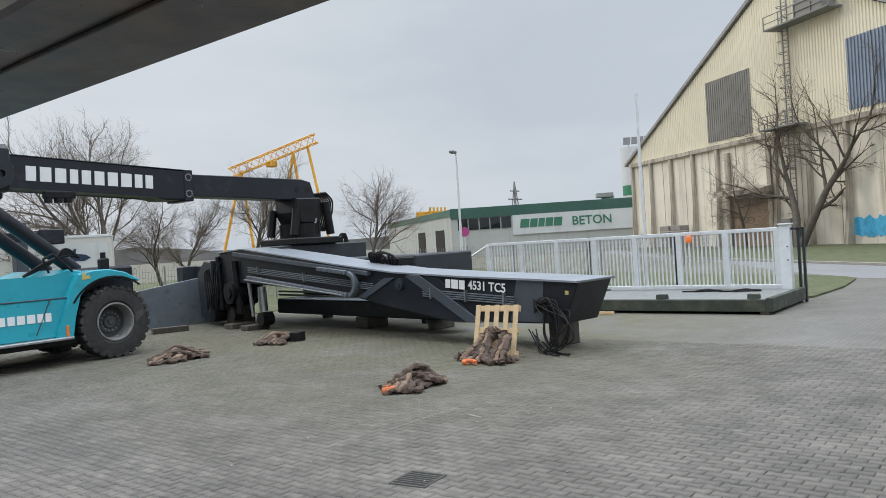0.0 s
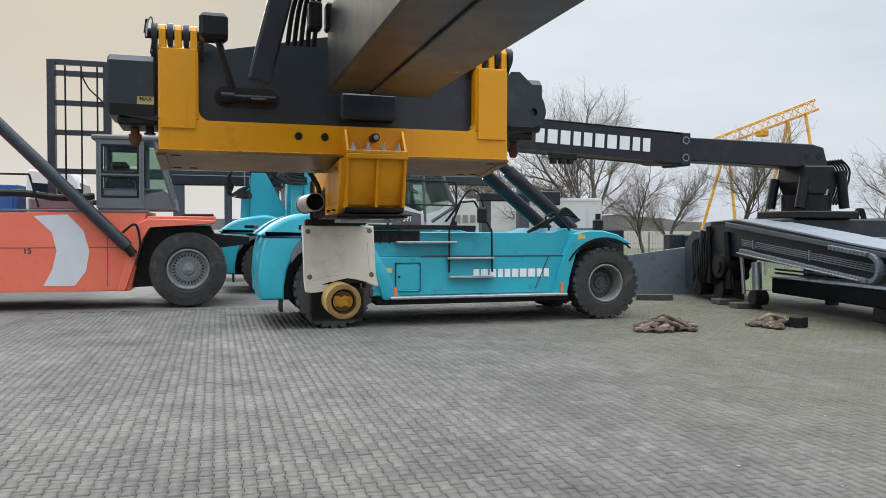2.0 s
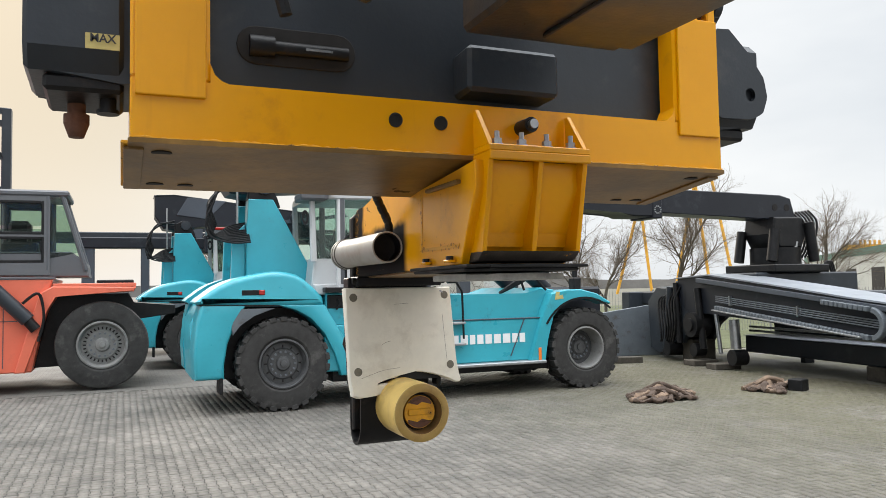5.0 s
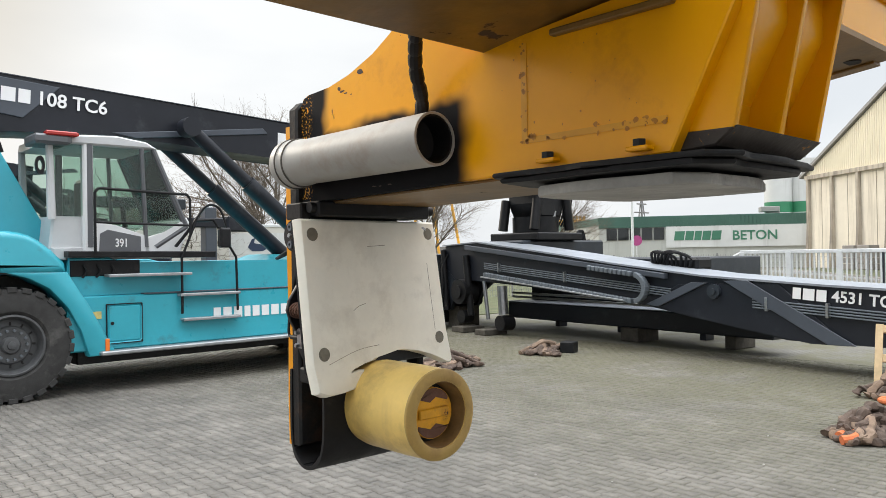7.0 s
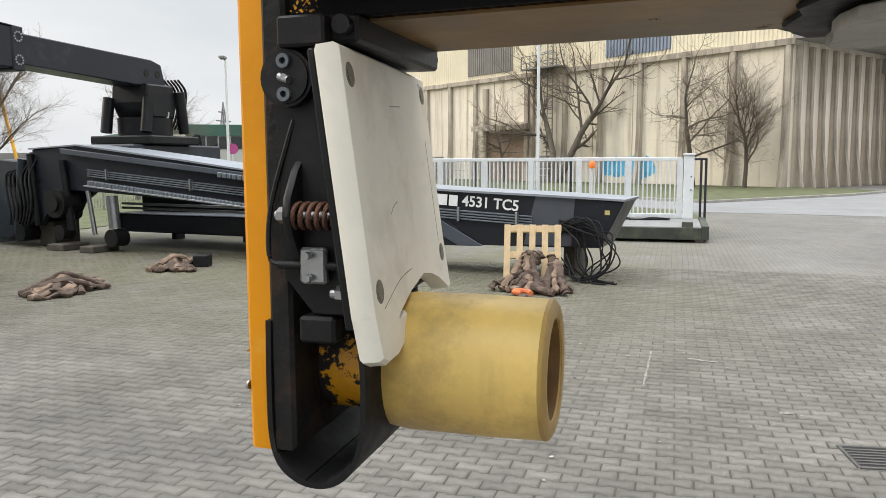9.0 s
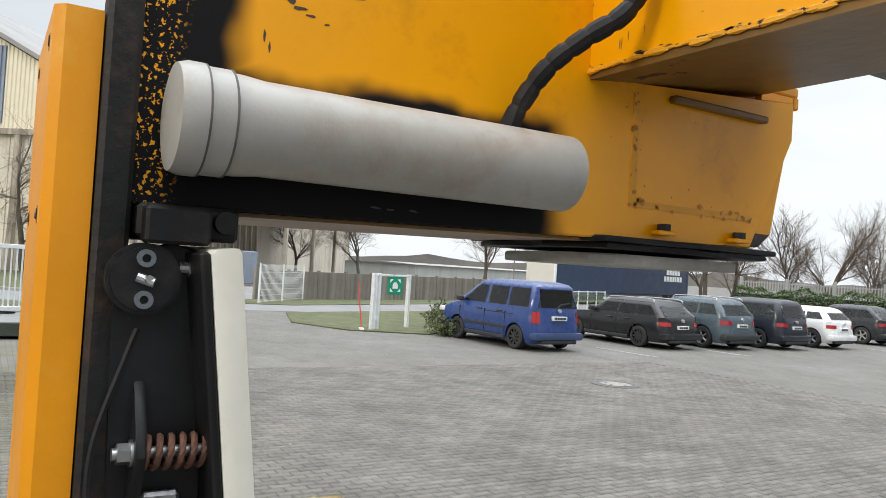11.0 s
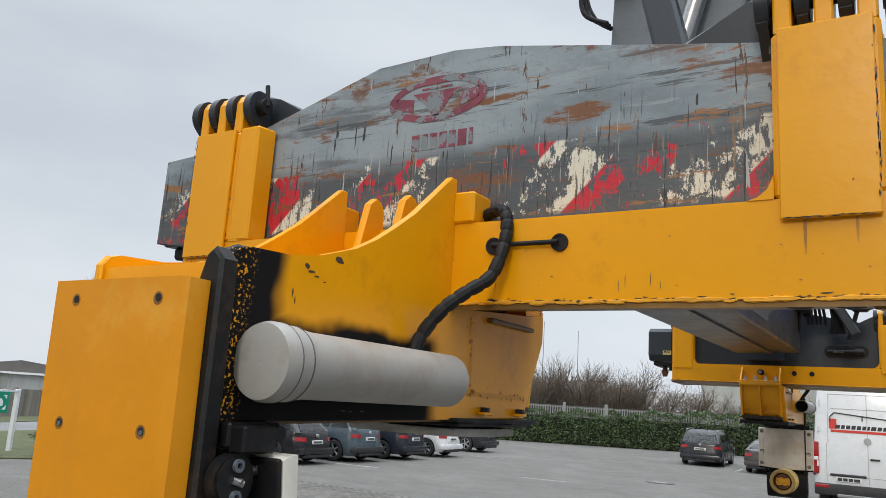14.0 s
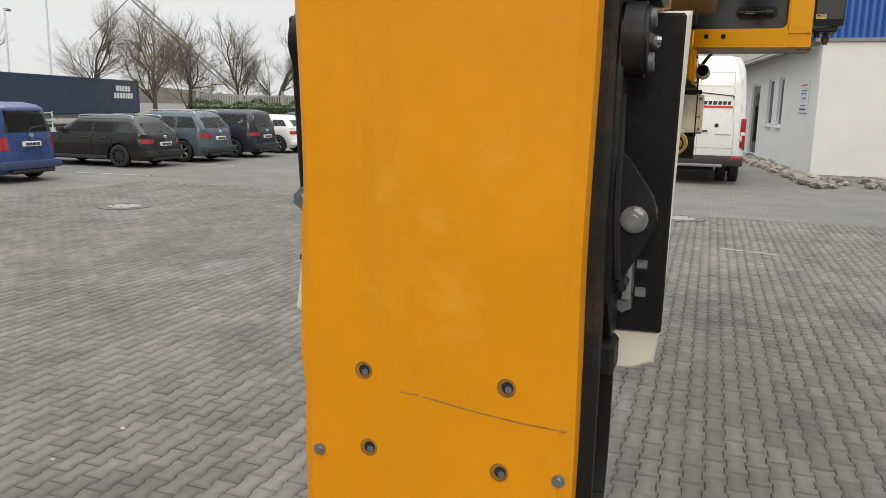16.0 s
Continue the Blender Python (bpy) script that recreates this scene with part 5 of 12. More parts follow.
def mossy(m):
    """Moss and damp dirt in the corner where the old boom lies, on any ground surface."""
    nt = m.node_tree
    N, L = nt.nodes.new, nt.links.new
    bs = nt.nodes["Principled BSDF"]
    base = bs.inputs["Base Color"].links[0].from_socket
    geo, sep, nz, fine = N("ShaderNodeNewGeometry"), N("ShaderNodeSeparateXYZ"), N("ShaderNodeTexNoise"), N("ShaderNodeTexNoise")
    L(geo.outputs["Position"], sep.inputs[0])
    for n, sc in ((nz, 0.55), (fine, 7.0)):
        L(geo.outputs["Position"], n.inputs["Vector"])
        n.inputs["Scale"].default_value, n.inputs["Detail"].default_value, n.inputs["Roughness"].default_value = sc, 7.0, 0.62

    def rng(v, a, b, c=0.0, d=1.0):
        r = N("ShaderNodeMapRange")
        r.inputs["From Min"].default_value, r.inputs["From Max"].default_value = a, b
        r.inputs["To Min"].default_value, r.inputs["To Max"].default_value = c, d
        L(v, r.inputs["Value"])
        return r.outputs["Result"]

    def mul(a, b):
        x = N("ShaderNodeMath")
        x.operation = "MULTIPLY"
        L(a, x.inputs[0])
        L(b, x.inputs[1])
        return x.outputs[0]
    f = mul(mul(rng(sep.outputs["X"], 3.0, 9.5), rng(sep.outputs["Y"], -2.5, 3.0)), mul(rng(nz.outputs["Fac"], 0.26, 0.50), rng(fine.outputs["Fac"], 0.30, 0.60, 0.45, 0.92)))
    x = N("ShaderNodeMix")
    x.data_type = "RGBA"
    L(f, x.inputs[0])
    L(base, x.inputs[6])
    x.inputs[7].default_value = (0.112, 0.104, 0.060, 1)
    # oil spots, and pale scuffs drawn out by turning wheels
    spot, mp, scuff = N("ShaderNodeTexNoise"), N("ShaderNodeMapping"), N("ShaderNodeTexNoise")
    mp.inputs["Rotation"].default_value, mp.inputs["Scale"].default_value = (0, 0, 0.5), (1.0, 0.16, 1.0)
    L(geo.outputs["Position"], spot.inputs["Vector"])
    L(geo.outputs["Position"], mp.inputs["Vector"])
    L(mp.outputs["Vector"], scuff.inputs["Vector"])
    col = x.outputs[2]
    for n, sc, a, e, most, c in ((spot, 2.3, 0.655, 0.72, 0.6, (0.05, 0.047, 0.042)), (scuff, 2.0, 0.66, 0.76, 0.45, (0.34, 0.325, 0.30))):
        n.inputs["Scale"].default_value, n.inputs["Detail"].default_value, n.inputs["Roughness"].default_value = sc, 8.0, 0.68
        y = N("ShaderNodeMix")
        y.data_type = "RGBA"
        L(rng(n.outputs["Fac"], a, e, 0.0, most), y.inputs[0])
        L(col, y.inputs[6])
        y.inputs[7].default_value = (*c, 1)
        col = y.outputs[2]
    L(col, bs.inputs["Base Color"])


mossy(paver_mat)


def across_the_yard(m):
    """Stains run on from block to block: every pattern is laid out in the yard, not in the single block."""
    nt = m.node_tree
    geo = nt.nodes.new("ShaderNodeNewGeometry")
    for k in list(nt.links):
        if k.from_node.bl_idname == "ShaderNodeTexCoord":
            nt.links.new(geo.outputs["Position"], k.to_socket)


across_the_yard(paver_mat)
joint_mat = paint("dark_joint_sand", (0.036, 0.034, 0.03), 0.95, var=0.4, scale=2, bump=0.1, dirt=((0.12, 0.113, 0.098), 0.13, 1.3))
mossy(joint_mat)


def silted(m):
    """Joints are filled flush with earth where nothing drives."""
    nt = m.node_tree
    N, L = nt.nodes.new, nt.links.new
    bs = nt.nodes["Principled BSDF"]
    base = bs.inputs["Base Color"].links[0].from_socket
    geo, sep, nz, mul, x = N("ShaderNodeNewGeometry"), N("ShaderNodeSeparateXYZ"), N("ShaderNodeTexNoise"), N("ShaderNodeMath"), N("ShaderNodeMix")
    L(geo.outputs["Position"], sep.inputs[0])
    L(geo.outputs["Position"], nz.inputs["Vector"])
    nz.inputs["Scale"].default_value, nz.inputs["Detail"].default_value = 1.1, 6.0
    mul.operation = "MULTIPLY"
    f = []
    for v, a, b in ((sep.outputs["X"], 2.0, 5.5), (sep.outputs["Y"], -1.4, 0.8), (nz.outputs["Fac"], 0.28, 0.50)):
        r = N("ShaderNodeMapRange")
        r.inputs["From Min"].default_value, r.inputs["From Max"].default_value = a, b
        L(v, r.inputs["Value"])
        f.append(r.outputs["Result"])
    L(f[0], mul.inputs[0])
    L(f[1], mul.inputs[1])
    two = N("ShaderNodeMath")
    two.operation = "MULTIPLY"
    L(mul.outputs[0], two.inputs[0])
    L(f[2], two.inputs[1])
    x.data_type = "RGBA"
    L(two.outputs[0], x.inputs[0])
    L(base, x.inputs[6])
    x.inputs[7].default_value = (0.115, 0.107, 0.078, 1)
    L(x.outputs[2], bs.inputs["Base Color"])


silted(joint_mat)
PX, PY = (-5.0, 13.0), (-13.0, 16.0)     # the stretch paved piece by piece
DROP = 0.007


def build_ground():
    b = bm_new()
    # one sheet to the horizon; finer near the yard
    xs = [-1500, -300, -60, -20, PX[0], PX[1], 20, 60, 300, 1500]
    ys = [-1500, -300, -60, -20, PY[0], PY[1], 20, 60, 300, 1500]
    v = {(i, j): b.verts.new((x, y, -DROP)) for i, x in enumerate(xs) for j, y in enumerate(ys)}
    for i in range(len(xs) - 1):
        for j in range(len(ys) - 1):
            b.faces.new((v[i, j], v[i + 1, j], v[i + 1, j + 1], v[i, j + 1]))
    g = solo("ground", b, ground_mat, I4, "worn grey concrete block paving with moss and pale scuffs", "ground", "", "structure", False)
    return g


ground = build_ground()


def lay_pavers():
    """Bone-shaped interlocking paving blocks in columns; 300 beside the walk are pieces of their own."""
    LY, PX0, gap = 0.22, 0.115, 0.0072

    def outline(k):
        w1, w2, e, y1, y2 = PX0 / 2 + 0.0075 - k + 0.0012, PX0 / 2 - 0.0075 - k + 0.0012, LY / 2 - k - 0.0012, 0.064, 0.044
        return np.array([(-w1, -e), (w1, -e), (w1, -y1), (w2, -y2), (w2, y2), (w1, y1), (w1, e), (-w1, e), (-w1, y1), (-w2, y2), (-w2, -y2), (-w1, -y1)])
    top, low = outline(gap / 2 + 0.0026), outline(gap / 2)
    n = len(top)
    rng = np.random.RandomState(11)
    shift = rng.uniform(-0.0024, 0.0024, (40000, 3))
    verts, faces, near = [], [], []
    count = 0
    ny = int((PY[1] - PY[0]) / LY) - 1
    nx = int((PX[1] - PX[0]) / PX0) - 1
    base = 0
    proto = []
    for j in range(ny):
        for i in range(nx):
            x = PX[0] + (i + 0.7) * PX0
            y = PY[0] + (j + (1.0 if i % 2 else 0.5)) * LY
            dz = shift[count % 40000]
            count += 1
            if -3.2 <= x < -0.6 and -1.6 <= y < 2.2 and len(near) < 300:
                near.append((x + dz[2] * 0.9, y + dz[0] * 0.9, dz[0], dz[1] * 9))
                continue
            vt = np.empty((2 * n, 3))
            ca, sa = math.cos(dz[1] * 9), math.sin(dz[1] * 9)
            R2 = np.array(((ca, sa), (-sa, ca)))
            jx = (x + dz[2] * 0.9, y + dz[0] * 0.9)
            vt[:n, :2], vt[n:, :2] = top @ R2 + jx, low @ R2 + jx
            tilt = (vt[:n, 0] - x) * dz[1] * 10 + (vt[:n, 1] - y) * dz[2] * 8
            vt[:n, 2] = dz[0] + tilt
            vt[n:, 2] = dz[0] - 0.014
            verts.append(vt)
            faces.append((base, n))
            base += 2 * n
    bb = bm_new()
    box(bb, PX[0] + 0.04, PX[1] - 0.21, PY[0] + 0.02, PY[1] - 0.21, -DROP - 0.01, -DROP + 0.001)
    bed = part("joint_sand", bb, joint_mat, ground, "dark sand in the joints", None, False)
    V = np.concatenate(verts)
    me = bpy.data.meshes.new("paving")
    loops, starts, totals, k = [], [], [], 0
    one = list(range(n))
    for s in range(n):
        t = (s + 1) % n
        one += [s, s + n, t + n, t]
    one = np.array(one)
    allv = (one[None, :] + (np.arange(len(verts)) * 2 * n)[:, None]).ravel()
    tot = np.array([n] + [4] * n)
    tots = np.tile(tot, len(verts))
    me.vertices.add(len(V))
    me.vertices.foreach_set("co", V.ravel())
    me.loops.add(len(allv))
    me.loops.foreach_set("vertex_index", allv)
    me.polygons.add(len(tots))
    me.polygons.foreach_set("loop_start", np.concatenate(([0], np.cumsum(tots)[:-1])))
    me.polygons.foreach_set("loop_total", tots)
    me.update(calc_edges=True)
    me.validate()
    me.materials.append(paver_mat)
    ob = new("paving", me)
    ob.parent = ground
    tagged(ob, "worn grey zigzag paving blocks", "", "", "stuff")
    b = bm_new()
    vt = [b.verts.new((x, y, 0.0)) for x, y in top]
    vl = [b.verts.new((x, y, -0.009)) for x, y in low]
    b.faces.new(vt)
    for s in range(n):
        t = (s + 1) % n
        b.faces.new((vt[s], vl[s], vl[t], vt[t]))
    pm = mesh_from("paver", b, paver_mat, False)
    for x, y, z, a in near:
        o = new("paver", pm)
        o.rotation_euler = (0, 0, a)
        o.parent = ground
        o.location = (x, y, z)


lay_pavers()

# ---------------------------------------------------------------- materials of the yard
teal = paint("teal_machine_paint", (0.023, 0.360, 0.451), 0.32, var=0.10, scale=1.2, bump=0.02, dirt=((0.05, 0.13, 0.14), 0.035, 2.5), coat=0.25)
coral = paint("coral_machine_paint", (0.80, 0.165, 0.095), 0.42, var=0.08, scale=1.0, bump=0.02, dirt=((0.48, 0.12, 0.08), 0.05, 2))
tyre_mat = paint("dusty_tyre_rubber", (0.032, 0.031, 0.03), 0.85, var=0.3, scale=3, bump=0.1, dirt=((0.11, 0.105, 0.10), 0.09, 2.5))
rim_mat = paint("grey_wheel_rim", (0.22, 0.22, 0.215), 0.5, var=0.2, scale=5, dirt=((0.07, 0.06, 0.055), 0.1, 6))
dark_rim = paint("dark_wheel_rim", (0.07, 0.072, 0.075), 0.5, var=0.25, scale=5)
boom_black = paint("blue_black_boom_paint", (0.012, 0.014, 0.020), 0.38, var=0.2, scale=0.8, bump=0.02, dirt=((0.05, 0.055, 0.063), 0.05, 1.5), spec=0.35)
# grey carries the sky's reflection on glossy black tops, together with dust
boom_top = paint("sky_sheen_dusty_boom_top", (0.24, 0.26, 0.29), 0.45, var=0.12, scale=1.0, bump=0.03)
boom_grey = paint("grey_blue_boom_paint", (0.06, 0.07, 0.088), 0.4, var=0.15, scale=1)
cab_grey = paint("light_grey_cab_paint", (0.50, 0.51, 0.52), 0.35, var=0.06, scale=2)
cab_white = paint("white_grey_cab_paint", (0.66, 0.67, 0.68), 0.35, var=0.06, scale=2)
cab_mid = paint("mid_grey_cab_paint", (0.125, 0.128, 0.138), 0.4, var=0.08, scale=2)
cab_dark = paint("dark_grey_cab_paint", (0.105, 0.108, 0.118), 0.4, var=0.1, scale=2)
tread = paint("galvanised_tread", (0.34, 0.35, 0.36), 0.4, metal=0.5, var=0.2, scale=8)
red_lens = paint("red_lamp_lens", (0.40, 0.02, 0.015), 0.2, var=0.1, bump=0)
amber = paint("orange_lamp_lens", (0.85, 0.20, 0.03), 0.3, var=0.1, bump=0)
sling_a = paint("brown_lifting_sling", (0.095, 0.062, 0.045), 0.95, var=0.55, scale=6, bump=0.3, bscale=90, dirt=((0.05, 0.035, 0.03), 0.12, 7))
sling_b = paint("faded_orange_sling", (0.62, 0.16, 0.055), 0.85, var=0.25, scale=7, bump=0.2, bscale=90, dirt=((0.2, 0.08, 0.05), 0.06, 8))
sling_c = paint("tan_lifting_sling", (0.215, 0.145, 0.10), 0.95, var=0.5, scale=6, bump=0.2, bscale=90, dirt=((0.08, 0.055, 0.045), 0.1, 7))
pallet_wood = paint("new_pallet_wood", (0.62, 0.45, 0.26), 0.7, var=0.15, scale=9, bump=0.08)
old_wood = paint("dark_weathered_timber", (0.075, 0.065, 0.052), 0.85, var=0.35, scale=6, bump=0.15)
galv = paint("galvanised_fence_steel", (0.70, 0.72, 0.73), 0.42, metal=0.1, var=0.12, scale=6)
mossy_steel = paint("mossy_dark_steel", (0.045, 0.052, 0.04), 0.75, var=0.35, scale=3, dirt=((0.09, 0.10, 0.05), 0.1, 3), bump=0.1)
deck = paint("grey_steel_deck", (0.20, 0.205, 0.20), 0.6, var=0.2, scale=3)
white_post = paint("white_enamel", (0.74, 0.76, 0.77), 0.4, var=0.08, scale=4)
stripe_w = paint("pale_grey_stripe_paint", (0.62, 0.62, 0.64), 0.45, var=0.06, scale=2)


def glass(name, col, rough=0.03, alpha=0.55, ior=1.6):
    m = bpy.data.materials.new(name)
    m.use_nodes = True
    nt = m.node_tree
    N, L = nt.nodes.new, nt.links.new
    out = nt.nodes["Material Output"]
    nt.nodes.remove(nt.nodes["Principled BSDF"])
    gl, tr, mx = N("ShaderNodeBsdfGlossy"), N("ShaderNodeBsdfTransparent"), N("ShaderNodeMixShader")
    df, mx2, fr = N("ShaderNodeBsdfDiffuse"), N("ShaderNodeMixShader"), N("ShaderNodeFresnel")
    gl.inputs["Roughness"].default_value = rough
    df.inputs["Color"].default_value = (*[c * 0.2 for c in col], 1)
    tr.inputs["Color"].default_value = (*col, 1)
    mx2.inputs[0].default_value = alpha
    L(df.outputs[0], mx2.inputs[1])
    L(tr.outputs[0], mx2.inputs[2])
    fr.inputs["IOR"].default_value = ior
    L(fr.outputs[0], mx.inputs[0])
    L(mx2.outputs[0], mx.inputs[1])
    L(gl.outputs[0], mx.inputs[2])
    L(mx.outputs[0], out.inputs["Surface"])
    return m


cab_glass = glass("green_tinted_cab_glass", (0.74, 0.84, 0.79), 0.03, 0.94, 1.38)
car_glass = glass("dark_car_glass", (0.10, 0.12, 0.12), 0.03, 0.35)


def tyre_bm(R, w, rim):
    """A machine tyre standing on its axis along y, centred, with shoulder lugs."""
    b = bm_new()
    h = w / 2
    ring(b, (0, 0, 0), (0, 1, 0), [(-h * 0.80, rim), (-h * 0.97, rim + 0.06 * R), (-h, (R + rim) / 2), (-h * 0.9, R * 0.95), (-h * 0.6, R * 0.975), (h * 0.6, R * 0.975), (h * 0.9, R * 0.95), (h, (R + rim) / 2), (h * 0.97, rim + 0.06 * R), (h * 0.80, rim)], 56)
    return b


def tread_bm(R, w, lugs=26):
    b = bm_new()
    h = w / 2
    for i in range(lugs):
        a = 2 * math.pi * i / lugs
        for s in (-1, 1):
            aa = a + (math.pi / lugs if s > 0 else 0)
            m = Matrix.Rotation(-aa, 4, "Y") @ Matrix.Translation((0, s * h * 0.52, R * 0.965))
            box(b, -math.pi * R / lugs * 0.62, math.pi * R / lugs * 0.62, -h * 0.46, h * 0.46, -0.055 * R, 0.035 * R, 0.008 * R, 1, m)
    return b


def big_wheel(parent, x, y, R, w, out, mat_rim, dished=False, slick=False):
    if ("tyre", R, w) not in MATS:
        MATS["tyre", R, w] = mesh_from("tyre", tyre_bm(R, w, R * 0.53), tyre_mat)
    wh = new("wheel", MATS["tyre", R, w])
    wh.parent, wh.location = parent, (x, y, R)
    tagged(wh, "dusty heavy machine tyre")
    if not slick:
        if ("tread", R, w) not in MATS:
            MATS["tread", R, w] = mesh_from("tread", tread_bm(R, w), tyre_mat)
        td = new("tread", MATS["tread", R, w])
        td.parent = wh
        tagged(td, "", "", "", "stuff")
    d = 0.62 if dished else 0.22
    zf = w * (0.38 - d)          # depth of the wheel disc
    b = bm_new()
    ring(b, (0, 0, 0), (0, out, 0), [(w * 0.40, R * 0.54), (w * 0.46, R * 0.53), (w * 0.47, R * 0.50), (w * 0.44, R * 0.485), (w * 0.36, R * 0.475), (w * 0.20, R * 0.46), (zf, R * 0.44), (zf - 0.02, R * 0.44), (w * 0.2, R * 0.50)], 48)
    part("rim", b, mat_rim, wh, "steel rim with a rolled edge")
    b = bm_new()
    inner = R * (0.20 if dished else 0.16)
    ring(b, (0, 0, 0), (0, out, 0), [(zf, R * 0.45), (zf + 0.012, R * 0.40), (zf + 0.02, R * 0.34), (zf + 0.05, R * 0.31), (zf + 0.05, inner), (zf + 0.03, inner), (zf - 0.02, inner), (zf - 0.02, R * 0.45)], 48)
    part("wheel_disc", b, dark_rim if dished else mat_rim, wh)
    b = bm_new()
    hub = [(zf - 0.03, 0.002), (zf - 0.03, inner * 1.02), (zf + 0.07, inner * 0.98), (zf + 0.10, inner * 0.80), (zf + 0.105, inner * 0.45), (zf + 0.13, inner * 0.40), (zf + 0.135, 0.002)]
    ring(b, (0, 0, 0), (0, out, 0), hub, 28)
    part("hub", b, dark_rim if dished else mat_rim, wh)
    key = ("nut", R, dished)
    if key not in MATS:
        b = bm_new()
        cyl(b, (0, -0.03, 0), (0, 0.03, 0), R * 0.026, 6)
        MATS[key] = mesh_from("wheel_nut", b, grey_steel)
    n = 14
    for i in range(n):
        a = 2 * math.pi * i / n
        o = new("wheel_nut", MATS[key])
        o.parent, o.location = wh, (R * 0.255 * math.cos(a), out * (zf + 0.06), R * 0.255 * math.sin(a))
    if not dished:
        # ring of hand holes in the disc, near-black boxes in place of their shade
        if ("hole", R) not in MATS:
            b = bm_new()
            box(b, -R * 0.016, R * 0.016, -0.003, 0.003, -R * 0.03, R * 0.03, 0.002)
            MATS["hole", R] = mesh_from("hand_hole", b, hole_black)
        n = 28 if slick else 12
        for i in range(n):
            a = 2 * math.pi * i / n
            o = new("hand_hole", MATS["hole", R])
            o.parent = wh
            o.matrix_basis = Matrix.Translation((R * 0.37 * math.sin(a), out * (zf + 0.021), R * 0.37 * math.cos(a))) @ Matrix.Rotation(a, 4, "Y")
    return wh


def container_handler(at, group, full=True):
    """A teal container handler: rear counterweight, boom tower, cab on the flank, telescopic boom forward (+x). Near flank at y = -1.6."""
    tk = thing("container_handler", at, "teal container handler truck with black telescopic boom, dusty tyres", "truck", group)
    R = 0.81
    for x, lab in ((1.6, True), (7.75, False)):
        for y, o in ((-1.38, -1), (1.38, 1)):
            big_wheel(tk, x, y, R, 0.50, o, dark_rim if lab else rim_mat, not lab)
    # rear body: a rounded hood over the wheels, panels below its seam
    hood = round_line([(0.20, 1.86), (0.27, 2.02), (0.62, 2.24), (1.10, 2.37), (1.55, 2.41), (1.95, 2.28), (2.31, 1.82), (1.3, 1.81)], 3)
    panel = [(0.13, 0.60), (0.10, 1.05), (0.15, 1.55), (0.22, 1.87), (0.98, 1.85), (0.80, 1.55), (0.66, 1.20), (0.60, 0.85), (0.60, 0.60)]
    leg = [(1.50, 1.83), (2.32, 1.82), (2.62, 1.32), (2.98, 0.62), (2.96, 0.55), (2.62, 0.55), (2.50, 0.95), (2.32, 1.30), (2.08, 1.58), (1.82, 1.73)]
    for sg in (-1, 1):
        b = bm_new()
        dome(b, hood, sg * 1.64, sg * 0.60, 0.11, 5)
        part("hood", b, teal, tk, "rounded teal hood over the rear wheel")
        b = bm_new()
        dome(b, panel, sg * 1.62, sg * 0.80, 0.07, 3)
        part("corner_panel", b, teal, tk)
        b = bm_new()
        dome(b, leg, sg * 1.62, sg * 1.10, 0.03, 2)
        part("rear_fender", b, teal, tk)
        b = bm_new()
        prism(b, [(0.19, 1.865), (0.21, 1.835), (2.28, 1.785), (2.31, 1.815)], sg * 1.60, sg * 1.0, "y")
        part("hood_seam", b, black, tk)
        b = bm_new()
        prism(b, [(0.66, 1.775), (1.45, 1.775), (1.10, 1.66), (0.86, 1.50), (0.74, 1.33)], sg * 1.615, sg * 1.58, "y", 0.005)
        part("arch_plate", b, grey_steel, tk, "bare grey plate in the wheel arch")
        b = bm_new()
        box(b, 0.55, 2.70, sg * 0.70, sg * 1.05, 0.55, 1.78, 0.01)
        part("wheel_well", b, black, tk)
    b = bm_new()
    prism(b, [(0.15, 0.55), (0.10, 1.5), (0.35, 2.0), (0.9, 2.22), (2.3, 2.2), (2.9, 0.5)], -0.9, 0.9, "y", 0.08)
    part("counterweight", b, teal, tk)
    b = bm_new()
    for y in (-1.625,):
        box(b, 0.86, 1.30, y - 0.02, y + 0.10, 1.98, 2.12, 0.03)
    part("lamp_housing", b, black, tk)
    b = bm_new()
    box(b, 1.17, 1.27, -1.665, -1.62, 2.01, 2.09, 0.012)
    part("tail_lamp", b, red_lens, tk)
    b = bm_new()
    box(b, 0.52, 0.58, -1.6, -1.15, 0.35, 0.75, 0.01)
    part("mud_flap", b, black_soft, tk)
    b = bm_new()
    box(b, 2.84, 2.90, -1.64, -1.615, 0.62, 0.80, 0.005)
    part("reflector", b, amber, tk)
    # boom tower
    for y in (-0.62, 0.62):
        b = bm_new()
        prism(b, [(1.08, 2.0), (1.10, 3.2), (1.13, 3.76), (1.58, 3.76), (2.58, 1.90)], y - 0.16, y + 0.16, "y", 0.015)
        tw = part("tower", b, teal, tk, "teal boom tower cheek")
        b = bm_new()
        prism(b, [(0.82, 2.1), (0.86, 3.1), (1.08, 3.3), (1.08, 2.1)], y - 0.05, y + 0.05, "y", 0.01)
        part("tower_fin", b, teal, tw)
        b = bm_new()
        prism(b, [(1.12, 3.74), (1.16, 4.02), (1.34, 4.12), (1.52, 4.08), (1.66, 3.80), (1.72, 3.62), (1.62, 3.60), (1.52, 3.74)], y - 0.12, y + 0.12, "y", 0.015)
        part("pivot_lug", b, black, tw, "black pivot lug of the boom")
    b = bm_new()
    cyl(b, (1.43, -0.82, 3.98), (1.43, 0.82, 3.98), 0.13, 20)
    part("pivot_pin", b, charcoal, tk)
    # boom
    L1 = 10.7 if full else 5.2
    b = bm_new()
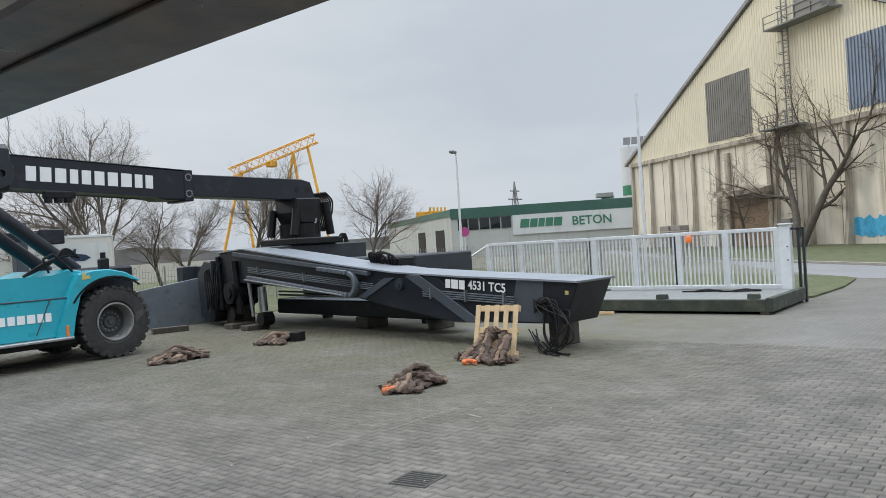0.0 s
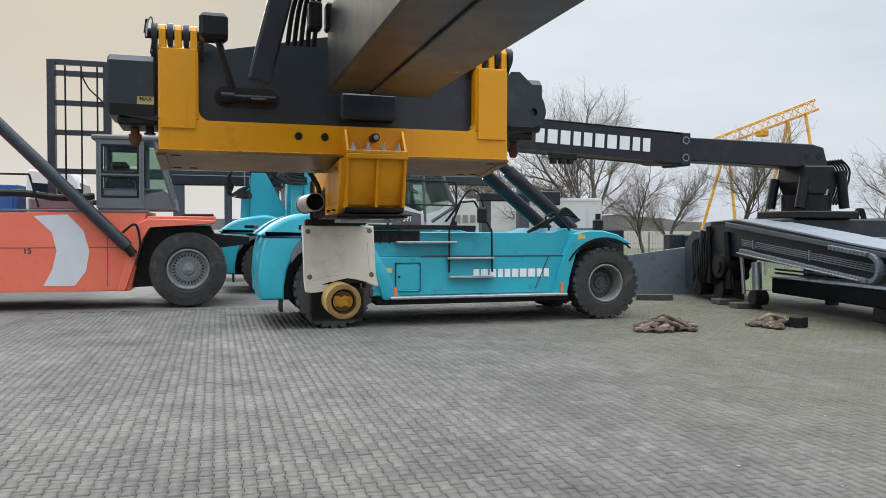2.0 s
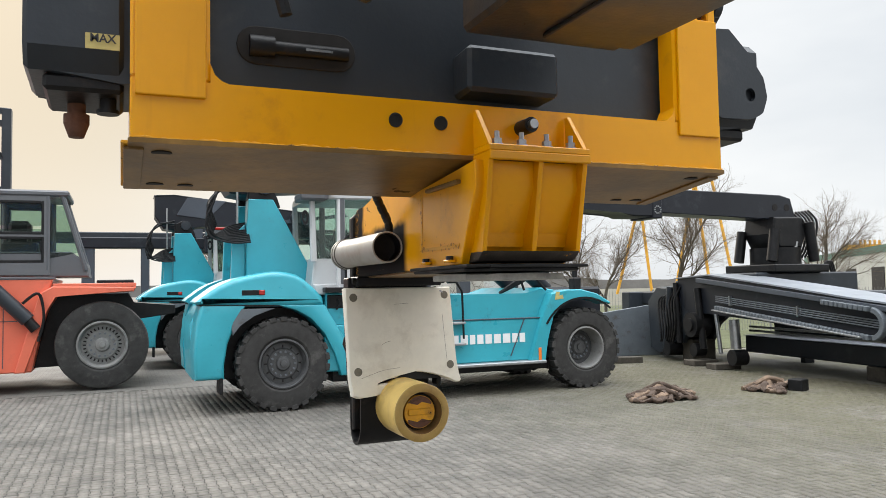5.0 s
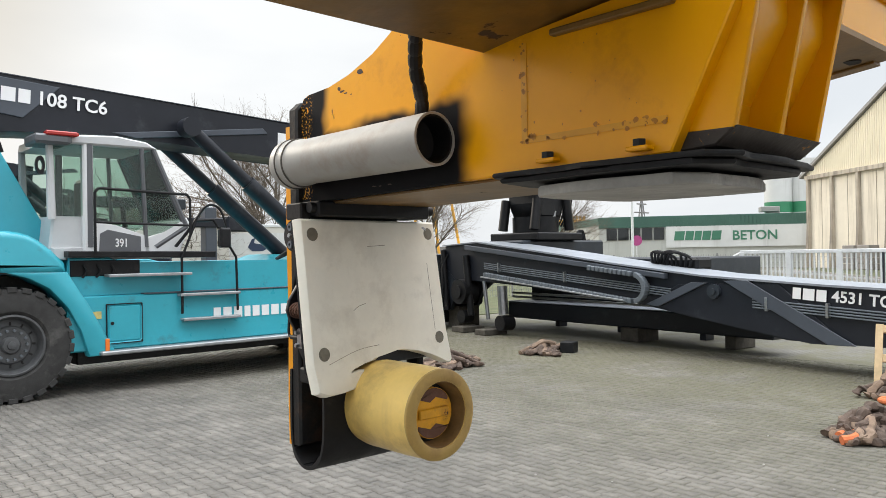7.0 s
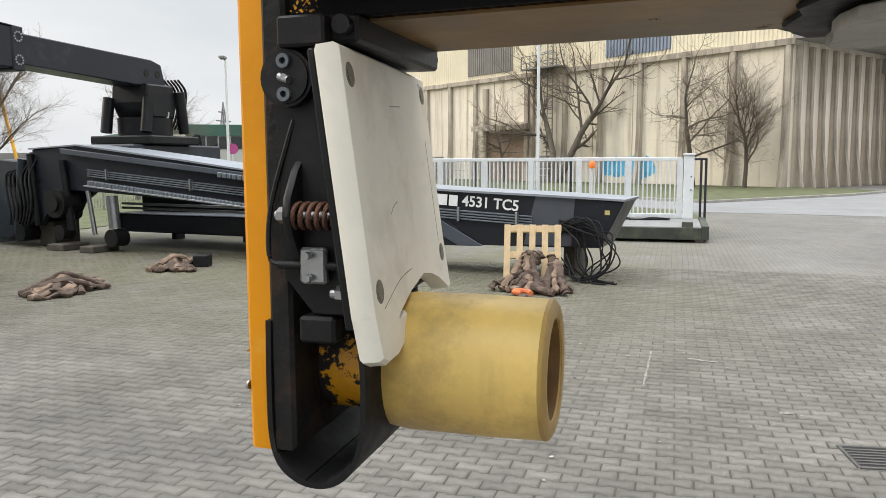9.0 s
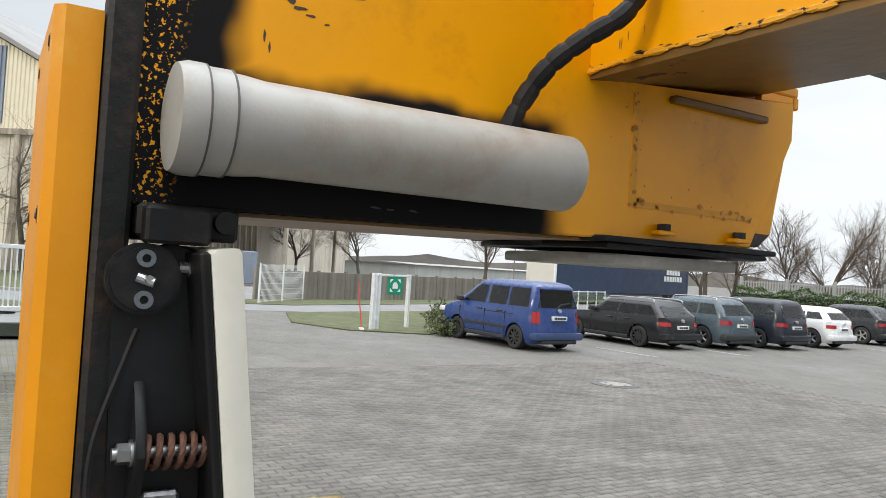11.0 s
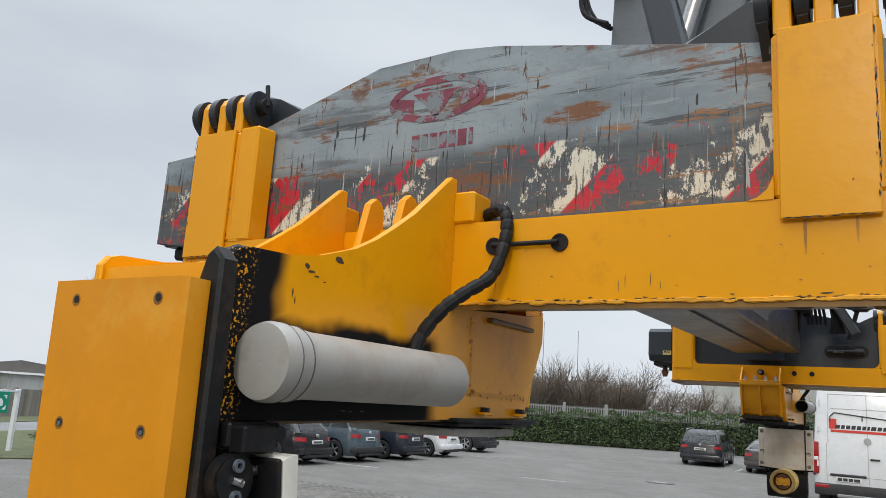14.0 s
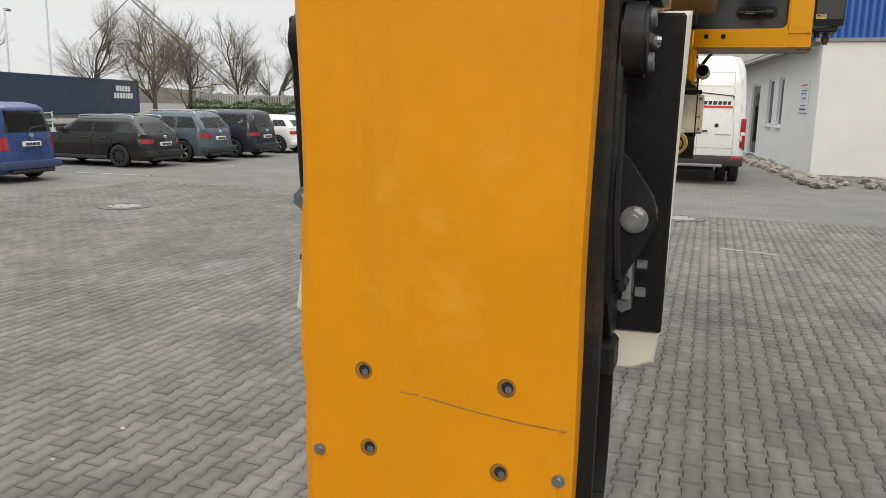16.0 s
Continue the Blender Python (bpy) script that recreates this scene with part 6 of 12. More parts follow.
    prism(b, [(0.62, 4.25), (0.62, 4.85), (1.15, 4.88), (L1, 4.42), (L1 - 0.05, 3.66), (9.9 if full else 4.6, 3.66), (9.6 if full else 4.4, 3.76), (3.4, 4.06), (1.9, 3.98), (1.2, 3.85), (0.85, 3.9)], -0.42, 0.42, "y", 0.03)
    bo = part("outer_boom", b, boom_black, tk, "black outer boom section")
    b = bm_new()
    prism(b, [(1.2, 4.30), (1.5, 4.82), (2.6, 4.74), (2.05, 4.2)], -0.445, -0.42, "y", 0.01)
    prism(b, [(3.4, 4.10), (6.2, 4.45), (6.3, 4.35), (3.8, 4.04)], -0.45, -0.42, "y", 0.01)
    part("boom_stiffener", b, boom_grey, bo)
    b = bm_new()
    prism(b, [(0.6, 4.86), (1.15, 4.892), (L1, 4.432), (L1, 4.42), (1.15, 4.88), (0.6, 4.85)], -0.44, 0.44, "y")
    part("boom_top", b, boom_grey, bo)
    if full:
        b = bm_new()
        prism(b, [(9.5, 4.36), (14.55, 4.30), (14.9, 4.22), (15.05, 3.75), (14.6, 3.66), (9.5, 3.80)], -0.33, 0.33, "y", 0.02)
        ib = part("inner_boom", b, boom_black, tk, "black inner boom section")
        b = bm_new()
        box(b, 10.45, 10.72, -0.445, 0.445, 3.62, 4.44, 0.02)
        col = part("boom_collar", b, boom_black, bo)
        for z in (3.82, 4.25):
            b = bm_new()
            for i in range(10):
                a = 2 * math.pi * i / 10
                cyl(b, (10.58 + 0.085 * math.cos(a), -0.445, z + 0.085 * math.sin(a)), (10.58 + 0.085 * math.cos(a), -0.462, z + 0.085 * math.sin(a)), 0.018, 8)
            part("bolt_circle", b, zinc, col)
        for x in (14.35, 14.75):
            b = bm_new()
            cyl(b, (x, -0.34, 3.98), (x, 0.34, 3.98), 0.09, 18)
            part("boom_tip_pin", b, hole_black, ib)
        # head and rotator
        b = bm_new()
        prism(b, [(14.15, 3.72), (15.1, 3.74), (15.25, 3.3), (15.05, 2.95), (14.3, 2.95), (14.1, 3.3)], -0.5, 0.5, "y", 0.04)
        hd = part("boom_head", b, black, tk, "black boom head")
        for y in (-0.55, 0.55):
            for x0, x1, zt in ((13.95, 14.1, 3.4), (15.4, 15.25, 3.6)):
                b = bm_new()
                cyl(b, (x0, y, 2.6), (x1, y, zt), 0.13, 14)
                part("damping_cylinder", b, black, hd)
        for y in (-0.45, 0.45):
            b = bm_new()
            cyl(b, (14.75, y, 2.55), (14.9, y, 3.1), 0.06, 12)
            part("chrome_rod", b, zinc, hd, "bright chrome rod")
        for i in range(7):
            b = bm_new()
            sweep(b, [(15.3, -0.5 + 0.1 * i, 3.9), (15.6, -0.5 + 0.1 * i, 3.6), (15.5, -0.45 + 0.1 * i, 3.0), (15.35, -0.4 + 0.1 * i, 2.7)], 0.03, 6)
            part("hose", b, black_soft, hd)
        b = bm_new()
        cyl(b, (14.65, 0, 2.5), (14.65, 0, 2.95), 0.62, 28)
        box(b, 13.75, 15.6, -0.85, 0.85, 2.32, 2.52, 0.03)
        part("rotator", b, black, hd)
        for k in range(3):
            b = bm_new()
            sweep(b, [(15.8 + 0.06 * k, -0.5, 2.3), (15.82 + 0.06 * k, -0.5, 2.52), (15.95 + 0.06 * k, -0.5, 2.58), (16.05 + 0.06 * k, -0.5, 2.32)], 0.03, 8)
            part("hose_arch", b, black_soft, hd)
        b = bm_new()
        box(b, 13.4, 16.9, -0.6, 0.6, 1.75, 2.32, 0.04)
        box(b, 14.0, 15.4, -5.5, 5.0, 1.45, 1.85, 0.04)
        for y in (-5.4, 4.9):
            box(b, 13.5, 15.9, y - 0.2, y + 0.2, 0.9, 1.85, 0.03)
        part("spreader", b, charcoal, tk, "dark spreader frame under the boom head")
        # brand lettering becomes bars
        part("lettering", bars_bm([0.22, 0.25, 0.25, 0.19, 0.22, 0.24, 0.25, 0.27, 0.20, 0.20], 0.33, 0.085, 0.004), white_ink, bo, "white bars of lettering", facing(8.05, -0.425, 4.17, 0, -1) @ Matrix.Rotation(radians(-2.6), 4, "Z"))
        tm = text_bm("108 TC6", 0.30, 0.004)
        part("lettering", tm, white_ink, bo, "white model number", facing(2.78, -0.452, 4.50, 0, -1) @ Matrix.Rotation(radians(-2.6), 4, "Z"))
        part("lettering", bars_bm([0.15, 0.20, 0.17], 0.215, 0.04, 0.004), white_ink, bo, "", facing(1.86, -0.452, 4.545, 0, -1) @ Matrix.Rotation(radians(-2.6), 4, "Z"))
        for k in range(3):
            b = bm_new()
            cyl(b, (7.0 + 0.22 * k, -0.36, 3.72), (7.0 + 0.22 * k, -0.36, 3.58), 0.09, 12)
            part("work_lamp", b, black, bo)
        b = bm_new()
        box(b, 6.9, 7.6, -0.45, -0.28, 3.68, 3.84, 0.02)
        part("lamp_bracket", b, black, bo)
    # lift cylinders
    for y in (-0.72, 0.72):
        b = bm_new()
        cyl(b, (7.35, y, 2.0), (5.7, y, 3.36), 0.155, 18)
        part("lift_cylinder", b, boom_black, tk, "black hydraulic lift cylinder")
        b = bm_new()
        cyl(b, (5.7, y, 3.36), (4.6, y, 4.27), 0.12, 16)
        cyl(b, (4.6, y - 0.14, 4.27), (4.6, y + 0.14, 4.27), 0.17, 16)
        part("cylinder_rod", b, boom_black, tk)
    rnd = random.Random(21)
    for i in range(12):
        b = bm_new()
        y, o = -0.98 + 0.045 * i, rnd.uniform(-0.08, 0.08)
        sweep(b, [(1.12, y, 4.06 + o), (0.72 + o, y - 0.05, 3.98), (0.42 + abs(o), y - 0.08, 3.66 + o), (0.36 + 0.02 * i, y - 0.08, 3.32), (0.50 + o, y - 0.06, 3.06 + 0.3 * o), (0.82, y - 0.04, 2.94 + 0.03 * i), (1.14, y, 2.96 + 0.035 * i)], 0.017, 6)
        part("hose", b, black_soft, tk, "looped black hydraulic hose")
    b = bm_new()
    cyl(b, (0.92, -0.86, 3.3), (0.92, -0.86, 4.45), 0.022, 10)
    part("sensor_rod", b, zinc, tk, "bright rod beside the hoses")
    # chassis flank
    b = bm_new()
    prism(b, [(2.3, 0.62), (2.36, 1.44), (6.89, 1.44), (6.6, 0.62)], -1.52, 1.52, "y", 0.02)
    prism(b, [(2.36, 1.43), (2.4, 2.02), (3.0, 2.02), (3.2, 1.92), (6.5, 1.92), (6.85, 2.05), (7.15, 2.0), (6.89, 1.43)], -1.40, 1.40, "y", 0.02)
    ch = part("chassis", b, teal, tk)
    b = bm_new()
    box(b, 3.46, 6.80, -1.535, -1.40, 1.438, 1.458, 0.004)
    part("ledge", b, boom_grey, ch)
    # black plate laid on the teal panel for the dark shading behind the steps
    b = bm_new()
    box(b, 2.42, 3.45, -1.415, -1.39, 1.74, 1.98, 0.01)
    part("valve_recess", b, black, ch, "black plate in place of the shade behind the steps")
    for k in range(3):
        b = bm_new()
        sweep(b, [(2.6 + 0.2 * k, -1.43, 1.92), (2.64 + 0.2 * k, -1.46, 1.82), (2.58 + 0.2 * k, -1.44, 1.72)], 0.018, 6)
        part("hose", b, black_soft, ch)
    b = bm_new()
    box(b, 2.5, 7.0, -1.40, 1.40, 0.42, 0.62, 0.02)
    part("underframe", b, black, ch)
    b = bm_new()
    box(b, 2.75, 6.75, -1.74, -1.45, 0.56, 0.62, 0.015)
    part("side_rail", b, tread, ch)
    b = bm_new()
    prism(b, [(2.35, 2.03), (2.35, 2.12), (4.65, 2.10), (4.65, 2.0)], -1.58, 0.2, "y", 0.01)
    part("cab_deck", b, black, ch)
    b = bm_new()
    box(b, 2.90, 3.42, -1.545, -1.515, 0.72, 1.30, 0.035)
    dr = part("locker_door", b, teal, ch)
    b = bm_new()
    for a, c in (((2.89, 3.43, 1.30, 1.315), 0), ((2.89, 3.43, 0.705, 0.72), 0), ((2.885, 2.90, 0.71, 1.31), 0), ((3.42, 3.435, 0.71, 1.31), 0)):
        box(b, a[0], a[1], -1.55, -1.52, a[2], a[3], 0.004)
    part("door_seal", b, black_soft, dr)
    b = bm_new()
    cyl(b, (2.97, -1.545, 1.02), (2.97, -1.565, 1.02), 0.025, 10)
    part("door_lock", b, black, dr)
    b = bm_new()
    box(b, 2.70, 2.82, -1.53, -1.518, 1.10, 1.21)
    part("warning_sign", b, label_y, ch)
    for z, x0, x1 in ((1.72, 2.9, 4.2), (1.38, 4.0, 5.05), (0.98, 4.05, 5.05)):
        b = bm_new()
        box(b, x0, x1, -1.66, -1.42, z, z + 0.045, 0.008)
        part("step", b, tread, ch)
    # handrails
    for pts in (((2.72, 2.1), (2.72, 3.0), (2.78, 3.06), (4.15, 3.02), (4.2, 2.95), (4.2, 2.35)), ((4.05, 1.1), (4.05, 2.0), (4.3, 2.6), (4.6, 2.62), (5.0, 2.0), (5.02, 1.1))):
        b = bm_new()
        for p, q in zip(pts, pts[1:]):
            cyl(b, (p[0], -1.60, p[1]), (q[0], -1.60, q[1]), 0.022, 8)
        part("handrail", b, black, ch)
    b = bm_new()
    cyl(b, (2.72, -1.60, 2.55), (4.2, -1.60, 2.52), 0.018, 8)
    part("handrail", b, black, ch)
    part("lettering", bars_bm([0.13, 0.15, 0.15, 0.11, 0.13, 0.14, 0.15, 0.16, 0.12, 0.12], 0.18, 0.045, 0.004), white_ink, ch, "white bars of lettering", facing(5.50, -1.526, 1.07, 0, -1))
    b = bm_new()
    prism(b, [(6.05, 0.72), (6.36, 1.43), (6.385, 1.43), (6.075, 0.72)], -1.53, -1.517, "y")
    part("panel_gap", b, boom_grey, ch)
    # front fender
    for y0, y1 in ((-1.64, -1.10), (1.10, 1.64)):
        b = bm_new()
        prism(b, [(6.42, 0.55), (6.62, 1.15), (6.80, 1.62), (6.95, 1.93), (7.30, 2.0), (7.65, 2.0), (8.02, 1.91), (8.36, 1.72), (8.33, 1.68), (7.98, 1.81), (7.6, 1.85), (7.2, 1.75), (6.96, 1.48), (6.84, 1.0), (6.78, 0.55)], y0, y1, "y", 0.02)
        part("front_fender", b, teal, tk)
    b = bm_new()
    arc = [(7.70 + 1.0 * math.cos(radians(a)), 0.81 + 1.0 * math.sin(radians(a))) for a in range(150, 42, -9)]
    prism(b, arc + [(7.70 + (x - 7.70) * 1.04, 0.81 + (z - 0.81) * 1.04) for x, z in arc[::-1]], -1.655, -1.635, "y")
    part("fender_edge", b, black, tk)
    b = bm_new()
    prism(b, [(7.02, 1.80), (7.05, 1.95), (7.14, 1.96), (7.12, 1.88), (7.20, 1.90), (7.22, 1.82)], -1.648, -1.642, "y")
    part("paint_mark", b, label_y, tk, "smeared yellow paint mark")
    b = bm_new()
    box(b, 6.62, 6.68, -1.66, -1.62, 0.62, 0.86, 0.005)
    part("reflector", b, amber, tk)
    b = bm_new()
    box(b, 7.0, 8.6, -0.95, 0.95, 0.7, 2.05, 0.05)
    part("front_frame", b, boom_black, tk)
    b = bm_new()
    box(b, 7.55, 7.75, -1.5, -1.3, 1.98, 2.25, 0.03)
    cyl(b, (7.65, -1.4, 2.25), (7.65, -1.4, 2.38), 0.06, 10)
    part("lamp_pod", b, black_soft, tk)
    for i in range(4):
        b = bm_new()
        sweep(b, [(6.0, -1.2, 1.95), (6.4 + 0.05 * i, -1.25, 2.2), (6.9, -1.2, 2.35 + 0.05 * i), (7.3, -1.0, 2.3)], 0.03, 6)
        part("hose", b, black_soft, tk)
    b = bm_new()
    for pts in (((6.4, 2.0), (6.3, 2.3), (6.5, 2.4), (6.9, 2.0)),):
        for p, q in zip(pts, pts[1:]):
            cyl(b, (p[0], -1.5, p[1]), (q[0], -1.5, q[1]), 0.025, 8)
    part("grab_rail", b, black, tk)
    # cab
    cab = bm_new()
    prism(cab, [(2.58, 2.12), (2.62, 2.75), (2.9, 2.75), (3.0, 2.12)], -1.30, 0.1, "y", 0.02)
    cb = part("cab_lower_panel", cab, cab_grey, tk)
    b = bm_new()
    prism(b, [(2.62, 2.12), (2.60, 2.30), (4.15, 2.30), (4.5, 2.62), (4.56, 2.62), (4.25, 2.12)], -1.36, 0.15, "y", 0.02)
    part("cab_base", b, cab_grey, cb)
    b = bm_new()
    prism(b, [(3.06, 2.24), (3.08, 2.50), (3.22, 2.56), (3.86, 2.46), (3.86, 2.24)], -1.384, -1.355, "y", 0.004)
    part("door_panel", b, cab_dark, cb, "dark grey door panel with white number")
    if full:
        part("lettering", text_bm("391", 0.17, 0.003), white_ink, cb, "white fleet number", facing(3.48, -1.388, 2.36, 0, -1))
    b = bm_new()
    prism(b, [(2.55, 3.78), (2.58, 3.92), (3.4, 3.99), (4.0, 3.92), (4.2, 3.80)], -1.40, 0.2, "y", 0.03)
    part("cab_roof", b, cab_grey, cb)
    for p, q in (((2.92, 2.3), (2.92, 3.8)), ((3.98, 2.3), (3.90, 3.8)), ((4.52, 2.62), (4.14, 3.8)), ((2.6, 2.7), (2.58, 3.8)), ((4.16, 2.3), (4.52, 2.62))):
        for y in (-1.355, 0.13):
            b = bm_new()
            cyl(b, (p[0], y, p[1]), (q[0], y, q[1]), 0.045, 8)
            part("cab_pillar", b, cab_dark if p[0] > 2.7 else cab_grey, cb)
    for pts, nm in (([(2.96, 2.62), (2.98, 3.78), (3.86, 3.78), (3.94, 2.55)], "door_glass"), ([(4.02, 2.34), (3.95, 3.78), (4.12, 3.78), (4.5, 2.65), (4.16, 2.34)], "quarter_glass"), ([(2.64, 2.76), (2.62, 3.78), (2.88, 3.78), (2.88, 2.76)], "rear_glass")):
        for y in (-1.36, 0.12):
            b = bm_new()
            prism(b, pts, y, y + 0.012, "y")
            g = part(nm, b, cab_glass, cb)
            g.visible_shadow = False
    b = bm_new()
    prism(b, [(4.10, 2.36), (4.50, 2.66), (4.12, 3.78), (4.135, 3.78), (4.515, 2.66), (4.115, 2.345)], -1.33, 0.10, "y")
    part("windscreen", b, cab_glass, cb).visible_shadow = False
    b = bm_new()
    box(b, 3.0, 3.5, -0.9, -0.35, 2.3, 2.75, 0.06)
    box(b, 2.98, 3.15, -0.88, -0.37, 2.7, 3.35, 0.06)
    cyl(b, (3.95, -0.62, 2.3), (3.85, -0.62, 2.95), 0.05, 10)
    ring(b, (3.83, -0.62, 2.98), (0.4, 0, 1), [(-0.012, 0.17), (0.012, 0.17), (0.012, 0.20), (-0.012, 0.20)], 20)
    part("seat_and_wheel", b, black, cb)
    b = bm_new()
    box(b, 2.15, 2.75, -1.55, -0.95, 3.74, 3.90, 0.04)
    part("air_intake", b, cab_dark, cb)
    b = bm_new()
    box(b, 2.45, 2.80, -1.56, -1.40, 3.88, 3.96, 0.02)
    part("beacon_bar", b, red_lens, cb)
    b = bm_new()
    ring(b, (2.35, -1.4, 3.45), (0, 1, 0), [(-0.03, 0.07), (0.03, 0.07), (0.03, 0.13), (-0.03, 0.13)], 16)
    part("horn", b, black, cb)
    b = bm_new()
    box(b, 2.30, 2.62, -1.6, -1.3, 1.86, 2.04, 0.02)
    part("lamp_box", b, cab_grey, cb)
    b = bm_new()
    sweep(b, [(4.35, -1.5, 2.3), (4.7, -1.65, 2.9), (4.95, -1.7, 2.9), (5.1, -1.7, 2.55)], 0.02, 6)
    box(b, 4.95, 5.15, -1.75, -1.6, 2.28, 2.6, 0.03)
    part("mirror", b, black, cb)
    # the cab sits further back than its drawing frame
    for ob in [cb] + list(cb.children_recursive):
        for v in ob.data.vertices:
            v.co.x = float(np.interp(v.co.x, [2.15, 2.58, 2.92, 3.98, 4.15, 4.52, 5.15], [1.93, 2.14, 2.74, 3.58, 3.70, 4.24, 4.85]))
            v.co.z = float(np.interp(v.co.z, [2.12, 3.80, 3.99], [1.99, 3.74, 3.90]))
    b = bm_new()
    prism(b, [(3.60, 2.0), (3.58, 2.34), (3.86, 2.40), (4.24, 2.66), (4.30, 2.56), (4.10, 2.04), (3.95, 2.0)], -1.385, 0.16, "y", 0.02)
    part("chin_panel", b, cab_white, cb, "white curved panel under the windscreen")
    b = bm_new()
    prism(b, [(2.80, 2.02), (2.80, 2.56), (3.10, 2.52), (3.56, 2.36), (3.56, 2.02)], -1.372, -1.352, "y", 0.003)
    part("door_skirt", b, cab_white, cb, "white lower door panel")
    b = bm_new()
    box(b, 2.62, 2.78, -1.385, -1.25, 2.0, 3.78, 0.03)
    part("door_post", b, cab_white, cb)
    return tk


HND = "container handlers"
container_handler(Matrix.Translation((0.0, 12.92, 0)), HND)
container_handler(Matrix.Translation((-0.75, 21.6, 0)) @ Matrix.Diagonal((1, 1, 1, 1)), HND, False)


def coral_truck():
    tk = thing("empty_container_stacker", Matrix.Translation((0, 17.75, 0)), "coral red forklift stacker with dark lattice mast, dusty tyres", "truck", HND)
    R = 0.97
    for x in (-1.38, -7.4):
        for y, o in ((-1.30, -1), (1.35, 1)):
            big_wheel(tk, x, y, R, 0.52, o, rim_mat, False, True)
    b = bm_new()
    prism(b, [(-9.2, 0.5), (-9.2, 2.3), (-3.3, 2.42), (-2.35, 2.42), (-2.75, 0.45), (-4.3, 0.45)], -1.50, 1.50, "y", 0.03)
    body = part("body", b, coral, tk)
    b = bm_new()
    box(b, -9.2, -2.3, -1.515, -1.49, 2.40, 2.46, 0.01)
    part("deck_edge", b, cab_dark, body)
    b = bm_new()
    for x in (-3.27, -6.1):
        box(b, x - 0.008, x + 0.008, -1.506, -1.495, 0.55, 1.95)
    box(b, -6.1, -2.9, -1.506, -1.495, 1.522, 1.538)
    part("panel_gap", b, boom_grey, body)
    b = bm_new()
    pts = [(-5.15, 2.30), (-4.75, 1.9), (-4.65, 1.45), (-4.75, 1.0), (-4.95, 0.60), (-4.25, 0.60), (-4.0, 0.95), (-3.92, 1.45), (-4.05, 1.95), (-4.4, 2.34)]
    prism(b, [(x + 0.24, z) for x, z in pts], -1.509, -1.50, "y")
    part("stripe", b, stripe_w, body, "pale grey curved stripe")
    part("lettering", text_bm("15", 0.20, 0.003), dark_ink, body, "dark fleet number", facing(-5.05, -1.506, 1.45, 0, -1))
    b = bm_new()
    prism(b, [(-3.05, 0.45), (-2.85, 0.45), (-2.45, 1.75), (-2.3, 2.05), (-0.75, 2.12), (-0.7, 2.22), (-2.35, 2.25), (-2.6, 2.1)], -1.62, -1.02, "y", 0.02)
    part("front_fender", b, coral, body)
    b = bm_new()
    box(b, -2.35, -0.70, -1.60, -1.05, 2.225, 2.31, 0.012)
    part("fender_top", b, coral, body)
    b = bm_new()
    prism(b, [(-2.75, 0.5), (-2.4, 2.1), (-0.85, 2.1), (-0.75, 1.85), (0.15, 1.80), (0.15, 1.60), (-0.75, 1.5), (-0.75, 0.55)], -1.0, 1.0, "y", 0.02)
    part("front_frame", b, black, body, "black front frame behind the wheel")
    b = bm_new()
    box(b, -1.5, -0.75, -1.55, -1.2, 2.22, 2.38, 0.02)
    part("lamp_box", b, black, body)
    # cab
    b = bm_new()
    prism(b, [(-3.45, 2.45), (-3.45, 3.0), (-1.75, 3.0), (-1.4, 2.75), (-1.35, 2.45)], -1.42, 0.2, "y", 0.03)
    cab = part("cab", b, cab_dark, tk, "grey driver's cab")
    for x, x2 in ((-3.42, -3.42), (-2.28, -2.28), (-1.42, -1.95)):
        for y in (-1.40, 0.18):
            b = bm_new()
            cyl(b, (x, y, 2.6), (x2, y, 4.2), 0.06, 8)
            part("cab_pillar", b, cab_dark, cab)
    b = bm_new()
    box(b, -3.6, -1.8, -1.48, 0.28, 4.18, 4.32, 0.04)
    part("cab_roof", b, cab_dark, cab)
    for pts in ([(-3.36, 3.55), (-3.36, 4.15), (-2.34, 4.15), (-2.34, 3.55)], [(-3.36, 2.95), (-3.36, 3.48), (-2.34, 3.48), (-2.34, 2.95)], [(-2.22, 2.85), (-2.22, 4.15), (-1.98, 4.15), (-1.48, 3.0)]):
        for y in (-1.42, 0.19):
            b = bm_new()
            prism(b, pts, y, y + 0.012, "y")
            part("cab_glass", b, cab_glass, cab).visible_shadow = False
    for y in (-1.45, 0.20):
        b = bm_new()
        for x0, x1, z0, z1 in ((-3.47, -3.34, 2.5, 4.2), (-2.36, -2.22, 2.5, 4.2), (-3.34, -2.36, 4.07, 4.2), (-3.34, -2.36, 3.31, 3.37), (-3.34, -2.36, 2.5, 2.78)):
            box(b, x0, x1, y, y + 0.035, z0, z1)
        dr = part("cab_door", b, cab_mid, cab, "grey cab door with two windows")
        for z0, z1 in ((3.36, 4.09), (2.76, 3.32)):
            b = bm_new()
            for x0, x1, c0, c1 in ((-3.35, -3.29, z0, z1), (-2.41, -2.35, z0, z1), (-3.29, -2.41, z0, z0 + 0.06), (-3.29, -2.41, z1 - 0.06, z1)):
                box(b, x0, x1, y - 0.01, y + 0.045, c0, c1, 0.012)
            part("window_seal", b, black_soft, dr, "black rubber window seal")
        b = bm_new()
        box(b, -2.44, -2.40, y - 0.03 if y < 0 else y + 0.03, y + 0.005, 3.0, 3.22, 0.006)
        part("door_handle", b, black, dr)
    b = bm_new()
    box(b, -3.3, -2.5, -1.2, 0.0, 2.62, 3.22, 0.05)
    part("console", b, black, cab)
    b = bm_new()
    box(b, -3.2, -2.7, -0.9, -0.4, 2.9, 3.7, 0.08)
    part("seat", b, black, cab)
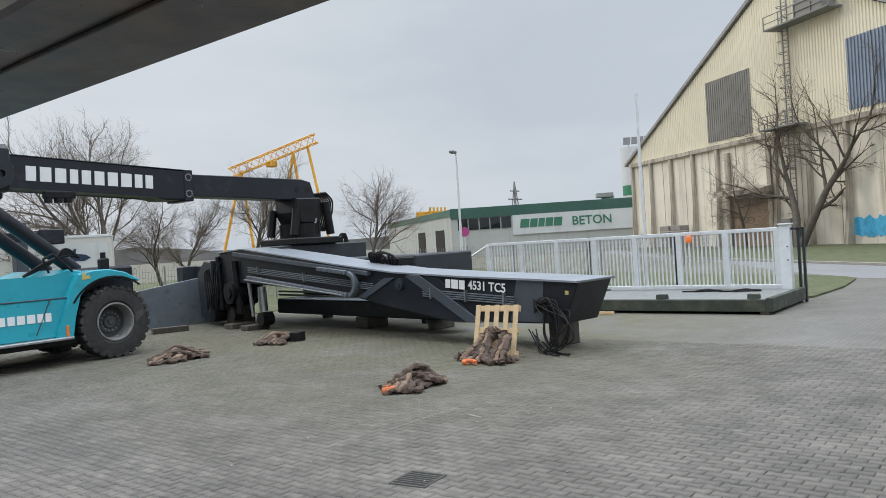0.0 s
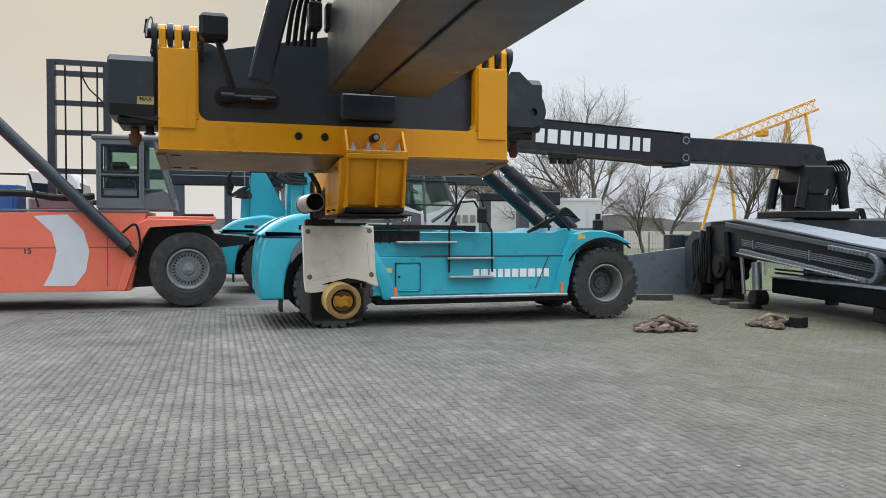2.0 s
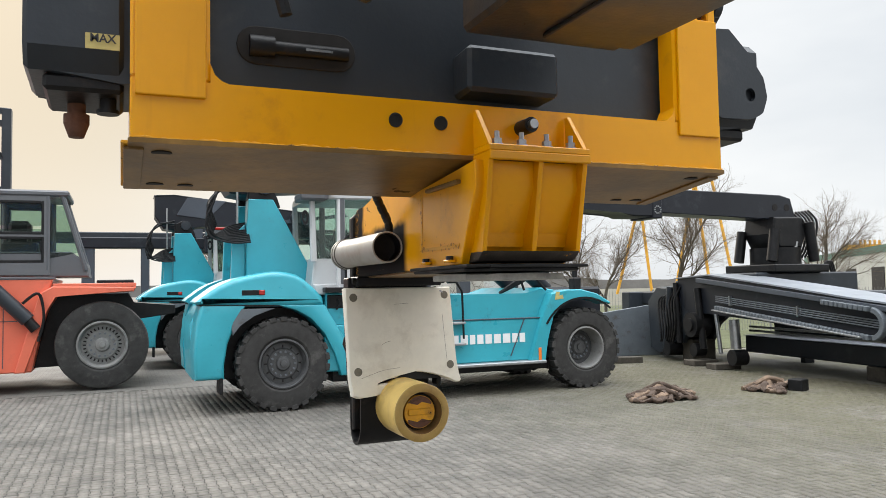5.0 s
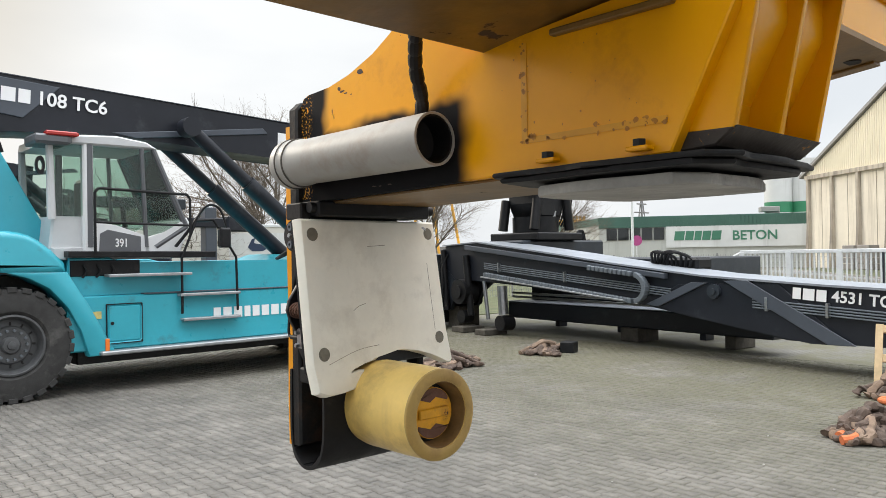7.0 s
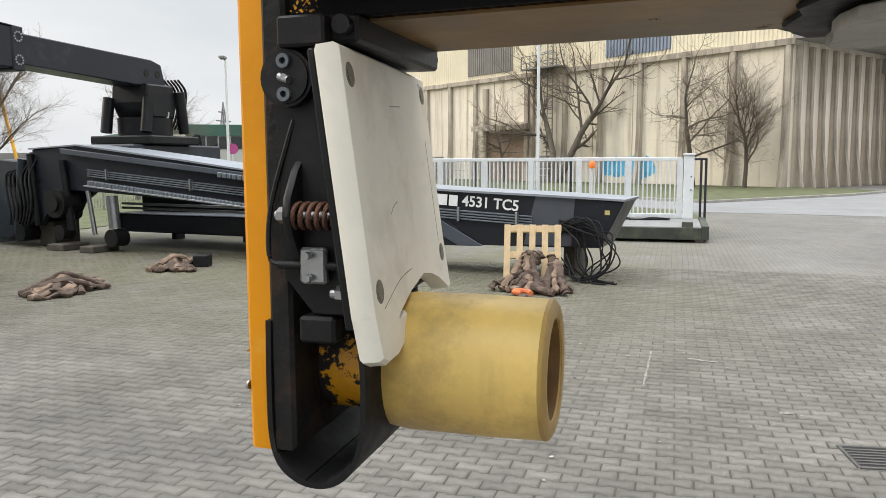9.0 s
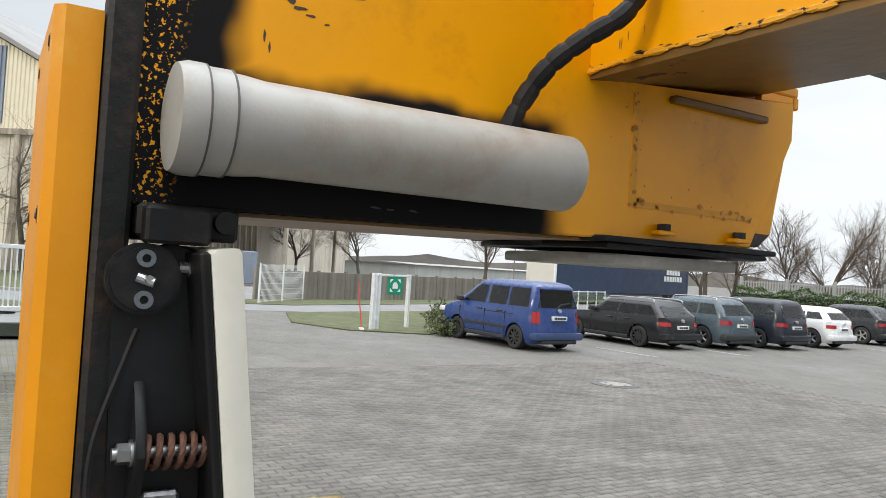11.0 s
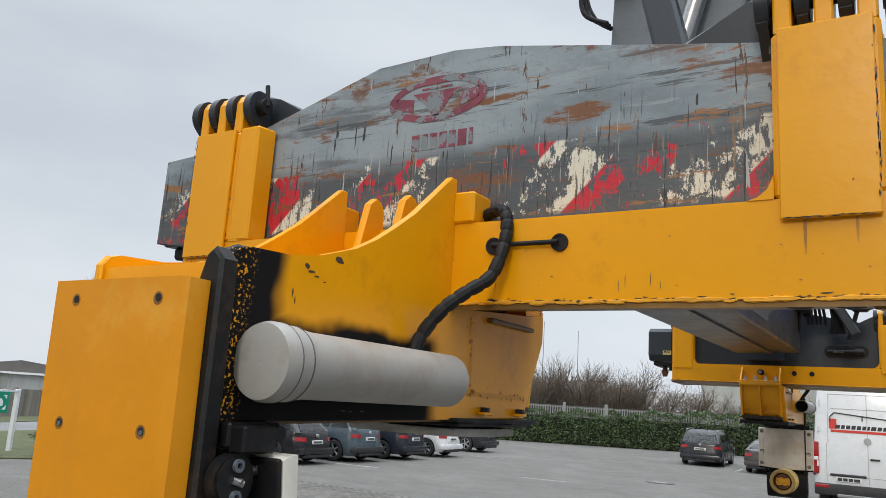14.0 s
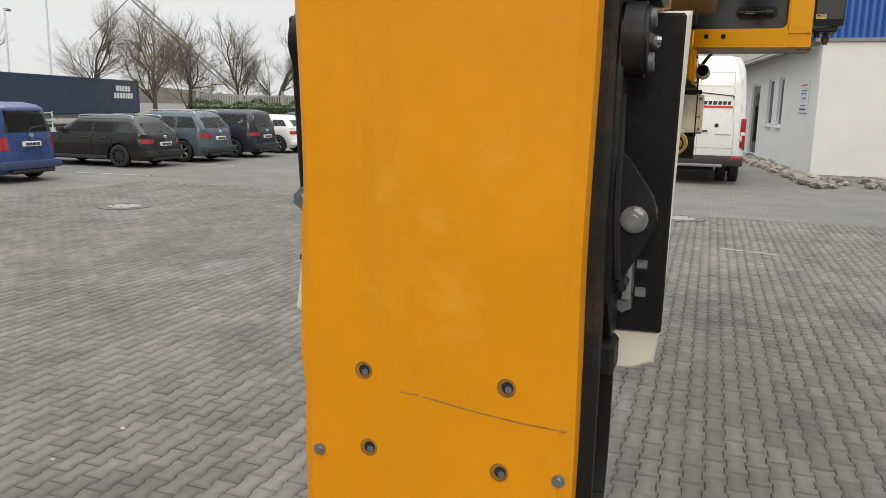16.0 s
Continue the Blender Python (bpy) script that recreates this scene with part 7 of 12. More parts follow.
    for ob in [cab] + list(cab.children_recursive):
        for v in ob.data.vertices:
            v.co.x = -3.5 + (v.co.x + 3.45) * 0.88
    # hinged stay on the flank
    b = bm_new()
    cyl(b, (-5.75, -1.75, 4.62), (-2.8, -1.65, 1.55), 0.15, 16)
    cyl(b, (-5.70, -1.75, 4.56), (-5.86, -1.75, 4.74), 0.07, 12)
    ring(b, (-5.93, -1.75, 4.83), (0, 1, 0), [(-0.05, 0.075), (0.05, 0.075), (0.05, 0.155), (-0.05, 0.155)], 22)
    part("tilt_stay", b, charcoal, tk, "dark tilting stay")
    b = bm_new()
    cyl(b, (-3.1, -1.65, 1.9), (-2.65, -1.65, 1.35), 0.11, 12)
    sweep(b, [(-2.9, -1.7, 1.9), (-2.6, -1.72, 2.1), (-2.5, -1.7, 1.6), (-2.6, -1.7, 1.1)], 0.03, 6)
    part("stay_foot", b, black, tk)
    # mast lattice behind the cab
    b = bm_new()
    for x in (-4.95, -3.55):
        box(b, x - 0.1, x + 0.1, 0.9, 1.15, 2.4, 6.55, 0.01)
    for z in (2.7, 3.55, 4.6, 5.4, 6.2, 6.5):
        box(b, -4.95, -3.55, 0.95, 1.1, z - 0.07, z + 0.07, 0.01)
    part("mast", b, charcoal, tk, "dark lattice mast")
    b = bm_new()
    for x in (-4.6, -4.2, -3.8):
        cyl(b, (x, 0.95, 2.6), (x, 0.95, 6.4), 0.025, 6)
    sweep(b, [(-4.2, 0.9, 6.2), (-4.0, 0.88, 5.8), (-3.7, 0.9, 5.5), (-3.6, 0.92, 5.3)], 0.02, 6)
    part("mast_chain", b, black, tk)
    b = bm_new()
    box(b, -5.3, -3.9, -0.2, 0.7, 2.45, 2.80, 0.06)
    part("engine_cover", b, cab_mid, tk)
    b = bm_new()
    sweep(b, [(-6.8, -1.2, 2.45), (-6.2, -1.2, 2.8), (-5.2, -1.2, 2.85), (-4.4, -1.2, 2.75), (-3.6, -1.2, 2.8)], 0.09, 8)
    part("exhaust_hose", b, black_soft, tk)
    b = bm_new()
    for p, q in (((-6.0, -1.45, 2.45), (-6.0, -1.45, 3.3)), ((-6.0, -1.45, 3.3), (-5.0, -1.45, 3.3)), ((-5.0, -1.45, 3.3), (-4.8, -1.45, 2.5)), ((-8.8, -1.45, 2.4), (-8.8, -1.45, 3.3)), ((-8.8, -1.45, 3.3), (-6.0, -1.45, 3.3))):
        cyl(b, p, q, 0.025, 8)
    part("handrail", b, black, tk)


coral_truck()


# ---------------------------------------------------------------- the dismounted boom and what lies round it
def lying_boom():
    d = Vector((0.13, 0.99, 0)).normalized()
    ang = math.atan2(d.y, d.x)
    at = Matrix.Translation((11.2, 2.3, 0)) @ Matrix.Rotation(ang, 4, "Z")
    # local x runs along the boom, local +y faces the yard's middle (towards -x of the world)
    bo = thing("dismounted_boom", at, "long blue-black crane boom lying on timber blocks", "crane boom")
    b = bm_new()
    prof = [(-0.88, 1.26), (-0.52, 0.52), (0.3, 0.50), (2.6, 0.48), (4.3, 0.74), (5.5, 0.93), (6.2, 1.0), (9.0, 1.20), (10.9, 1.30), (11.9, 1.30), (12.3, 1.6), (12.35, 2.20), (10.9, 2.26), (8.0, 1.93), (6.4, 1.73), (4.2, 1.50), (2.0, 1.38), (0.2, 1.31)]
    prism(b, prof, -1.05, 0.0, "y", 0.02)
    body = part("box_girder", b, boom_black, bo)
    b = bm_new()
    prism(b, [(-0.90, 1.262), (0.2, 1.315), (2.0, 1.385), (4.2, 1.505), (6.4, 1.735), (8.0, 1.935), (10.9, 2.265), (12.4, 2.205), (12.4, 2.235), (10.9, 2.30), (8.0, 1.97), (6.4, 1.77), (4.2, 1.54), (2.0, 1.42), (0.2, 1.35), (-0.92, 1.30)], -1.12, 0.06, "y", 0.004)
    part("top_plate", b, boom_top, bo, "top plate, pale with painted sky sheen and dust")
    b = bm_new()
    prism(b, [(5.0, 1.46), (11.3, 2.10), (11.3, 2.22), (6.0, 1.66), (5.0, 1.56)], 0.0, 0.14, "y", 0.01)
    part("cable_tray", b, boom_grey, bo)
    # wing plates
    b = bm_new()
    prism(b, [(2.75, 1.42), (4.75, 1.36), (5.45, 0.92), (4.3, 0.74), (2.2, 0.46), (1.6, 0.47)], 0.0, 0.035, "y", 0.005)
    part("side_web", b, boom_black, bo)
    b = bm_new()
    prism(b, [(3.30, 1.46), (3.75, 1.44), (1.9, 0.47), (1.45, 0.48)], 0.035, 0.07, "y", 0.005)
    prism(b, [(4.1, 1.40), (4.45, 1.40), (5.5, 0.95), (5.2, 0.92)], 0.035, 0.07, "y", 0.005)
    part("web_rib", b, boom_grey, bo)
    b = bm_new()
    cyl(b, (3.95, 0.0, 1.25), (3.95, 0.10, 1.25), 0.13, 20)
    cyl(b, (3.95, 0.10, 1.25), (3.95, 0.13, 1.25), 0.06, 14)
    part("pivot_boss", b, charcoal, bo)
    # lighter grey-blue rectangle on the girder's flank
    b = bm_new()
    prism(b, [(-0.1, 1.30), (0.55, 1.325), (0.75, 0.53), (-0.05, 0.53)], 0.0, 0.012, "y")
    part("primer_patch", b, boom_grey, bo, "lighter grey-blue patch")
    b = bm_new()
    prism(b, [(-0.80, 1.22), (-0.5, 0.62), (-0.44, 0.62), (-0.70, 1.22)], -0.98, -0.08, "y")
    part("open_end", b, hole_black, bo)
    # hydraulic lines
    for s0, s1, za, zb, n in ((0.6, 3.2, 0.86, 1.0, 4), (4.9, 10.6, 1.13, 1.62, 4)):
        for k in range(n):
            b = bm_new()
            cyl(b, (s0, 0.05, za + 0.045 * k), (s1, 0.05, zb + 0.045 * k), 0.014, 6)
            part("hydraulic_line", b, grey_steel, bo)
        for f in (0.1, 0.5, 0.9):
            b = bm_new()
            x = s0 + (s1 - s0) * f
            z = za + (zb - za) * f
            box(b, x - 0.02, x + 0.02, 0.0, 0.085, z - 0.04, z + 0.19, 0.004)
            part("pipe_clamp", b, zinc, bo)
    # energy chain
    chain = []
    for i in range(46):
        f = i / 45
        chain.append((10.4 - 4.6 * f, 1.47 - 0.46 * f))
    for i in range(1, 12):
        a = -math.pi / 2 - math.pi * i / 12
        chain.append((5.7 + 0.26 * math.cos(a), 1.27 + 0.26 * math.sin(a)))
    for i in range(10):
        chain.append((5.8 + 0.12 * i, 1.55 + 0.012 * i))
    me = None
    for i, (x, z) in enumerate(chain):
        nx, nz = chain[min(i + 1, len(chain) - 1)]
        px, pz = chain[max(i - 1, 0)]
        a = math.atan2(nz - pz, nx - px)
        if me is None:
            b = bm_new()
            box(b, -0.045, 0.045, 0.08, 0.22, -0.05, 0.05, 0.012)
            me = mesh_from("chain_link", b, grey_steel)
        o = new("chain_link", me)
        o.parent = bo
        o.matrix_basis = Matrix.Translation((x, 0, z)) @ Matrix.Rotation(-a, 4, "Y")
    b = bm_new()
    prism(b, [(5.9, 1.0), (10.5, 1.40), (10.5, 1.43), (5.9, 1.03)], 0.06, 0.26, "y", 0.004)
    part("chain_tray", b, tread, bo)
    # end hinge
    for y in (-0.95, -0.1):
        b = bm_new()
        prism(b, [(11.3, 2.2), (12.5, 2.15), (12.75, 1.2), (12.6, 0.55), (12.2, 0.5), (11.9, 1.0), (11.4, 1.25)], y - 0.06, y + 0.06, "y", 0.02)
        part("hinge_plate", b, charcoal, bo)
    for x, y0, y1, z, r in ((12.35, -1.15, 0.1, 0.72, 0.14), (11.45, -0.2, 0.24, 1.02, 0.32), (11.45, 0.24, 0.30, 1.02, 0.17), (11.40, -0.1, 0.2, 0.38, 0.17), (12.75, -1.0, 0.15, 0.32, 0.20), (9.9, -0.2, 0.15, 0.30, 0.19), (13.0, -1.0, 0.1, 1.5, 0.16)):
        b = bm_new()
        cyl(b, (x, y0, z), (x, y1, z), r, 22)
        part("hinge_roller", b, black, bo)
    for x0, z0, x1, z1, r, mt in ((11.15, 0.42, 11.35, 1.95, 0.09, black), (12.2, 0.5, 12.35, 2.1, 0.07, black), (12.9, 0.3, 12.6, 2.0, 0.10, charcoal)):
        b = bm_new()
        cyl(b, (x0, 0.06, z0), (x1, 0.06, z1), r, 12)
        part("strut", b, mt, bo)
    b = bm_new()
    prism(b, [(12.3, 0.62), (12.2, 1.9), (13.5, 2.0), (14.0, 1.6), (13.9, 0.25), (13.4, 0.12)], -1.0, -0.05, "y", 0.03)
    part("end_frame", b, charcoal, bo, "dark end frame with hoses")
    for k in range(7):
        b = bm_new()
        sweep(b, [(12.2 + 0.1 * k, 0.0, 2.0 - 0.04 * k), (12.3 + 0.13 * k, 0.14, 1.6), (12.25 + 0.12 * k, 0.16, 1.0 - 0.05 * k), (12.5 + 0.1 * k, 0.1, 0.5)], 0.025, 6)
        part("hose", b, black_soft, bo)
    b = bm_new()
    cyl(b, (10.5, 0.02, 0.35), (10.65, 0.02, 1.3), 0.05, 12)
    cyl(b, (9.9, 0.02, 0.5), (9.95, 0.02, 1.2), 0.12, 14)
    part("jack_rod", b, zinc, bo)
    # second beam underneath and behind
    b = bm_new()
    box(b, 3.6, 11.2, -1.9, -1.2, 0.30, 0.72, 0.03)
    part("under_beam", b, boom_black, bo)
    # the lower beam's top gets the same painted sky sheen
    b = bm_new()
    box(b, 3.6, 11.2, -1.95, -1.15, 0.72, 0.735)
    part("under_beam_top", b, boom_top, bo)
    # dark framework behind the girder
    b = bm_new()
    box(b, 5.2, 11.6, -2.9, -2.4, 0.62, 1.12, 0.03)
    part("rear_beam", b, boom_black, bo)
    for x in (6.0, 8.4, 10.6):
        b = bm_new()
        box(b, x, x + 0.16, -2.8, -2.5, 0.0, 0.62, 0.01)
        part("rear_beam_foot", b, boom_black, bo)
    for z in (0.82, 0.92):
        b = bm_new()
        cyl(b, (5.6, -1.1, z), (10.8, -1.05, z + 0.05), 0.028, 8)
        part("hydraulic_pipe", b, zinc, bo)
    part("lettering", text_bm("4531 TC5", 0.25, 0.004), white_ink, bo, "white model number", facing(1.34, 0.014, 1.19, 0, 1) @ Matrix.Rotation(radians(-4.0), 4, "Z"))
    part("lettering", bars_bm([0.14, 0.19, 0.16], 0.185, 0.035, 0.004), white_ink, bo, "", facing(2.2, 0.04, 1.25, 0, 1) @ Matrix.Rotation(radians(-4.0), 4, "Z"))
    b = bm_new()
    box(b, -0.66, -0.58, 0.0, 0.006, 1.05, 1.12)
    part("sticker", b, label_y, bo)
    rnd = random.Random(5)
    for k in range(13):
        b = bm_new()
        o = rnd.uniform(-0.12, 0.12)
        rad = rnd.uniform(0.28, 0.52)
        x0 = -0.3 - rnd.uniform(0.0, 0.25)
        j = [rnd.uniform(-0.13, 0.13) for _ in range(8)]
        if k % 3 == 0:
            sweep(b, [(0.15, 0.02, 0.95 - 0.02 * k), (x0 + 0.25, 0.12 + o, 0.70 + j[0]), (x0 + 0.1 + j[1], 0.16 + o, 0.35), (x0 + j[2], 0.22 + o, 0.10), (x0 - 0.15 + j[3], 0.30 + o, 0.02), (x0 - 0.35 + j[4], 0.34 + o, 0.02)], 0.014, 6)
        else:
            sweep(b, [(0.15, 0.02, 0.95 - 0.02 * k), (x0 + j[5], 0.16 + o, 0.88 + j[0]), (x0 - rad * 0.7 + j[1], 0.22 + o, 0.52 + j[2]), (x0 - rad * 0.45 + j[3], 0.26 + o, 0.12 + abs(j[4])), (x0 + 0.15 + j[6], 0.28 + o, 0.04), (x0 + 0.45 + j[7], 0.2, 0.30 + j[0])], 0.013, 6)
        part("hose", b, black_soft, bo)
    # blocks
    for s, y, w, h in ((7.0, -1.5, 0.5, 0.30), (11.3, 0.05, 0.5, 0.14), (10.3, 0.1, 0.42, 0.14), (4.75, -1.9, 0.24, 0.40), (0.1, -0.80, 0.2, 0.50), (12.35, -0.6, 0.5, 0.58)):
        b = bm_new()
        box(b, -w / 2, w / 2, -0.35, 0.35, 0, h, 0.015)
        solo("timber_block", b, old_wood, at @ Matrix.Translation((s, y, 0)), "dark weathered timber block under the boom", "timber block", "timber blocks")
    for k in range(6):
        b = bm_new()
        sweep(b, [(5.2 + 0.1 * k, -0.9, 1.6), (5.1 + 0.12 * k, -0.8, 1.85 + 0.04 * (k % 3)), (5.5 + 0.1 * k, -0.75, 1.95), (5.8 + 0.05 * k, -0.9, 1.65)], 0.03, 6)
        part("hose_loop", b, black_soft, bo)
    b = bm_new()
    box(b, 5.0, 6.2, -1.4, -0.9, 1.6, 1.85, 0.05)
    part("valve_block", b, black, bo, "dark valve block with hose loops")
    return at


boom_at = lying_boom()
# grey ramp plate and timber beyond the boom
b = bm_new()
prism(b, [(0, 0.0), (0, 1.05), (3.6, 1.55), (3.7, 0.0)], -0.06, 0.06, "y", 0.01)
solo("steel_plate", b, grey_steel, Matrix.Translation((10.4, 17.2, 0)) @ Matrix.Rotation(radians(-14), 4, "Z"), "grey tapered steel plate standing on edge", "steel plate")
b = bm_new()
box(b, -0.5, 0.5, -0.15, 0.15, 0, 0.16, 0.01)
solo("timber_beam", b, old_wood, Matrix.Translation((11.3, 15.0, 0)) @ Matrix.Rotation(radians(-20), 4, "Z"), "dark timber beam on mossy paving", "timber block", "timber blocks")


def far_stacker(at, beam, posts, label, bz=3.62):
    """A parked dark stacker behind the others: low chassis, upright posts and a level boom."""
    st = thing("parked_stacker", at, label, "truck", HND)
    b = bm_new()
    box(b, *beam, -0.3, 0.3, bz, bz + 0.38, 0.03)
    box(b, beam[1] - 0.9, beam[1] + 0.2, -0.4, 0.4, bz - 0.17, bz + 0.5, 0.05)
    part("boom", b, boom_black, st)
    for x, w, z in posts:
        b = bm_new()
        box(b, x - w, x + w, -0.25, 0.25, 1.2, z, 0.03)
        part("post", b, boom_grey, st)
    b = bm_new()
    box(b, beam[0] - 0.5, beam[1] + 0.3, -1.2, 1.2, 0.85, 1.6, 0.06)
    part("chassis", b, charcoal, st)
    for x in (beam[0] + 0.4, beam[1] - 0.6):
        for y, o in ((-1.1, -1), (1.1, 1)):
            big_wheel(st, x, y, 0.75, 0.45, o, dark_rim)
    return st


far_stacker(Matrix.Translation((0, 26.6, 0)), (-2.3, 2.6), ((-2.05, 0.2, 4.0), (-0.25, 0.14, 3.7), (1.05, 0.16, 4.6), (1.5, 0.16, 4.6)), "dark parked stacker with a level boom, behind the teal handlers")
far_stacker(Matrix.Translation((10.99, 29.47, 0)), (0.0, 3.80), ((2.23, 0.25, 4.1), (0.33, 0.22, 3.6)), "dark parked stacker, boom lowered, beside a pale trailer", 3.27)


def crumple(b):
    """Slack cloth: flattened, creased and lying on the ground."""
    for v in b.verts:
        p = v.co.copy()
        v.co.z *= 0.78
        v.co += noise.noise_vector(p * 9) * 0.030 + noise.noise_vector(p * 34) * 0.010
        v.co.z = max(0.004, v.co.z)


def sling_heap(name, at, n, spread, seed, mats, label, bag=None):
    """A heap of soft round slings: each one a flattened tube folded back on itself."""
    hp = thing(name, at, label, "lifting sling", "lifting slings")
    rnd = random.Random(seed)
    for k in range(n):
        b = bm_new()
        a = rnd.gauss(0.0, 0.5)
        L = spread * rnd.uniform(0.75, 1.1)
        w = spread * rnd.uniform(0.10, 0.22)
        ox, oy = rnd.uniform(-0.25, 0.25) * spread, rnd.uniform(-0.28, 0.28) * spread
        lift = 0.075 * (k // 3)
        r = rnd.uniform(0.042, 0.066)
        line = []
        turn = rnd.choice((-1, 1))
        for u, v in ((-1.0, 0.5), (-0.55, 1.0), (0.0, 0.9), (0.55, 1.05), (0.95, 0.6), (1.02, -0.2), (0.7, -0.9), (0.1, -1.0), (-0.5, -0.8)):
            x, y = turn * u * L, v * w + 0.25 * w * math.sin(3 * u + k)
            px, py = ox + x * math.cos(a) - y * math.sin(a), oy + x * math.sin(a) + y * math.cos(a)
            d = math.hypot(px, py * 1.6) / (spread * 1.1)
            line.append((px, py, r * 0.8 + max(0.0, 1 - d) * (lift + 0.05) + rnd.uniform(0, 0.025)))
        sweep(b, line, [r * (0.6 + 0.7 * rnd.random()) for _ in range(26)], 10, 6)
        crumple(b)
        part("round_sling", b, mats[k % len(mats)], hp)
    for cx, cy, rr in bag or ():
        b = bm_new()
        sweep(b, [(cx - rr * 1.6, cy, rr * 0.5), (cx - rr * 0.6, cy - rr * 0.7, rr * 0.6), (cx + rr * 0.9, cy - rr * 0.5, rr * 0.7), (cx + rr * 1.3, cy + rr * 0.5, rr * 0.6), (cx, cy + rr * 0.8, rr * 0.5)], rr * 0.45, 9, 6)
        part("eye_loop", b, sling_b, hp, "bright orange sling eye")
    return hp


sling_heap("sling_heap", Matrix.Translation((8.11, 9.33, 0)), 13, 0.62, 1, [sling_a, sling_c, sling_a], "heap of brown folded lifting slings on the paving")
sling_heap("sling_heap", Matrix.Translation((10.57, 9.26, 0)), 10, 0.46, 2, [sling_a, sling_c], "heap of brown lifting slings beside a black box")
sling_heap("sling_heap", Matrix.Translation((7.62, 2.34, 0)), 14, 0.54, 3, [sling_a, sling_a, sling_c], "heap of brown slings with an orange sling eye", [(-0.50, 0.06, 0.105)])
pile = sling_heap("sling_heap", Matrix.Translation((9.9, 2.62, 0)) @ Matrix.Rotation(radians(80), 4, "Z"), 7, 0.46, 4, [sling_a, sling_c, sling_a], "heap of brown slings piled against a pallet", [(0.02, 0.44, 0.085)])
rnd = random.Random(14)
for k in range(9):
    b = bm_new()
    x0, x1 = rnd.uniform(-0.28, 0.28), -0.5 + 0.125 * k
    top = rnd.uniform(0.55, 0.78) - abs(x1) * 0.3
    sweep(b, [(x0, -0.26, top), (x0 * 0.7 + x1 * 0.3, -0.20, top * 0.86), (x0 * 0.4 + x1 * 0.6, -0.02, top * 0.5), (x1, 0.16, 0.16), (x1 * 1.15, 0.26, 0.055)], [rnd.uniform(0.036, 0.07) for _ in range(20)], 10, 6)
    crumple(b)
    part("round_sling", b, (sling_a, sling_c, sling_a)[k % 3], pile)
b = bm_new()
box(b, -0.14, 0.14, -0.14, 0.14, 0, 0.22, 0.015)
solo("black_box", b, black_soft, Matrix.Translation((10.95, 8.95, 0)) @ Matrix.Rotation(0.3, 4, "Z"), "small black plastic box beside slings", "box")


b = bm_new()
box(b, 0, 1.25, -0.06, 0.06, 0, 0.07, 0.006)
solo("timber_plank", b, pallet_wood, Matrix.Translation((16.85, 4.95, 0.004)) @ Matrix.Rotation(radians(-86), 4, "Z"), "light wooden plank lying before the steel deck", "timber plank")


def tipper_lorry():
    """A parked lorry behind the coral machine: white cab, blue tipping body. x runs to its nose."""
    lo = thing("tipper_lorry", Matrix.Translation((-6.73, 24.0, 0)), "white lorry with a blue tipping body, parked", "lorry", "lorries")
    white, blue = paint("white_lorry_paint", (0.66, 0.66, 0.65), 0.4, var=0.06, scale=2), paint("blue_tipper_paint", (0.02, 0.085, 0.27), 0.5, var=0.15, scale=1.5, streak=((0.06, 0.09, 0.2), 0.3, 3))
    b = bm_new()
    prism(b, [(0.0, 0.9), (1.75, 0.9), (1.82, 2.3), (1.6, 3.55), (1.35, 3.85), (0.1, 3.92), (0.0, 3.8)], 0.0, 2.45, "y", 0.05)
    cab = part("cab", b, white, lo, "white lorry cab")
    for y0, y1 in ((-0.012, 0.004), (2.446, 2.462)):
        b = bm_new()
        prism(b, [(0.22, 2.72), (1.55, 2.62), (1.42, 3.42), (0.22, 3.48)], y0, y1, "y")
        part("side_window", b, car_glass, cab)
    b = bm_new()
    prism(b, [(1.785, 2.5), (1.80, 2.5), (1.62, 3.5), (1.605, 3.5)], 0.15, 2.3, "y")
    part("windscreen", b, car_glass, cab)
    b = bm_new()
    box(b, 1.55, 1.75, -0.28, -0.02, 2.7, 3.3, 0.05, 2)
    part("mirror", b, black, cab)
    b = bm_new()
    box(b, -5.6, 1.6, 0.7, 1.75, 0.75, 1.05, 0.03)
    part("chassis", b, charcoal, lo)
    b = bm_new()
    prism(b, [(-5.7, 1.25), (-0.35, 1.15), (-0.25, 3.40), (-5.7, 3.40)], 0.0, 2.45, "y", 0.02)
    body = part("tipping_body", b, blue, lo, "blue steel tipping body")
    for k in range(9):
        b = bm_new()
        box(b, -5.6 + 0.64 * k, -5.5 + 0.64 * k, -0.06, 0.0, 1.25, 3.36, 0.01)
        part("rib", b, blue, body)
    for x in (0.95, -3.2, -4.5):
        for y in (0.16, 2.29):
            b = bm_new()
            ring(b, (x, y, 0.5), (0, 1, 0), [(-0.15, 0.28), (-0.15, 0.46), (-0.11, 0.5), (0.11, 0.5), (0.15, 0.46), (0.15, 0.28)], 24)
            w = part("wheel", b, tyre_mat, lo)
            b = bm_new()
            cyl(b, (x, y - 0.1, 0.5), (x, y + 0.1, 0.5), 0.29, 18)
            part("rim", b, white, w)


tipper_lorry()


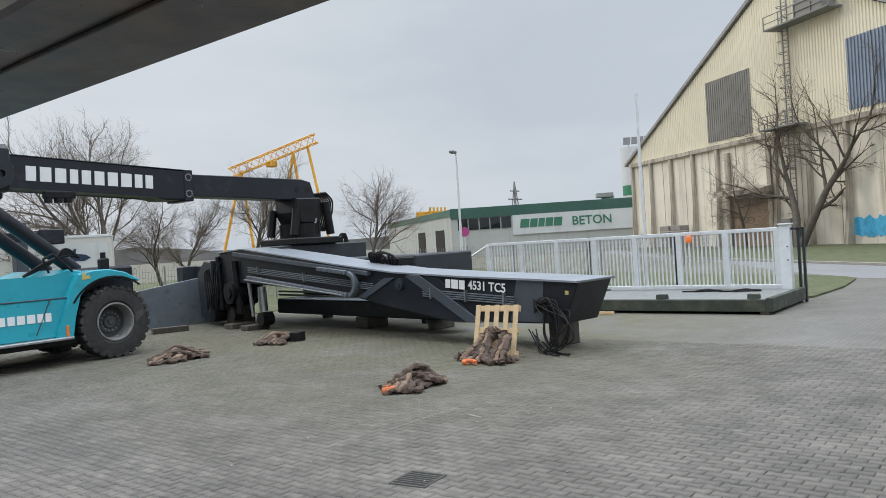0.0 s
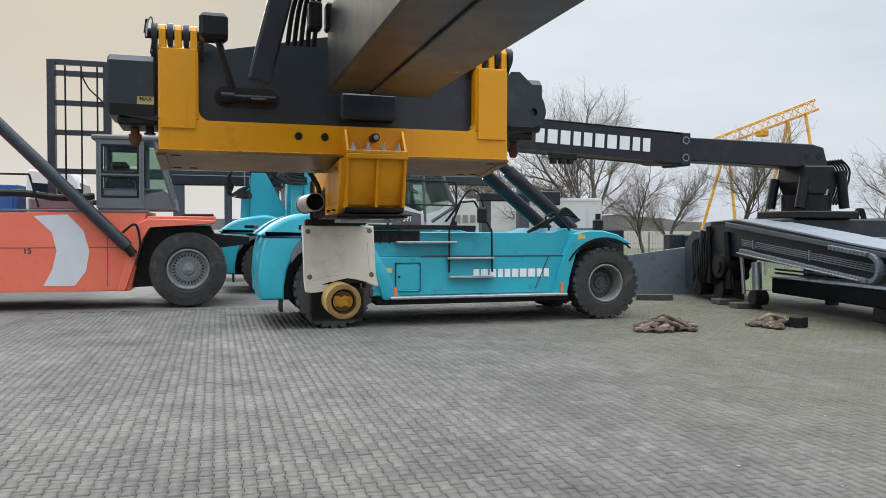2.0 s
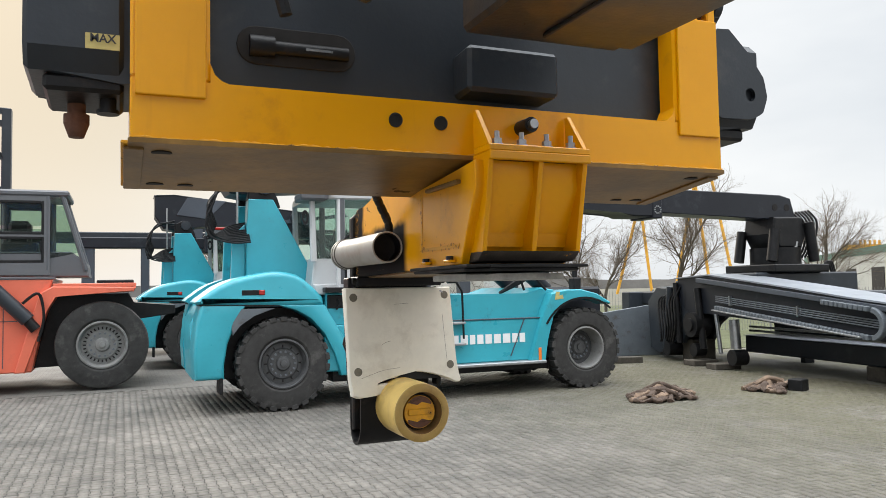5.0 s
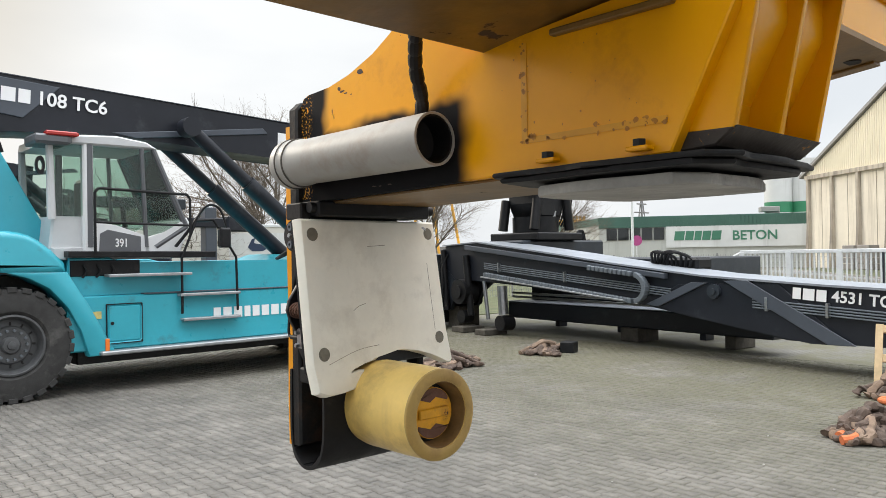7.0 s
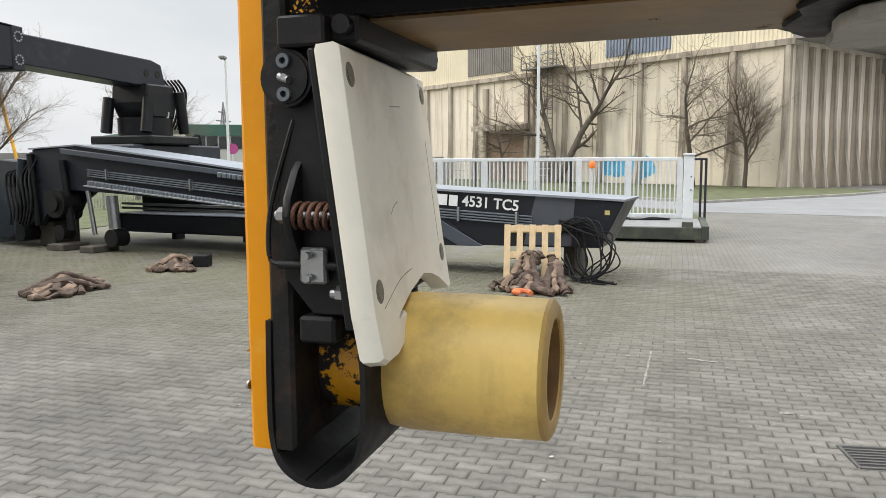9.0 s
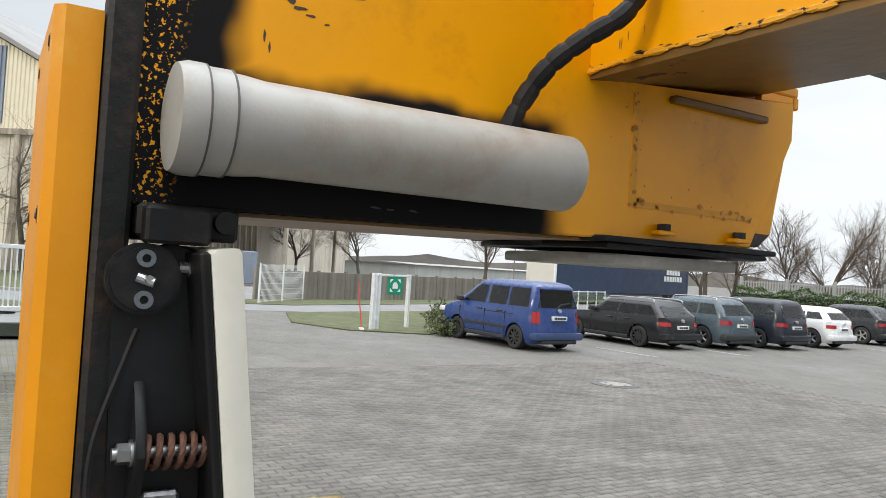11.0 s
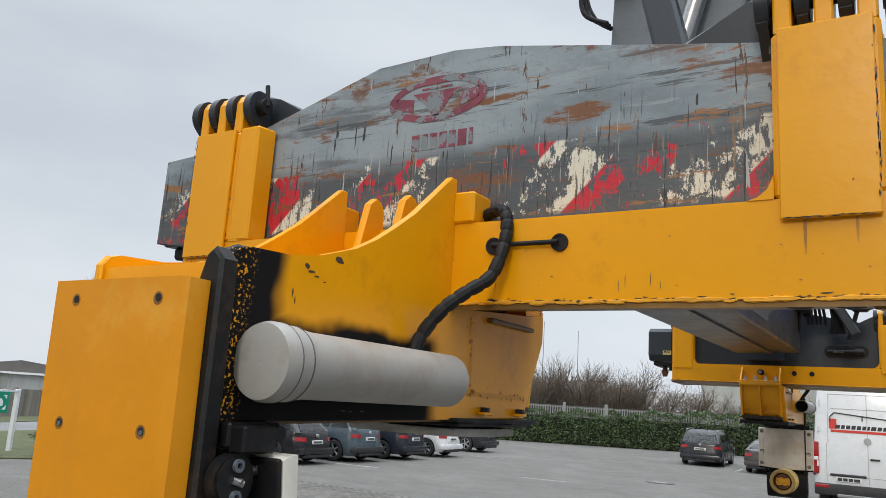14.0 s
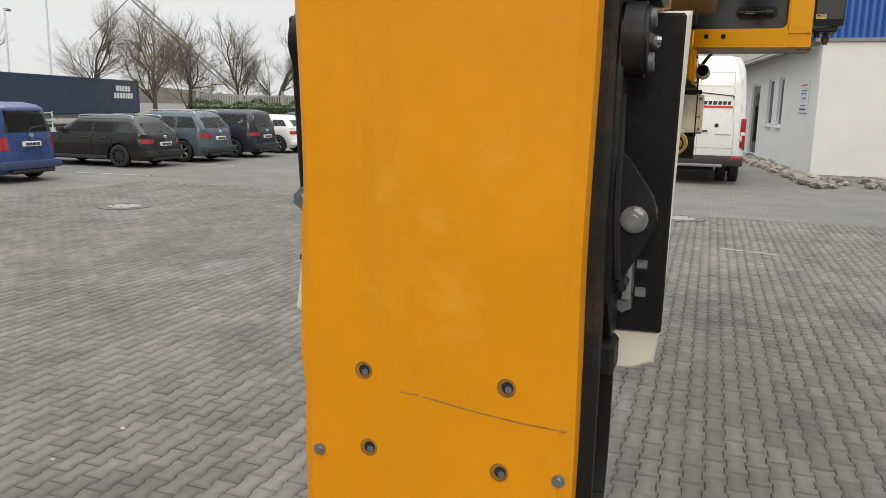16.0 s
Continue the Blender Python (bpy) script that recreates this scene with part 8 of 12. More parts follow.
def pallet():
    m = Matrix.Translation((10.28, 2.72, 0.02)) @ Matrix.Rotation(radians(-82), 4, "Z") @ Matrix.Rotation(radians(74), 4, "X") @ Matrix.Diagonal((0.72, 0.92, 0.9, 1))
    pl = thing("wooden_pallet", m, "new light wooden pallet leaning against the boom", "pallet")
    for i in range(5):
        b = bm_new()
        box(b, -0.6 + i * 0.265, -0.6 + i * 0.265 + 0.13, 0, 1.0, 0.10, 0.122, 0.003)
        part("deck_board", b, pallet_wood, pl)
    for y in (0.0, 0.44, 0.88):
        b = bm_new()
        box(b, -0.6, 0.6, y, y + 0.11, 0.0, 0.1, 0.003)
        part("runner", b, pallet_wood, pl)


pallet()


# ---------------------------------------------------------------- gate, fence and deck
def sliding_gate():
    at = Matrix.Translation((20.3, 0.5, 0))
    gt = thing("sliding_gate", at, "galvanised steel sliding gate with upright bars", "gate")
    H0, H1, L = 0.40, 1.92, 9.45
    b = bm_new()
    box(b, -0.045, 0.045, 0, L, H1 - 0.05, H1 + 0.05, 0.008)
    part("top_rail", b, galv, gt)
    b = bm_new()
    box(b, -0.06, 0.06, -0.1, L, H0 - 0.06, H0 + 0.06, 0.008)
    part("bottom_rail", b, galv, gt)
    bm_p = bm_new()
    box(bm_p, -0.05, 0.05, -0.075, 0.075, H0, H1, 0.006)
    pm = mesh_from("gate_post", bm_p, galv)
    bm_b = bm_new()
    box(bm_b, -0.016, 0.016, -0.019, 0.019, H0, H1)
    bmesh_bar = mesh_from("gate_bar", bm_b, galv)
    n = 8
    for i in range(n):
        o = new("gate_post", pm)
        o.parent, o.location = gt, (0, 0.05 + i * (L - 0.1) / (n - 1), 0)
    k = int(L / 0.118)
    for i in range(k):
        o = new("gate_bar", bmesh_bar)
        o.parent, o.location = gt, (0, 0.06 + i * 0.118, 0)
    b = bm_new()
    cyl(b, (0, L, H1 - 0.03), (0, L + 1.5, H0 + 0.75), 0.045, 8)
    cyl(b, (0, L + 1.5, H0 + 0.75), (0, L + 1.6, H0), 0.045, 8)
    part("end_brace", b, galv, gt)
    for y in (2.98, 5.81):
        b = bm_new()
        box(b, 0.36, 0.44, y - 0.04, y + 0.04, 0, 1.98, 0.006)
        part("guide_post", b, charcoal, gt, "dark guide post")
    gp = thing("gate_post", Matrix.Translation((20.3, 0.22, 0)), "white gate post with galvanised guide frame", "gate post")
    b = bm_new()
    box(b, -0.12, 0.12, -0.02, 0.24, 0, 2.02, 0.01)
    part("post", b, white_post, gp)
    b = bm_new()
    box(b, -0.16, 0.16, -0.05, 0.27, 2.02, 2.06, 0.006)
    part("cap", b, white_post, gp)
    b = bm_new()
    for y in (-0.20, -0.32):
        box(b, -0.05, 0.05, y - 0.03, y + 0.03, 0, 1.92, 0.005)
    box(b, -0.05, 0.05, -0.34, 0.0, 1.88, 1.94, 0.005)
    part("guide_frame", b, charcoal, gp)
    b = bm_new()
    for z in (1.1, 1.45):
        cyl(b, (-0.12, 0.05, z), (-0.135, 0.05, z), 0.02, 10)
    part("bolt", b, dark_ink, gp)
    # beacon
    bc = thing("warning_beacon", Matrix.Translation((20.1, 2.85, 0.4)), "orange warning beacon on a grey pole", "beacon")
    b = bm_new()
    cyl(b, (0, 0, 0), (0, 0, 1.28), 0.025, 10)
    part("pole", b, galv, bc)
    b = bm_new()
    ring(b, (0, 0, 1.28), (0, 0, 1), [(0, 0.001), (0, 0.085), (0.05, 0.09), (0.15, 0.08), (0.19, 0.05), (0.20, 0.001)], 18)
    part("lens", b, amber, bc)
    b = bm_new()
    cyl(b, (0, 0, 0), (0, 0, 6.2), 0.045, 12)
    solo("flag_pole", b, galv, Matrix.Translation((20.75, 4.45, 0)), "tall thin galvanised pole behind the gate", "pole")
    # deck in front
    dk = thing("steel_deck", Matrix.Translation((17.3, -0.1, 0)), "low mossy dark steel deck before the gate", "steel deck")
    b = bm_new()
    box(b, 0, 3.0, 0, 0.16, 0.06, 0.38, 0.01)
    part("end_beam", b, mossy_steel, dk)
    b = bm_new()
    box(b, 0, 3.0, 5.5, 5.66, 0.06, 0.38, 0.01)
    part("end_beam", b, mossy_steel, dk)
    b = bm_new()
    box(b, 0, 0.16, 0.16, 5.5, 0.06, 0.34, 0.01)
    part("front_beam", b, mossy_steel, dk)
    b = bm_new()
    box(b, 0.16, 2.85, 0.16, 5.5, 0.26, 0.345, 0.004)
    part("deck_plate", b, deck, dk)
    for y in (0.35, 2.6, 5.0):
        b = bm_new()
        prism(b, [(0.1, 0.345), (0.35, 0.345), (0.30, 0.46), (0.12, 0.46)], y, y + 0.25, "y", 0.01)
        part("lug", b, mossy_steel, dk)
    for x, y in ((0.1, 0.2), (0.1, 5.4), (2.8, 0.2), (2.8, 5.4)):
        b = bm_new()
        box(b, x - 0.08, x + 0.12, y - 0.1, y + 0.1, 0, 0.07, 0.004)
        part("foot", b, old_wood, dk)
    for k in range(2):
        b = bm_new()
        y0 = 1.0 + 1.0 * k
        sweep(b, [(2.2, y0, 0.36), (2.3, y0 + 0.3, 0.40), (2.1, y0 + 0.6, 0.36), (1.9, y0 + 0.3, 0.42), (2.2, y0 - 0.1, 0.37), (2.0, y0 + 0.9, 0.37)], 0.022, 6)
        part("cable_coil", b, black_soft, dk)


sliding_gate()
b = bm_new()
box(b, -0.07, 0.07, 0, 1.6, 0, 0.09, 0.006)
solo("plank", b, pallet_wood, Matrix.Translation((16.8, 5.0, 0)) @ Matrix.Rotation(0.1, 4, "Z"), "pale wooden plank on the paving", "plank")




drain_iron = paint("dark_cast_iron", (0.075, 0.071, 0.065), 0.7, var=0.3, scale=9, bump=0.1)


def drain():
    dr = thing("drain_grate", Matrix.Translation((4.22, -0.62, 0.0)) @ Matrix.Rotation(radians(8), 4, "Z") @ Matrix.Diagonal((0.78, 0.78, 1, 1)), "worn grey cast iron drain grate in the paving", "drain")
    b = bm_new()
    for x0, x1, y0, y1 in ((-0.25, 0.25, -0.25, -0.22), (-0.25, 0.25, 0.22, 0.25), (-0.25, -0.22, -0.22, 0.22), (0.22, 0.25, -0.22, 0.22)):
        box(b, x0, x1, y0, y1, -0.008, 0.011, 0.003)
    part("frame", b, drain_iron, dr)
    for i in range(6):
        b = bm_new()
        x = -0.157 + i * 0.0628
        box(b, x - 0.012, x + 0.012, -0.22, 0.22, 0.0, 0.0105)
        part("bar", b, drain_iron, dr)
    # black plate on the uncut paving stands for the dark below the bars
    b = bm_new()
    box(b, -0.22, 0.22, -0.22, 0.22, -0.012, 0.006)
    part("sump", b, hole_black, dr)


drain()

# ---------------------------------------------------------------- distance: grass, road, warehouse, works, trees
grass_mat = paint("short_winter_grass", (0.082, 0.092, 0.036), 0.95, var=0.4, scale=1.5, bump=0.3, bscale=20, dirt=((0.13, 0.115, 0.06), 0.1, 0.8))
road_mat = paint("pale_asphalt", (0.20, 0.20, 0.20), 0.85, var=0.15, scale=0.4, bump=0.1, bscale=40)
kerb_mat = paint("concrete_kerb", (0.30, 0.28, 0.25), 0.85, var=0.2, scale=2)
wall_mat = paint("cream_rendered_concrete", (0.76, 0.69, 0.575), 0.85, var=0.12, scale=0.25, bump=0.05, streak=((0.34, 0.285, 0.22), 0.36, 1.6))
pil_mat = paint("stained_concrete_pilaster", (0.52, 0.455, 0.37), 0.85, var=0.25, scale=0.5, streak=((0.12, 0.10, 0.085), 0.45, 2.0))
corr_mat = paint("cream_corrugated_sheet", (0.80, 0.72, 0.55), 0.6, var=0.08, scale=0.3, bump=0)
slat_mat = paint("weathered_grey_sheet", (0.26, 0.24, 0.22), 0.7, var=0.2, scale=0.5)
blue_sheet = paint("grey_blue_sheet", (0.22, 0.26, 0.33), 0.6, var=0.12, scale=0.5)
shutter_mat = paint("brown_roller_shutter", (0.30, 0.21, 0.15), 0.7, var=0.15, scale=1)
roof_mat = paint("grey_roof_sheet", (0.30, 0.29, 0.28), 0.7, var=0.15, scale=0.3)
green_band = paint("green_fascia", (0.05, 0.13, 0.10), 0.6, var=0.15, scale=0.3)
works_wall = paint("pale_grey_works_wall", (0.44, 0.45, 0.42), 0.8, var=0.1, scale=0.3, streak=((0.28, 0.28, 0.26), 0.35, 0.8))
sign_green = paint("green_sign_paint", (0.05, 0.19, 0.12), 0.6, var=0.2, scale=0.4)
crane_yellow = paint("yellow_crane_paint", (0.72, 0.36, 0.03), 0.5, var=0.15, scale=0.5)
bark = paint("grey_brown_bark", (0.105, 0.088, 0.068), 0.9, var=0.35, scale=4, bump=0.2, dirt=((0.13, 0.13, 0.06), 0.06, 3))
twig_mat = paint("brown_twigs", (0.15, 0.115, 0.085), 0.9, var=0.25, scale=2, bump=0)
silo_mat = paint("white_silo_paint", (0.62, 0.63, 0.62), 0.5, var=0.08, scale=0.4, streak=((0.40, 0.40, 0.38), 0.35, 1))
silo_green = paint("green_silo_band", (0.03, 0.22, 0.11), 0.5, var=0.1, scale=0.4)
graf = paint("bright_blue_spray_paint", (0.07, 0.42, 0.68), 0.6, var=0.3, scale=2)
far_wood = paint("distant_bare_wood", (0.20, 0.19, 0.18), 1.0, var=0.3, scale=0.05, bump=0)
pylon_mat = paint("pylon_steel", (0.22, 0.22, 0.22), 0.7, var=0.1)
purple = paint("no_stopping_sign_face", (0.42, 0.06, 0.22), 0.5, var=0.1, scale=3)
trailer_white = paint("white_trailer_tarpaulin", (0.62, 0.60, 0.55), 0.7, var=0.08, scale=0.6)
navy = paint("navy_trailer_tarpaulin", (0.022, 0.04, 0.085), 0.5, var=0.15, scale=0.6)


def patch(name, pts, z, mat, label, cat, hgt=0.02):
    b = bm_new()
    prism(b, pts, z - hgt, z, "z")
    return solo(name, b, mat, I4, label, cat, "", "structure", False)


W0 = Vector((51.0, -7.5, 0))
WD = Vector((0.58, 0.815, 0)).normalized()
WN = Vector((-WD.y, WD.x, 0))       # towards the yard
patch("grass", [(20.75, 0.30), (21.4, -0.02), (24.5, -0.15), (27.6, 0.1), (28.6, 0.6), (29.4, 1.8), (31.5, 6.0), (36.0, 14.5), (30.0, 18.0), (24.0, 14.0), (20.75, 12.0)], 0.05, grass_mat, "short winter grass verge behind the gate", "grass", 0.07)
patch("road", [(27.5, -60), (46.0, -30), (48.0, -10), (58.0, 8.0), (74.0, 30.0), (70.0, 33.0), (46.0, 12.0), (33.0, 4.0), (28.2, 0.0), (27.0, -6)], 0.004, road_mat, "pale asphalt access road past the gate", "road", 0.012)
patch("grass_verge", [(34.2, -0.7), (42.5, -8.0), (46.6, -10.5), (49.8, -9.6), (78.0, 30.2), (75.0, 31.8), (47.5, 13.0), (38.0, 3.4)], 0.09, grass_mat, "strip of grass along the warehouse", "grass", 0.12)
b = bm_new()
for p, q in (((34.1, -0.7), (42.4, -8.0)), ((42.4, -8.0), (46.5, -10.5)), ((34.1, -0.6), (37.9, 3.5)), ((37.9, 3.5), (47.4, 13.1)), ((47.4, 13.1), (74.8, 32.0))):
    d = Vector((q[0] - p[0], q[1] - p[1], 0))
    m = Matrix.Translation((p[0], p[1], 0)) @ Matrix.Rotation(math.atan2(d.y, d.x), 4, "Z")
    box(b, 0, d.length, -0.08, 0.08, 0, 0.12, 0.01, 1, m)
solo("kerb", b, kerb_mat, I4, "pale concrete kerb along the road", "kerb", "", "structure")


def wl(s, n, z):
    """A point of the warehouse front: s along it, n out of it."""
    return W0 + WD * s + WN * n + Vector((0, 0, z))


def warehouse():
    ang = math.atan2(WD.y, WD.x)
    at = Matrix.Translation(W0) @ Matrix.Rotation(ang, 4, "Z")      # local x along the front, local y out of it
    wh = thing("warehouse", at, "large cream warehouse with concrete base and corrugated gable", "warehouse")
    S, H, RZ, D = 47.5, 9.3, 21.8, 70.0
    b = bm_new()
    box(b, 1.6, S, -D, 0, 0, H)
    part("wall", b, wall_mat, wh)
    # corrugated gable: real ridges
    b = bm_new()
    x, step = 1.6, 0.30
    pts_top = lambda u: H + 0.25 + (RZ - H - 0.25) * (1 - abs(u - S / 2) / (S / 2))
    prev = None
    k = 0
    while x <= S + 0.01:
        for dx, dy in ((0, 0.0), (0.10, 0.0), (0.15, 0.06), (0.25, 0.06)):
            u = min(x + dx, S)
            cur = (b.verts.new((u, 0.12 + dy, H)), b.verts.new((u, 0.12 + dy, pts_top(u))))
            if prev:
                b.faces.new((prev[0], cur[0], cur[1], prev[1]))
            prev = cur
        x += step
    part("gable_cladding", b, corr_mat, wh, "cream corrugated sheet gable", None, False)
    b = bm_new()
    prism(b, [(0, H), (S / 2, RZ), (S, H)], -D, 0.1, "y")
    part("roof_core", b, roof_mat, wh)
    b = bm_new()
    prism(b, [(-0.9, H - 0.15), (S / 2, RZ + 0.15), (S + 0.9, H - 0.15), (S + 0.9, H + 0.15), (S / 2, RZ + 0.5), (-0.9, H + 0.15)], -D - 0.4, 0.45, "y")
    part("roof", b, roof_mat, wh)
    b = bm_new()
    box(b, 1.4, S + 0.2, 0.0, 0.32, H - 0.35, H + 0.05, 0.02)
    part("string_course", b, pil_mat, wh)
    # pilasters that flare at the foot
    n = 13
    b = bm_new()
    prism(b, [(0, 0), (0.75, 0), (0.42, 2.2), (0.30, 4.2), (0.30, H - 0.35), (0, H - 0.35)], -0.18, 0.18, "x", 0.01)
    pm = mesh_from("pilaster", b, pil_mat)
    for i in range(n):
        s = 1.8 + i * (S - 2.0) / (n - 1)
        if 25.2 < s < 30.5:
            continue
        o = new("pilaster", pm)
        o.parent, o.location = wh, (s, 0, 0)
    for i in range(16):
        o = new("pilaster", pm)
        o.parent, o.matrix_basis = wh, Matrix.Translation((1.6, -0.5 - i * 1.6, 0)) @ Matrix.Rotation(radians(90), 4, "Z")
    b = bm_new()
    for i in range(n - 1):
        s = 0.2 + (i + 0.5) * (S - 0.4) / (n - 1)
        box(b, s - 0.02, s + 0.02, 0.0, 0.03, 0.1, H - 0.4)
    part("wall_joint", b, pil_mat, wh)
    for s0, s1, z0, z1, mt in ((27.0, 33.2, H + 0.4, 15.2, slat_mat), (10.6, 16.4, H + 0.4, 14.8, blue_sheet)):
        b = bm_new()
        x = s0
        while x < s1:
            box(b, x, x + 0.16, 0.18, 0.26, z0, z1)
            x += 0.30
        box(b, s0, s1, 0.14, 0.19, z0, z1)
        part("louvre_panel", b, mt, wh)
    # shuttered gateway with a canopy
    b = bm_new()
    box(b, 25.4, 30.4, 0.02, 0.05, 0.05, 4.4)
    rs = part("roller_shutter", b, shutter_mat, wh, "brown roller shutter")
    for k in range(26):
        b = bm_new()
        box(b, 25.4, 30.4, 0.052, 0.09, 0.05 + k * 0.165, 0.05 + k * 0.165 + 0.135)
        part("slat", b, shutter_mat, rs)
    b = bm_new()
    box(b, 24.9, 25.4, 0, 0.35, 0, 8.4)
    part("gateway_frame", b, pil_mat, wh)
    b = bm_new()
    box(b, 30.4, 30.9, 0, 0.35, 0, 8.4)
    part("gateway_frame", b, pil_mat, wh)
    b = bm_new()
    prism(b, [(0, 4.6), (1.6, 4.5), (1.6, 4.9), (0, 5.2)], 24.7, 31.1, "x")
    part("canopy", b, pil_mat, wh)
    # ladder with platforms
    b = bm_new()
    for s in (21.8, 22.4):
        box(b, s - 0.03, s + 0.03, 0.5, 0.58, 0.4, 19.5)
    z = 0.6
    while z < 19.4:
        box(b, 21.8, 22.4, 0.52, 0.56, z, z + 0.04)
        z += 0.32
    z = 2.6
    while z < 19:
        for a in range(6):
            a0, a1 = math.pi * a / 6, math.pi * (a + 1) / 6
            cyl(b, (22.1 + 0.4 * math.cos(a0), 0.55 + 0.65 * math.sin(a0), z), (22.1 + 0.4 * math.cos(a1), 0.55 + 0.65 * math.sin(a1), z), 0.03, 4)
        z += 0.9
    part("cage_ladder", b, pylon_mat, wh, "caged steel ladder")
    for z, s0, s1 in ((H + 0.1, 20.5, 24.6), (17.2, 16.6, 23.4)):
        b = bm_new()
        box(b, s0, s1, 0.2, 1.5, z, z + 0.12)
        for s in np.linspace(s0, s1, 5):
            box(b, s - 0.03, s + 0.03, 1.42, 1.48, z, z + 1.1)
        for dz in (0.55, 1.1):
            box(b, s0, s1, 1.42, 1.48, z + dz - 0.03, z + dz + 0.03)
        part("platform", b, pylon_mat, wh, "steel platform with railing")
    b = bm_new()
    box(b, 17.2, 20.0, 0.3, 1.4, 17.3, 19.6)
    part("winch_house", b, slat_mat, wh)
    # spray-painted shapes
    rnd = random.Random(8)
    for k in range(7):
        b = bm_new()
        s, z = 12.4 + 0.65 * k, 1.35 + rnd.uniform(-0.2, 0.2)
        pts = [(s + 0.7 * math.cos(a) * rnd.uniform(0.7, 1.2), z + 0.85 * math.sin(a) * rnd.uniform(0.7, 1.2)) for a in [2 * math.pi * i / 10 for i in range(10)]]
        prism(b, pts, 0.01 + 0.004 * k, 0.014 + 0.004 * k, "y")
        part("spray_paint", b, graf, wh, "bright blue sprayed blobs")
    # side canopies stepping down behind the corner
    b = bm_new()
    prism(b, [(1.5, 9.0), (1.5, 8.0), (-5.0, 5.6), (-5.0, 6.4)], -34, -12, "y")
    part("side_canopy", b, roof_mat, wh)
    for y in (-14, -23, -32):
        b = bm_new()
        box(b, -4.9, -4.6, y - 0.2, y + 0.2, 0, 5.8)
        part("canopy_post", b, pil_mat, wh)
    b = bm_new()
    box(b, 7.0, 12.5, -30, -26, 10, 17)
    part("elevator_tower", b, wall_mat, wh)
    # crates by the wall
    for s, w in ((36.2, 1.6), (38.2, 1.6), (21.2, 1.2)):
        for z in (0.1, 0.65, 1.2, 1.75):
            b = bm_new()
            box(b, s, s + w, 0.8, 1.8, z, z + 0.5, 0.03)
            part("crate", b, slat_mat, wh)
    return at


warehouse_at = warehouse()
b = bm_new()
box(b, -0.8, 0.8, -0.5, 0.5, 0.1, 2.3, 0.05)
solo("blue_cabin", b, blue_sheet, Matrix.Translation((50.6, -13.5, 0)) @ Matrix.Rotation(0.9, 4, "Z"), "small pale blue steel cabin by the corner", "cabin")


def works():
    p, q = Vector((74.2, 53.7, 0)), Vector((88.2, 33.0, 0))
    d = q - p
    at = Matrix.Translation(p) @ Matrix.Rotation(math.atan2(d.y, d.x), 4, "Z")
    L, H = d.length, 6.1
    wk = thing("concrete_works", at, "low pale works hall with green fascia", "industrial building")
    b = bm_new()
    box(b, 0, L, 0, 40, 0, H - 1.3)
    part("wall", b, works_wall, wk)
    b = bm_new()
    box(b, -0.1, L + 0.1, -0.1, 40.1, H - 1.3, H, 0.02)
    part("fascia", b, green_band, wk, "dark green ribbed fascia")
    b = bm_new()
    for i in range(60):
        x = i * L / 60
        box(b, x, x + 0.06, -0.16, -0.1, H - 1.3, H)
    part("fascia_rib", b, green_band, wk)
    b = bm_new()
    for i in range(5):
        box(b, 0.8 + i * 1.35, 2.0 + i * 1.35, -0.08, -0.02, H - 2.75, H - 1.35)
    part("window_band", b, car_glass, wk)
    b = bm_new()
    box(b, 7.6, L - 0.2, -0.14, -0.02, H - 3.7, H - 1.25)
    bd = part("sign_board", b, silo_mat, wk, "pale sign board with green lettering")
    part("lettering", bars_bm([1.1, 0.9, 0.75, 0.9, 1.0], 1.05, 0.12, 0.02, 0.15), sign_green, bd, "green bars of lettering", facing(11.1, -0.16, H - 2.35, 0, -1))
    part("lettering", text_bm("BETON", 1.5, 0.02), sign_green, bd, "green word", facing(17.3, -0.16, H - 2.45, 0, -1))
    b = bm_new()
    cyl(b, (L - 5.2, 3, H), (L - 5.2, 3, H + 0.5), 0.8, 16)
    box(b, L - 6.6, L - 4.6, 2, 4, H + 0.3, H + 0.9, 0.05)
    part("roof_vent", b, roof_mat, wk)
    # receding wing
    r = Vector((104.0, 92.0, 0)) - p
    w2 = thing("works_wing", Matrix.Translation(p + Vector((0.3, 0.3, 0))) @ Matrix.Rotation(math.atan2(r.y, r.x), 4, "Z"), "pale works wing with green eaves", "industrial building")
    b = bm_new()
    box(b, 0, r.length, -12, -0.01, 0, H - 0.9)
    part("wall", b, works_wall, w2)
    b = bm_new()
    box(b, -0.1, r.length, -12, 0.1, H - 0.9, H - 0.05)
    part("fascia", b, green_band, w2)
    # near-black boxes on the whole wall stand for the gateways' dark inside
    b = bm_new()
    for x in (4, 16):
        box(b, x, x + 5, -0.02, 0.06, 0, 3.6)
    part("gateway", b, hole_black, w2)


works()


def lattice(b, p, q, w, n, r):
    """A square lattice girder from p to q."""
    p, q = Vector(p), Vector(q)
    d = (q - p).normalized()
    u = d.cross(Vector((0, 0, 1))).normalized()
    v = u.cross(d)
    cs = [(u * a + v * c) * w / 2 for a, c in ((-1, -1), (1, -1), (1, 1), (-1, 1))]
    for c in cs:
        cyl(b, p + c, q + c, r, 5)
    for i in range(n):
        a, e = p + (q - p) * (i / n), p + (q - p) * ((i + 1) / n)
        for k in range(4):
            c0, c1 = cs[k], cs[(k + 1) % 4]
            cyl(b, a + (c0 if i % 2 else c1), e + (c1 if i % 2 else c0), r * 0.6, 4)


